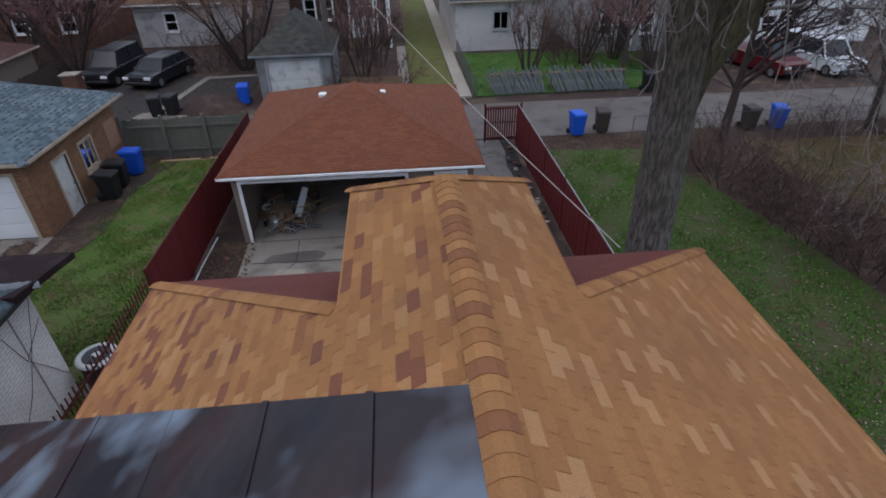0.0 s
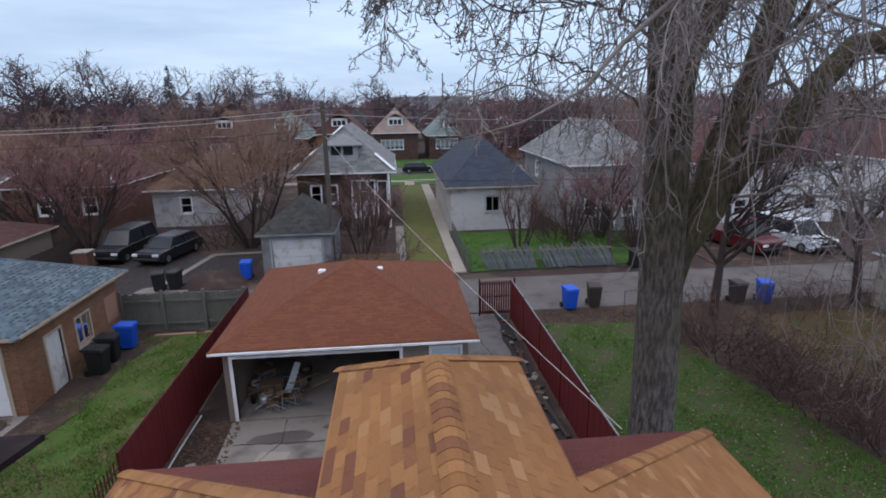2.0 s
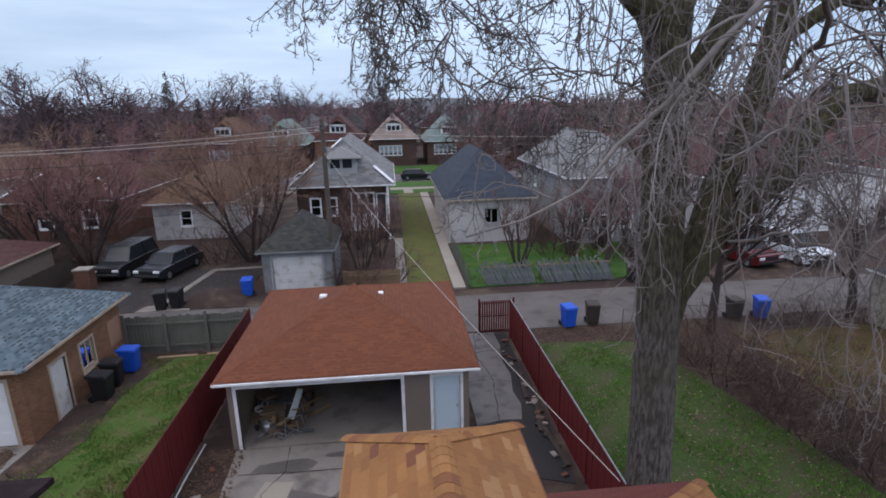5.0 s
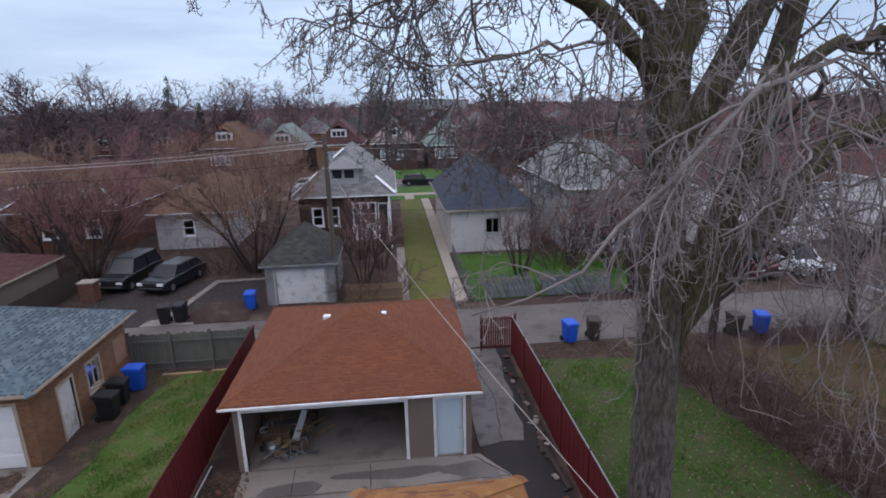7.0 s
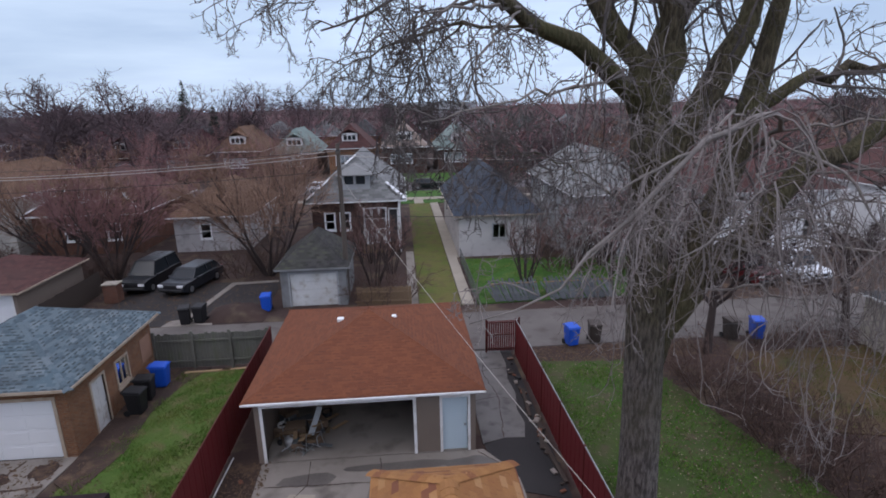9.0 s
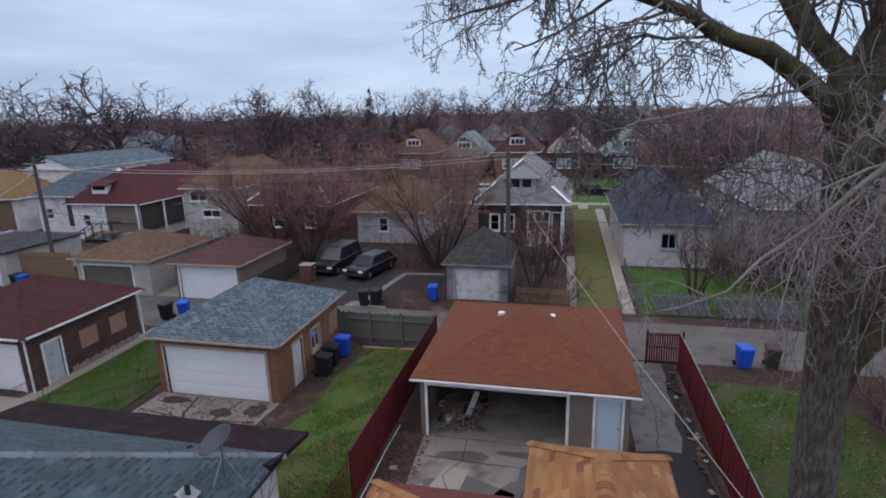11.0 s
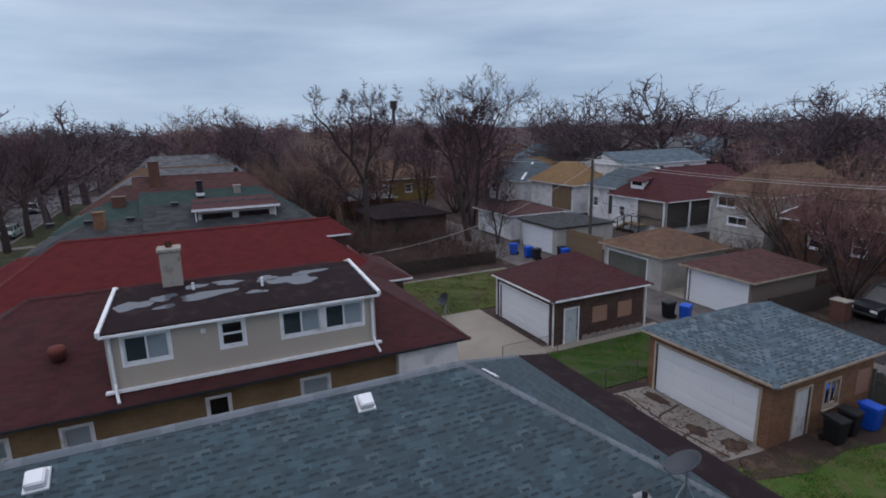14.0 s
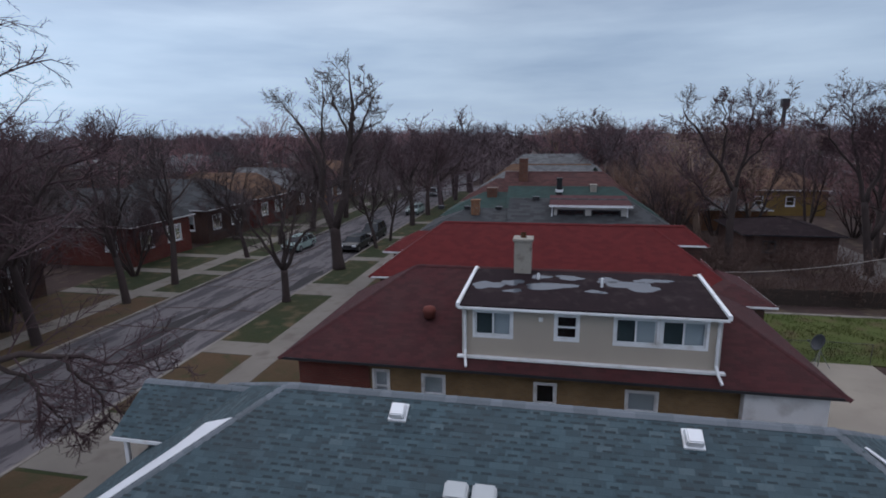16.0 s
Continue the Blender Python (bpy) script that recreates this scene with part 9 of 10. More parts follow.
for x, y, s, rz in ((-66.0, 21.0, 0.72, 290), (-80.0, 12.5, 0.72, 95), (-62.0, 10.5, 0.5, 150), (-47.5, 26.6, 0.42, 300), (-72.0, 28.9, 0.7, 20)):
    c = copy_thing(tall, pose(x, y, 0, 0, 0, rz))
    c.scale = (s, s, s)
limb_tree("tree", 61, (-45.6, -18.8, 0.1), [
    [(0, 0, -0.1, 0.62), (0, -0.1, 1.2, 0.47), (0, -0.2, 3.7, 0.43)],
    [(0, -0.3, 3.4, 0.33), (0.2, -1.2, 6.3, 0.28), (0.1, -0.7, 8.3, 0.23), (0.3, -1.9, 11.2, 0.15), (0.3, -3.4, 13.2, 0.07), (0.2, -4.3, 14.3, 0.02)],
    [(0.2, -0.8, 8.3, 0.15), (0, -0.9, 12, 0.1), (0, -0.6, 16, 0.02)],
    [(0, -0.1, 3.6, 0.35), (-0.2, 0.9, 7, 0.3), (-0.3, 1.6, 12.4, 0.2), (-0.3, 1.6, 16.8, 0.03)],
    [(-0.2, 1.5, 10, 0.14), (-0.4, 3, 13.5, 0.08), (-0.4, 3.8, 15.2, 0.02)],
    [(-0.3, 1.5, 11, 0.12), (0.3, 0.4, 14, 0.07), (0.2, 0, 16.5, 0.02)],
    [(-0.3, 1.6, 12.5, 0.1), (-0.8, 2.4, 14.8, 0.06), (-0.9, 2.8, 16.6, 0.02)],
], "tall bare street tree forked low into two dark leaders", BARK_DARK, TWIG_DARK, (10, 8, 6, 2), 0.1, "street trees", 0.27, 0.016)
limb_tree("tree", 62, (-36.0, -18.9, 0.1), [
    [(0, 0, -0.1, 0.36), (0, 0, 0.5, 0.27), (0, 0, 2.3, 0.24)],
    [(0, 0, 2.2, 0.15), (0, -1.2, 4.2, 0.1), (0, -2.4, 5.6, 0.06), (0, -3, 7.6, 0.02)],
    [(0, 0, 2.3, 0.16), (-0.2, 0.9, 4, 0.12), (0, 2.2, 5.4, 0.08), (0, 2.9, 7.2, 0.02)],
    [(0, 0, 2.3, 0.14), (0.2, 0.3, 5, 0.09), (0, 0.4, 8, 0.02)],
    [(0, -0.1, 2.4, 0.12), (0.8, -0.5, 4.5, 0.08), (1.6, -1, 6.8, 0.02)],
    [(0, 0, 2.4, 0.12), (-0.9, 0.2, 4.6, 0.08), (-1.6, 0.5, 6.9, 0.02)],
], "stout low-forked bare street tree in the parkway", BARK_DARK, TWIG_DARK, (8, 6, 5), 0.25, "street trees", 0.45, 0.010)
limb_tree("tree", 64, (-14.2, -18.6, 0.1), [
    [(0, 0, -0.1, 0.45), (0, 0, 2, 0.36), (0, 0, 4.5, 0.33)],
    [(0, 0, 4.2, 0.14), (-1, 1.6, 4.9, 0.1), (-2, 3.2, 4.4, 0.06), (-2.8, 4.6, 3.8, 0.02)],
    [(-0.6, 1, 4.6, 0.08), (-1, 2, 3.6, 0.05), (-1.2, 2.8, 2, 0.015)],
    [(-1.6, 2.6, 4.6, 0.06), (-1.8, 3.4, 3.2, 0.04), (-2, 4, 2, 0.012)],
    [(0, 0, 4.4, 0.26), (-0.5, 0.8, 8, 0.2), (-0.9, 1.6, 12, 0.1), (-1, 2.2, 14.5, 0.02)],
    [(0, 0, 4.4, 0.26), (0.6, -0.8, 8, 0.2), (1, -1.5, 14, 0.02)],
    [(-0.3, 0.5, 6.5, 0.12), (-1.4, 2, 9, 0.08), (-2, 3.4, 11, 0.02)],
], "bare street tree with low drooping limbs over the parkway", BARK_DARK, TWIG_MAROON, (11, 8, 5, 3), -0.05, "street trees", 0.42, 0.011)
s2 = make_tree("tree", 62, 9.5, 0.20, "street", 4, BARK_DARK, TWIG_DARK, "young bare street tree in the parkway", (-54.5, -18.3, 0.1), group="young street trees")
s3 = make_tree("tree", 63, 17.0, 0.42, "street", 4, BARK_DARK, TWIG_MAROON, "distant bare street tree with a forked trunk", (-69.0, -18.2, 0.1), group="distant street trees")
s3.scale = (0.72, 0.72, 0.72)
for src, x, y, s, rz in ((s2, -58.5, -18.0, 0.85, 140), (s2, -38.8, -30.0, 1.36, 280), (s2, -33.7, -30.0, 1.35, 330), (s2, -48.5, -29.4, 1.15, 20), (s2, -26.0, -29.2, 1.4, 100), (s2, -55.0, -29.4, 1.1, 170),
                         (s3, -78.0, -18.2, 0.75, 170), (s3, -88.0, -18.2, 0.8, 250), (s3, -100.0, -18.2, 0.8, 300), (s3, -63.0, -29.2, 0.75, 80), (s3, -74.0, -29.2, 0.75, 120),
                         (s3, -87.0, -29.2, 0.8, 210), (s3, -99.0, -29.2, 0.8, 310), (s2, -20.0, -29.2, 1.45, 155)):
    c = copy_thing(src, pose(x, y, 0.1, 0, 0, rz))
    c.scale = (s, s, s)

dk = make_tree("tree", 66, 10.0, 0.10, "dense", 3, BARK_DARK, TWIG_MAROON, "dark bushy bare tree across the street", (-31.0, -36.0, 0.1), group="trees across the street")
dk4 = make_tree("tree", 67, 10.0, 0.10, "dense", 3, BARK_DARK, TWIG_MAROON, "dark maroon-twigged bushy tree before a brick bungalow", (-27.5, -33.2, 0.1), group="front yard trees across the street")
for x, y, s, rz in ((-40.5, -35.2, 0.85, 10), (-56.5, -35.6, 0.7, 100), (-22.0, -33.0, 1.05, 60), (-18.0, -32.0, 1.0, 220), (-24.5, -35.8, 1.1, 290)):
    c = copy_thing(dk4, pose(x, y, 0.1, 0, 0, rz))
    c.scale = (s, s, s)
for x, y, s, rz in ((-24.5, -36.0, 1.1, 140), (-44.5, -38.0, 0.7, 210), (-18.0, -40.0, 1.2, 300), (-54.0, -53.5, 0.95, 30), (-67.0, -53.0, 1.0, 190), (-79.0, -53.5, 1.0, 250), (-28.0, -54.0, 1.1, 15), (-38.0, -54.0, 1.1, 75), (-46.0, -55.0, 1.15, 120), (-90.0, -54.0, 1.1, 10)):
    c = copy_thing(dk, pose(x, y, 0, 0, 0, rz))
    c.scale = (s, s, s)


# ---- far woods ----
def far_tree(seed, limbs=8, spread=42, trunk=0.42):
    """A leafless tree ten metres high, for the middle distance."""
    g = np.random.default_rng(seed)
    p, rad, L = stems(g, 1, 10 * trunk, 0.2, 0.06, 3, 0.05)
    parts = [rods(p, rad, rad * 0.5, 4)]
    for k, (c, ratio, spr, up, m, tmin, rr2, lo) in enumerate(((limbs, 0.95, spread, 0.2, 4, 0.35, 0.5, 0.03), (9, 0.55, 46, 0.08, 2, 0.15, 0.5, 0.018), (4, 0.65, 48, 0.0, 2, 0.12, 0.6, 0.018))):
        p, rad, L = sprout(g, p, rad, L, c, ratio, spr, up, m, tmin, rr2)
        rad = np.maximum(rad, lo)
        parts.append(spikes(p, rad) if k == 2 else rods(p, rad, rad * 0.5, 3))
    v, f = fuse(parts)
    return v * (10 / v[:, 2].max()), f


def horizon_tree(seed):
    g = np.random.default_rng(seed)
    p, rad, L = stems(g, 1, 4.5, 0.22, 0.05, 2, 0.05)
    parts = [rods(p, rad, rad * 0.5, 3)]
    for k, (c, ratio, spread, lo) in enumerate(((7, 0.95, 46, 0.09), (7, 0.5, 46, 0.055), (4, 0.6, 46, 0.05))):
        p, rad, L = sprout(g, p, rad, L, c, ratio, spread, 0.1, 2, 0.3, 0.5)
        rad = np.maximum(rad, lo)
        parts.append(spikes(p, rad))
    v, f = fuse(parts)
    return v * (10 / v[:, 2].max()), f


def oak(seed):
    """A broad leafless oak, ten metres high, with a fine rounded crown."""
    g = np.random.default_rng(seed)
    p, rad, L = stems(g, 1, 4.0, 0.24, 0.05, 4, 0.05)
    parts = [rods(p, rad, rad * 0.6, 5)]
    for k, (c, ratio, spread, up, m, tmin, lo) in enumerate(((10, 1.15, 62, 0.25, 5, 0.4, 0.06), (9, 0.46, 52, 0.1, 3, 0.2, 0.03), (7, 0.5, 50, 0.05, 2, 0.15, 0.022), (2, 0.7, 50, 0.0, 2, 0.15, 0.02))):
        p, rad, L = sprout(g, p, rad, L, c, ratio, spread, up, m, tmin, 0.5, 0.14)
        rad = np.maximum(rad, lo)
        parts.append(spikes(p, rad) if m == 2 else rods(p, rad, rad * 0.5, 3))
    v, f = fuse(parts)
    return v * (10 / v[:, 2].max()), f


OAKS = [oak(61), oak(62), oak(63)]
FAR = [far_tree(1), far_tree(2, 7, 48, 0.38), far_tree(3, 9, 36, 0.45), far_tree(4, 8, 50, 0.35), far_tree(5, 8, 34, 0.5)]
HORIZON = [horizon_tree(s) for s in (31, 32, 33, 34)]
wr = np.random.default_rng(8)
OPEN = [(-3, 4, 28, 96), (-400, 300, 72, 84), (-124, -110, -400, 400), (-400, 300, -33, -14.5), (-400, 300, 22, 30)]
bands = {"red": ([], []), "dark": ([], []), "tan": ([], [])}
count = {k: 0 for k in bands}


def plant(src, x, y, h, key, wide=1.0):
    v, f = src
    th = wr.uniform(0, math.tau)
    c0, s0, s = math.cos(th), math.sin(th), h / 10
    bands[key][0].append(np.stack([(v[:, 0] * c0 - v[:, 1] * s0) * s * wide + x, (v[:, 0] * s0 + v[:, 1] * c0) * s * wide + y, v[:, 2] * s], 1))
    bands[key][1].append(f + count[key])
    count[key] += len(v)


def clear(x, y, m=1.0):
    return not any(q[0] < x < q[1] and q[2] < y < q[3] for q in OPEN) and not any(q[0] - m < x < q[1] + m and q[2] - m < y < q[3] + m for q in FOOT)


def grove(n, x0, x1, y0, y1, h0, h1, keys=("red", "dark", "tan", "red"), wide=1.0, edge=0.0):
    """n trees over a stretch of the plan, clear of houses and roads."""
    done = tries = 0
    while done < n and tries < n * 40:
        tries += 1
        x, y = wr.uniform(x0, x1), wr.uniform(y0, y1)
        if not clear(x, y) or math.hypot(x, y) < edge:
            continue
        plant(FAR[wr.integers(5)], x, y, wr.uniform(h0, h1) * (1.25 if wr.random() < 0.15 else 1.0), keys[wr.integers(len(keys))], wide)
        done += 1


grove(9, -108, -6, 60, 71, 7, 9, ("red", "tan", "red"))
grove(22, 6, 66, 55, 71, 9.5, 12.5, ("red", "tan", "dark"))
grove(9, -108, -68, 31, 44, 9, 12, ("red", "dark", "red"))
grove(7, -108, -78, 44, 57, 10, 13, ("red", "dark", "red"))
grove(26, -108, -63, 9.5, 22, 8, 12, ("red", "dark", "tan"))
grove(10, -108, -78, 31, 44, 9, 12, ("red", "dark"))
grove(14, -130, 40, 85, 93, 6.5, 9, ("red", "tan", "dark"))
grove(48, -140, 70, 108, 136, 9.5, 12.5, ("red", "dark", "dark"))
grove(44, -150, 90, 150, 200, 11, 14, ("red", "dark"))
grove(56, -108, -20, -92, -51, 10, 13, ("dark", "dark", "red"))
grove(66, -190, -20, -160, -95, 13, 16.5, ("dark", "dark", "red"), 1.15)
grove(64, -210, -124, -90, 90, 13.5, 17, ("dark", "red", "tan"))
grove(10, 30, 80, 30, 56, 9, 12, ("red", "tan"))
# broad dark oaks that stand above the rest
for i, (x, y, h) in enumerate(((-77.9, 63.3, 16.8), (-80.7, 72.2, 17.3), (-67.6, 70.5, 19.2), (-69.3, 85.7, 18.4), (-51.5, 86.0, 17.0), (-50.1, 91.0, 17.2), (-41.2, 86.5, 18.0), (-40.8, 92.0, 16.8), (-24.9, 147.0, 18.3), (-91.0, 63.2, 17.9), (-84.0, 66.5, 17.0),
                            (-109.3, -16.7, 17.0), (-84.0, -17.5, 11.5), (-96.0, -17.3, 12.0), (-70.0, -29.7, 11.0), (-82.0, -30.0, 11.5), (-94.0, -29.8, 12.0), (-106.0, -29.6, 13.0), (-129.0, -17.0, 14.0), (-128.0, -30.0, 14.0), (-142.0, -18.0, 14.5), (-141.0, -30.0, 14.5), (-156.0, -17.0, 15.0), (-154.0, -30.0, 15.0), (-169.0, -25.0, 15.5), (-178.0, -20.0, 16.0), (-182.0, -28.0, 16.0), (-141.6, 5.5, 18.0), (-131.2, 11.4, 16.9), (-151.3, 14.0, 18.5), (-28.1, 109.0, 15.9), (-31.5, 111.0, 17.5), (0.5, 121.0, 15.9), (-60.0, 92.0, 14.5), (-98.0, 70.5, 16.5))):
    plant(OAKS[i % 3], x, y, h, "dark", 1.15)
for i in range(320):
    d, a = 190 + 520 * wr.random() ** 1.3, wr.uniform(radians(48), radians(262))
    x, y = d * math.cos(a), d * math.sin(a)
    if -30 < y < -15 or -124 < x < -110:
        continue
    plant(HORIZON[i % 4], x, y, wr.uniform(9.5, 13) * (1.0 + d / 2000) * (1.2 if wr.random() < 0.08 else 1.0), ("red", "dark", "red")[i % 3], 1.5)
for i in range(110):
    d, a = wr.uniform(140, 300), wr.uniform(radians(150), radians(214))
    x, y = d * math.cos(a), d * math.sin(a)
    if -33 < y < -14 or not clear(x, y):
        continue
    plant(HORIZON[i % 4], x, y, wr.uniform(11.5, 15.5), ("dark", "red")[i % 2], 1.5)
for key, mt in (("red", FAR_RED), ("dark", FAR_DARK), ("tan", FAR_TAN)):
    bulk("far_woods", np.concatenate(bands[key][0]), np.concatenate(bands[key][1]), mt, None, "distant bare winter trees in brown and red tones", "stuff", "trees")

# ---- brush ----
bush = make_tree("shrub", 71, 2.2, 0.022, "bush", 2, BRAMBLE, BRAMBLE, "tangled bare bramble shrub", (11.3, 15.0, 0), "shrub", "bramble hedge")
br = np.random.default_rng(5)
for x0, y0, x1, y1, n, s0 in ((11.0, 20.5, 12.4, 11.0, 12, 0.9), (14.0, 22.3, 24.0, 21.8, 6, 0.7), (11.5, 10.0, 14.5, 5.0, 5, 1.0), (-19.5, 37.5, -32.0, 38.5, 9, 1.2), (-13.5, 37.5, -9.0, 39.0, 4, 1.2), (-4.0, 30.2, -1.6, 31.5, 3, 0.9), (13.0, 34.0, 15.0, 37.0, 3, 0.9), (-42.3, 11.0, -42.0, 22.3, 12, 1.1), (-46.0, 11.5, -52.0, 15.5, 8, 1.3), (-46.0, 21.8, -53.0, 18.0, 6, 1.2), (-66.0, 14.0, -50.0, 12.0, 6, 1.2), (9.5, 35.0, 10.5, 38.5, 3, 1.2)):
    for i in range(n):
        t = (i + br.random()) / n
        c = copy_thing(bush, pose(x0 + (x1 - x0) * t + br.normal() * 0.35, y0 + (y1 - y0) * t + br.normal() * 0.35, 0, 0, 0, br.random() * 360))
        k = s0 * br.uniform(0.75, 1.25)
        c.scale = (k, k, k)


def conifer(x, y, hgt, seed):
    t = thing("conifer", (x, y, 0), "dark narrow conifer among bare trees", "tree")
    part("trunk", tube(B(), [(0, 0, -0.05), (0, 0, hgt)], [0.22, 0.03], 8), BARK_DARK, t)
    g = np.random.default_rng(seed)
    n = 380
    z = 0.12 + 0.88 * g.random(n)
    a = g.random(n) * math.tau
    L = (1 - z) * hgt * 0.24 + 0.25
    e = np.stack([np.cos(a), np.sin(a), -0.25 + 0.1 * g.normal(size=n)], 1)
    p = np.zeros((n, 3, 3))
    p[:, 0, 2] = z * hgt
    for j in (1, 2):
        p[:, j] = p[:, j - 1] + e * (L / 2)[:, None]
    b, r, l = sprout(g, p, np.full(n, 0.05), L, 4, 0.35, 50, -0.1, 2, 0.2, 0.9)
    v, f = fuse([rods(p, np.full(n, 0.05), np.full(n, 0.02), 3), rods(b, np.full(len(b), 0.06), np.full(len(b), 0.02), 3)])
    bulk("crown", v, f, CONIFER, t)


conifer(-43.0, 113.0, 17.0, 1)
conifer(-36.0, 108.0, 12.0, 2)
conifer(-78.0, 5.0, 7.0, 3)
conifer(-64.0, 112.0, 11.0, 4)

# ---- grass blades and fallen leaves on the nearest lawns ----
def inside(poly, x, y):
    r = np.zeros(len(x), bool)
    for (x0, y0), (x1, y1) in zip(poly, poly[1:] + poly[:1]):
        c = ((y0 > y) != (y1 > y)) & (x < (x1 - x0) * (y - y0) / (y1 - y0 + 1e-12) + x0)
        r ^= c
    return r


def tufts(name, poly, n, h, material, label, seed, z=0.05):
    g = np.random.default_rng(seed)
    xs, ys = np.array([p[0] for p in poly]), np.array([p[1] for p in poly])
    x, y = g.uniform(xs.min(), xs.max(), n), g.uniform(ys.min(), ys.max(), n)
    k = inside(poly, x, y)
    x, y = x[k] + g.normal(size=k.sum()) * 0.18, y[k] + g.normal(size=k.sum()) * 0.18
    q = np.sin(x * 1.9 + np.sin(y * 1.3) * 1.4) + np.sin(y * 2.3 + np.sin(x * 1.7) * 1.6) + 0.8 * np.sin(x * 4.1 - y * 3.3 + seed)
    keep = q + g.normal(size=len(x)) * 0.7 > -1.1
    x, y, q = x[keep], y[keep], q[keep]
    m = len(x)
    a, hh, w = g.random(m) * math.tau, h * g.uniform(0.4, 1.3, m) * (0.75 + 0.22 * np.clip(q + 1, 0, 3)), g.uniform(0.010, 0.024, m)
    lean = g.normal(size=(m, 2)) * h * 0.5
    dx, dy = np.cos(a) * w, np.sin(a) * w
    zz = np.full(m, z - 0.01)
    v = np.stack([np.stack([x - dx, y - dy, zz], 1), np.stack([x + dx, y + dy, zz], 1), np.stack([x + lean[:, 0] + dx * 0.2, y + lean[:, 1] + dy * 0.2, zz + hh], 1), np.stack([x + lean[:, 0] - dx * 0.2, y + lean[:, 1] - dy * 0.2, zz + hh], 1)], 1).reshape(-1, 3)
    f = np.arange(m * 4).reshape(-1, 4)
    bulk(name, v, f, material, None, label, "stuff", "grass")


LEFT_LAWN = [(-12.0, 11.2), (-7.7, 8.7), (-7.7, 22.8), (-11.4, 22.8), (-11.4, 18.0), (-12.1, 16.0)]
RIGHT_LAWN = [(4.4, 5.2), (12.0, 3.2), (10.8, 13.5), (9.0, 21.3), (4.7, 21.8)]
tufts("grass", LEFT_LAWN, 52000, 0.06, BLADES, "uneven green grass blades of the back lawn", 1)
tufts("grass", RIGHT_LAWN, 58000, 0.07, BLADES_DARK, "short green grass blades round the old tree", 2)
# dark blades on this lawn: its shade is put into their colour
tufts("grass", rect(-23.1, -19.0, 12.5, 22.4), 26000, 0.06, BLADES_DARK, "green grass blades between the garages", 3)
tufts("grass", rect(3.2, 12.8, 30.0, 38.8), 20000, 0.07, BLADES, "bright grass blades behind the white house", 4)
tufts("grass", rect(13.6, 23.5, 15.5, 21.6), 14000, 0.06, GRASS_PALE, "dry grass blades behind the bramble hedge", 6)

tufts("grass", rect(-38.7, -31.2, 10.7, 22.0), 13000, 0.09, GRASS_WEST, "green grass blades on the western back lawn", 7)


def litter(poly, n, seed, label, mat, z=0.06, size=0.05):
    g = np.random.default_rng(seed)
    xs, ys = np.array([p[0] for p in poly]), np.array([p[1] for p in poly])
    x, y = g.uniform(xs.min(), xs.max(), n), g.uniform(ys.min(), ys.max(), n)
    k = inside(poly, x, y)
    x, y = x[k], y[k]
    m = len(x)
    a, s = g.random(m) * math.tau, size * g.uniform(0.5, 1.2, m)
    u, w = np.stack([np.cos(a), np.sin(a), g.normal(size=m) * 0.3], 1) * s[:, None], np.stack([-np.sin(a), np.cos(a), g.normal(size=m) * 0.3], 1) * (s * 0.6)[:, None]
    c = np.stack([x, y, np.full(m, z + 0.02)], 1)
    v = np.stack([c - u, c + w, c + u, c - w], 1).reshape(-1, 3)
    bulk("fallen_leaves", v, np.arange(m * 4).reshape(-1, 4), mat, None, label, "stuff", "leaves")


LEAF = surf("dry_leaf", (0.34, 0.29, 0.22), (0.20, 0.15, 0.10), 2.0, 9, 0.8, 0.0)
LEAF_BROWN = surf("brown_leaf", (0.12, 0.075, 0.045), (0.075, 0.046, 0.03), 2.0, 9, 0.8, 0.0)
litter(RIGHT_LAWN, 2600, 21, "pale fallen leaves on the lawn", LEAF, 0.08, 0.03)
litter([(7.4, 4.0), (11.8, 3.4), (10.8, 13.5), (9.0, 21.3), (7.0, 21.3)], 2600, 28, "brown fallen leaves drifting onto the lawn", LEAF_BROWN, 0.06, 0.05)
litter([(8.5, 5.0), (16, 4.0), (14.0, 23.0), (8.2, 23.0)], 9000, 22, "brown fallen leaves under the bramble hedge", LEAF_BROWN, 0.02)
litter([(-7.3, 8.6), (-5.8, 8.6), (-5.9, 16.0), (-7.3, 16.0)], 1500, 23, "brown fallen leaves along the fence", LEAF_BROWN, 0.03)
litter([(4.0, 21.8), (13.0, 21.8), (13.0, 23.5), (4.0, 23.5)], 2500, 24, "brown fallen leaves along the alley", LEAF_BROWN, 0.02)
litter([(-22, 29.0), (-9.5, 29.0), (-9.5, 44.0), (-22, 44.0)], 4000, 25, "brown fallen leaves in the yard", LEAF_BROWN, 0.03, 0.07)
litter([(-18.3, 14.5), (-13.1, 13.8), (-12.8, 16.9), (-18.1, 16.9)], 900, 26, "brown leaves and dirt on the broken apron", LEAF_BROWN, 0.03, 0.06)
litter([(-12.6, 10.9), (-7.7, 10.9), (-9.5, 13.5), (-12.4, 17.0)], 1200, 27, "brown leaves at the lawn's edge", LEAF_BROWN, 0.06, 0.05)

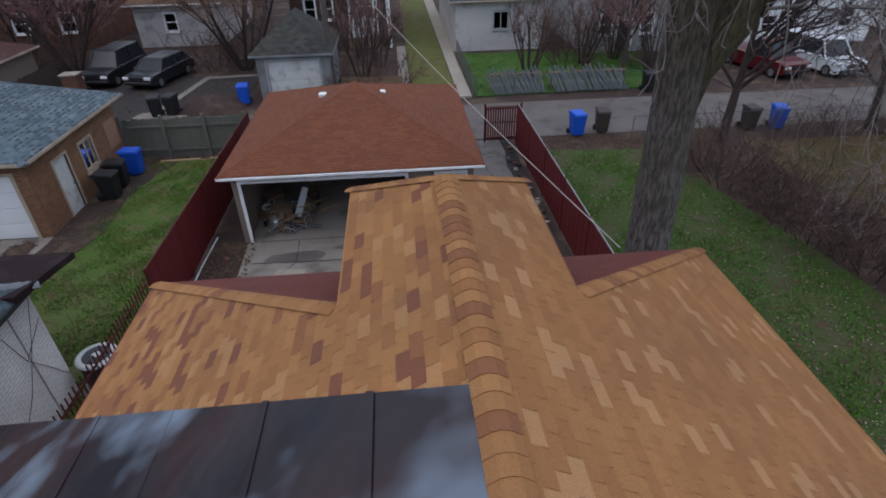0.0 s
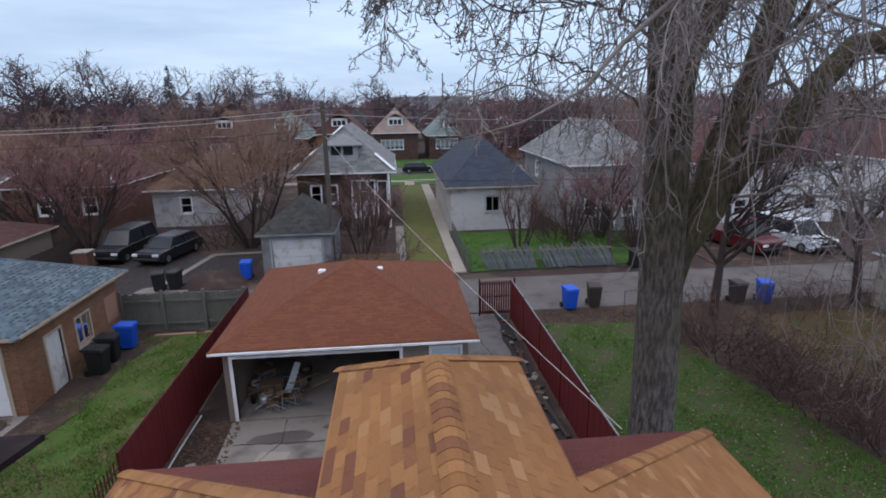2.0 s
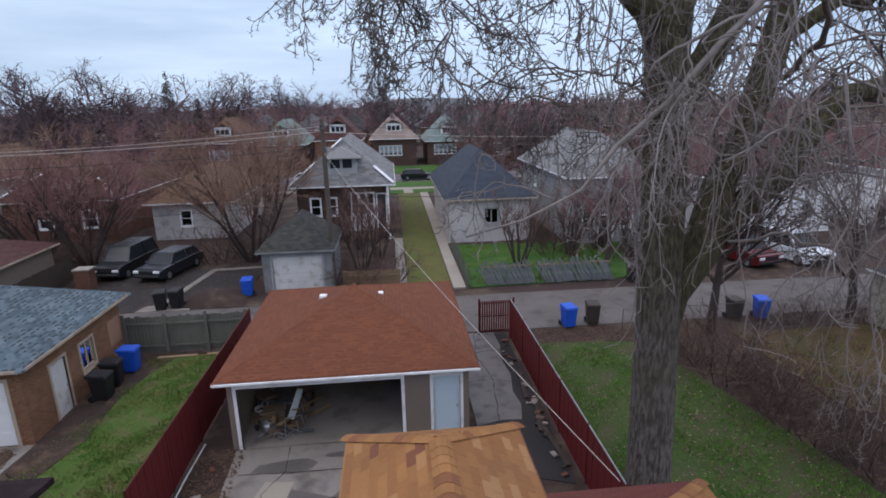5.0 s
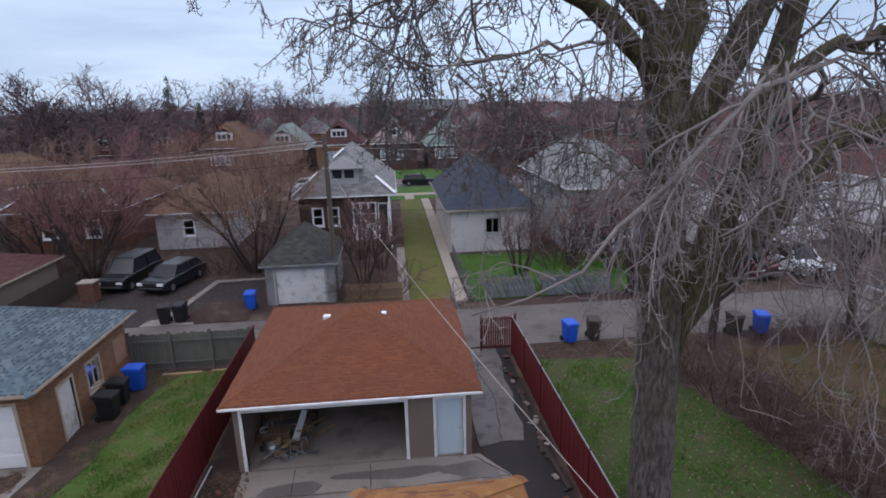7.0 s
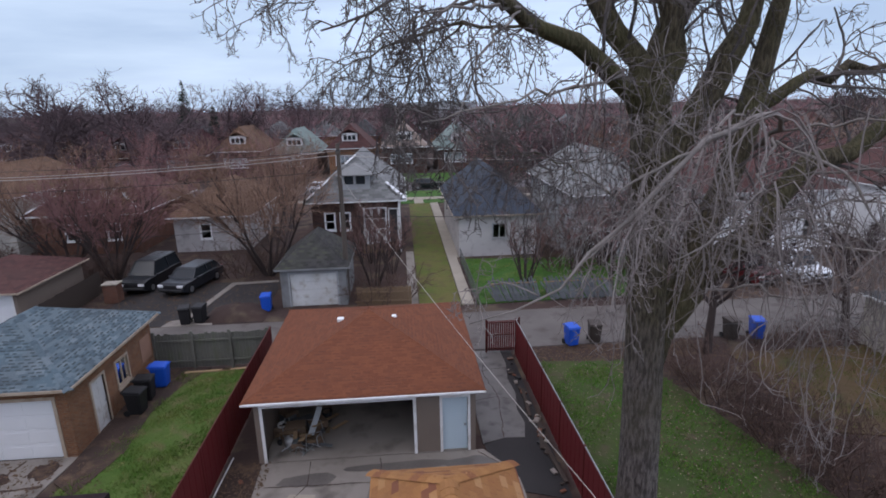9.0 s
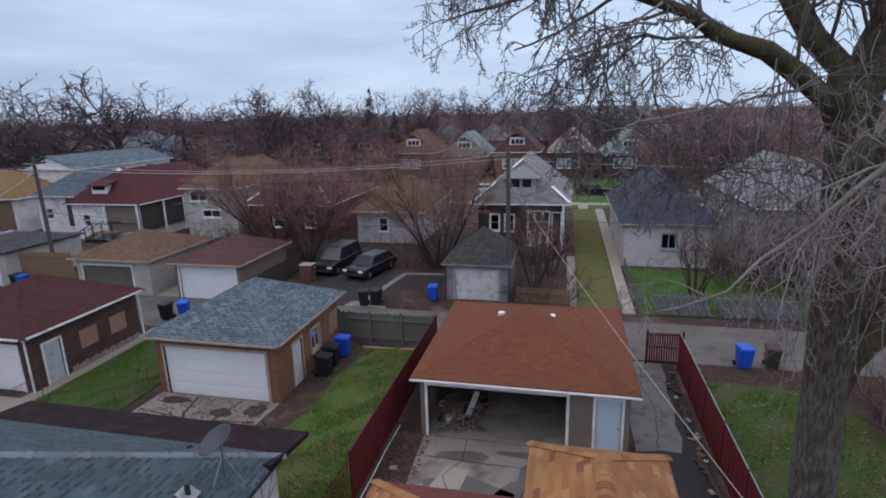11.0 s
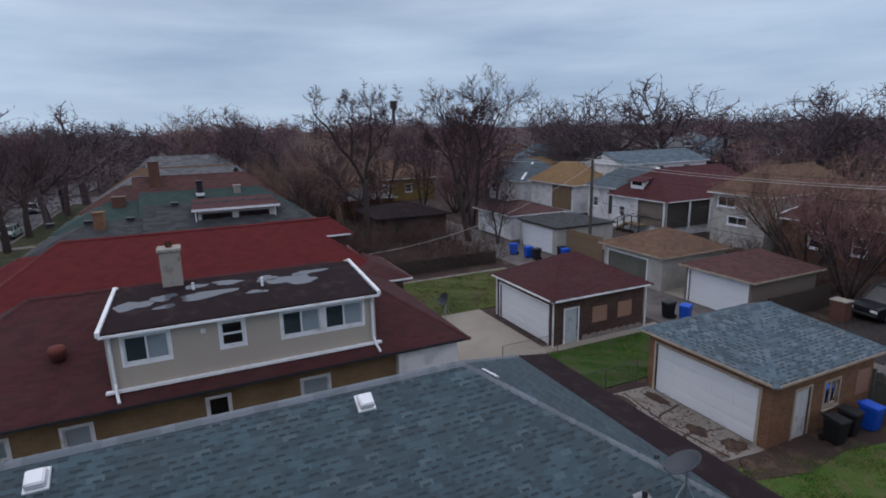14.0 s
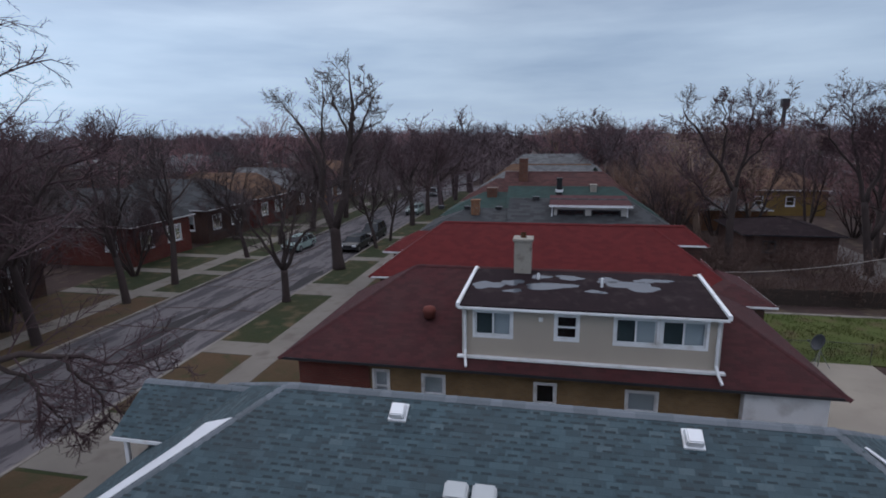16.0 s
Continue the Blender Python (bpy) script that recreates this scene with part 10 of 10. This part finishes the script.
# ---- cracks and seams in the paving ----
def crack(pts, w, z, label):
    rc = random.Random(len(pts) * 13 + int(pts[0][0] * 10))
    line = []
    for (x0, y0), (x1, y1) in zip(pts, pts[1:]):
        n = max(2, int(math.hypot(x1 - x0, y1 - y0) / 0.25))
        line += [(x0 + (x1 - x0) * i / n + rc.uniform(-0.04, 0.04), y0 + (y1 - y0) * i / n + rc.uniform(-0.04, 0.04)) for i in range(n)]
    line.append(pts[-1])
    bm = B()
    prev = None
    for i, (x, y) in enumerate(line):
        a, b = line[max(i - 1, 0)], line[min(i + 1, len(line) - 1)]
        d = Vector((b[0] - a[0], b[1] - a[1])).normalized()
        ww = w * rc.uniform(0.5, 1.4)
        cur = (bm.verts.new((x - d.y * ww, y + d.x * ww, z)), bm.verts.new((x + d.y * ww, y - d.x * ww, z)))
        if prev:
            bm.faces.new((prev[0], prev[1], cur[1], cur[0]))
        prev = cur
    return solo("pavement_crack", bm, EARTH, (0, 0, 0), label, "crack", kind="structure")


for pts in ([(-5.9, 14.65), (-2.2, 14.6), (1.9, 14.75)], [(-2.3, 15.8), (-2.2, 14.6), (-2.5, 12.6), (-2.3, 8.6)], [(-4.6, 15.8), (-4.5, 14.7), (-5.0, 13.8), (-4.4, 12.2), (-4.6, 9)], [(-5.8, 12.2), (-3.4, 12.35), (-0.5, 12.1), (1.9, 12.3)], [(1.0, 15.8), (1.9, 14.8), (1.6, 13.2)]):
    crack(pts, 0.013, 0.044, "dark jagged crack in the concrete apron")
for pts in ([(1.3, 19.0), (2.2, 19.2), (3.1, 18.8)], [(2.2, 23.3), (2.0, 21.0), (2.3, 19.2), (2.0, 16.4)], [(1.3, 21.3), (3.1, 21.6)]):
    crack(pts, 0.014, 0.052, "dark crack in the side paving")
for pts in ([(-18.2, 15.6), (-15.5, 15.2), (-12.9, 15.5)], [(-16.4, 16.9), (-16.0, 15.3), (-16.6, 14.2)], [(-14.3, 16.9), (-14.6, 15.3), (-14.2, 13.9)]):
    crack(pts, 0.05, 0.041, "earth-filled crack in the broken apron")
rk = random.Random(9)
for i in range(8):
    y0, x0 = rk.uniform(-27, -20), rk.uniform(-70, -12)
    L = rk.uniform(5, 16)
    crack([(x0, y0), (x0 + L * 0.5, y0 + rk.uniform(-0.4, 0.4)), (x0 + L, y0 + rk.uniform(-0.5, 0.5))], rk.uniform(0.05, 0.12), 0.026, "dark tar seam along the street")
for i in range(14):
    x0 = -66 + i * 4.0 + rk.uniform(-1, 1)
    crack([(x0, -27.5), (x0 + rk.uniform(-0.6, 0.6), -23.5), (x0 + rk.uniform(-0.6, 0.6), -19.4)], rk.uniform(0.03, 0.08), 0.027, "dark tar seam across the street")
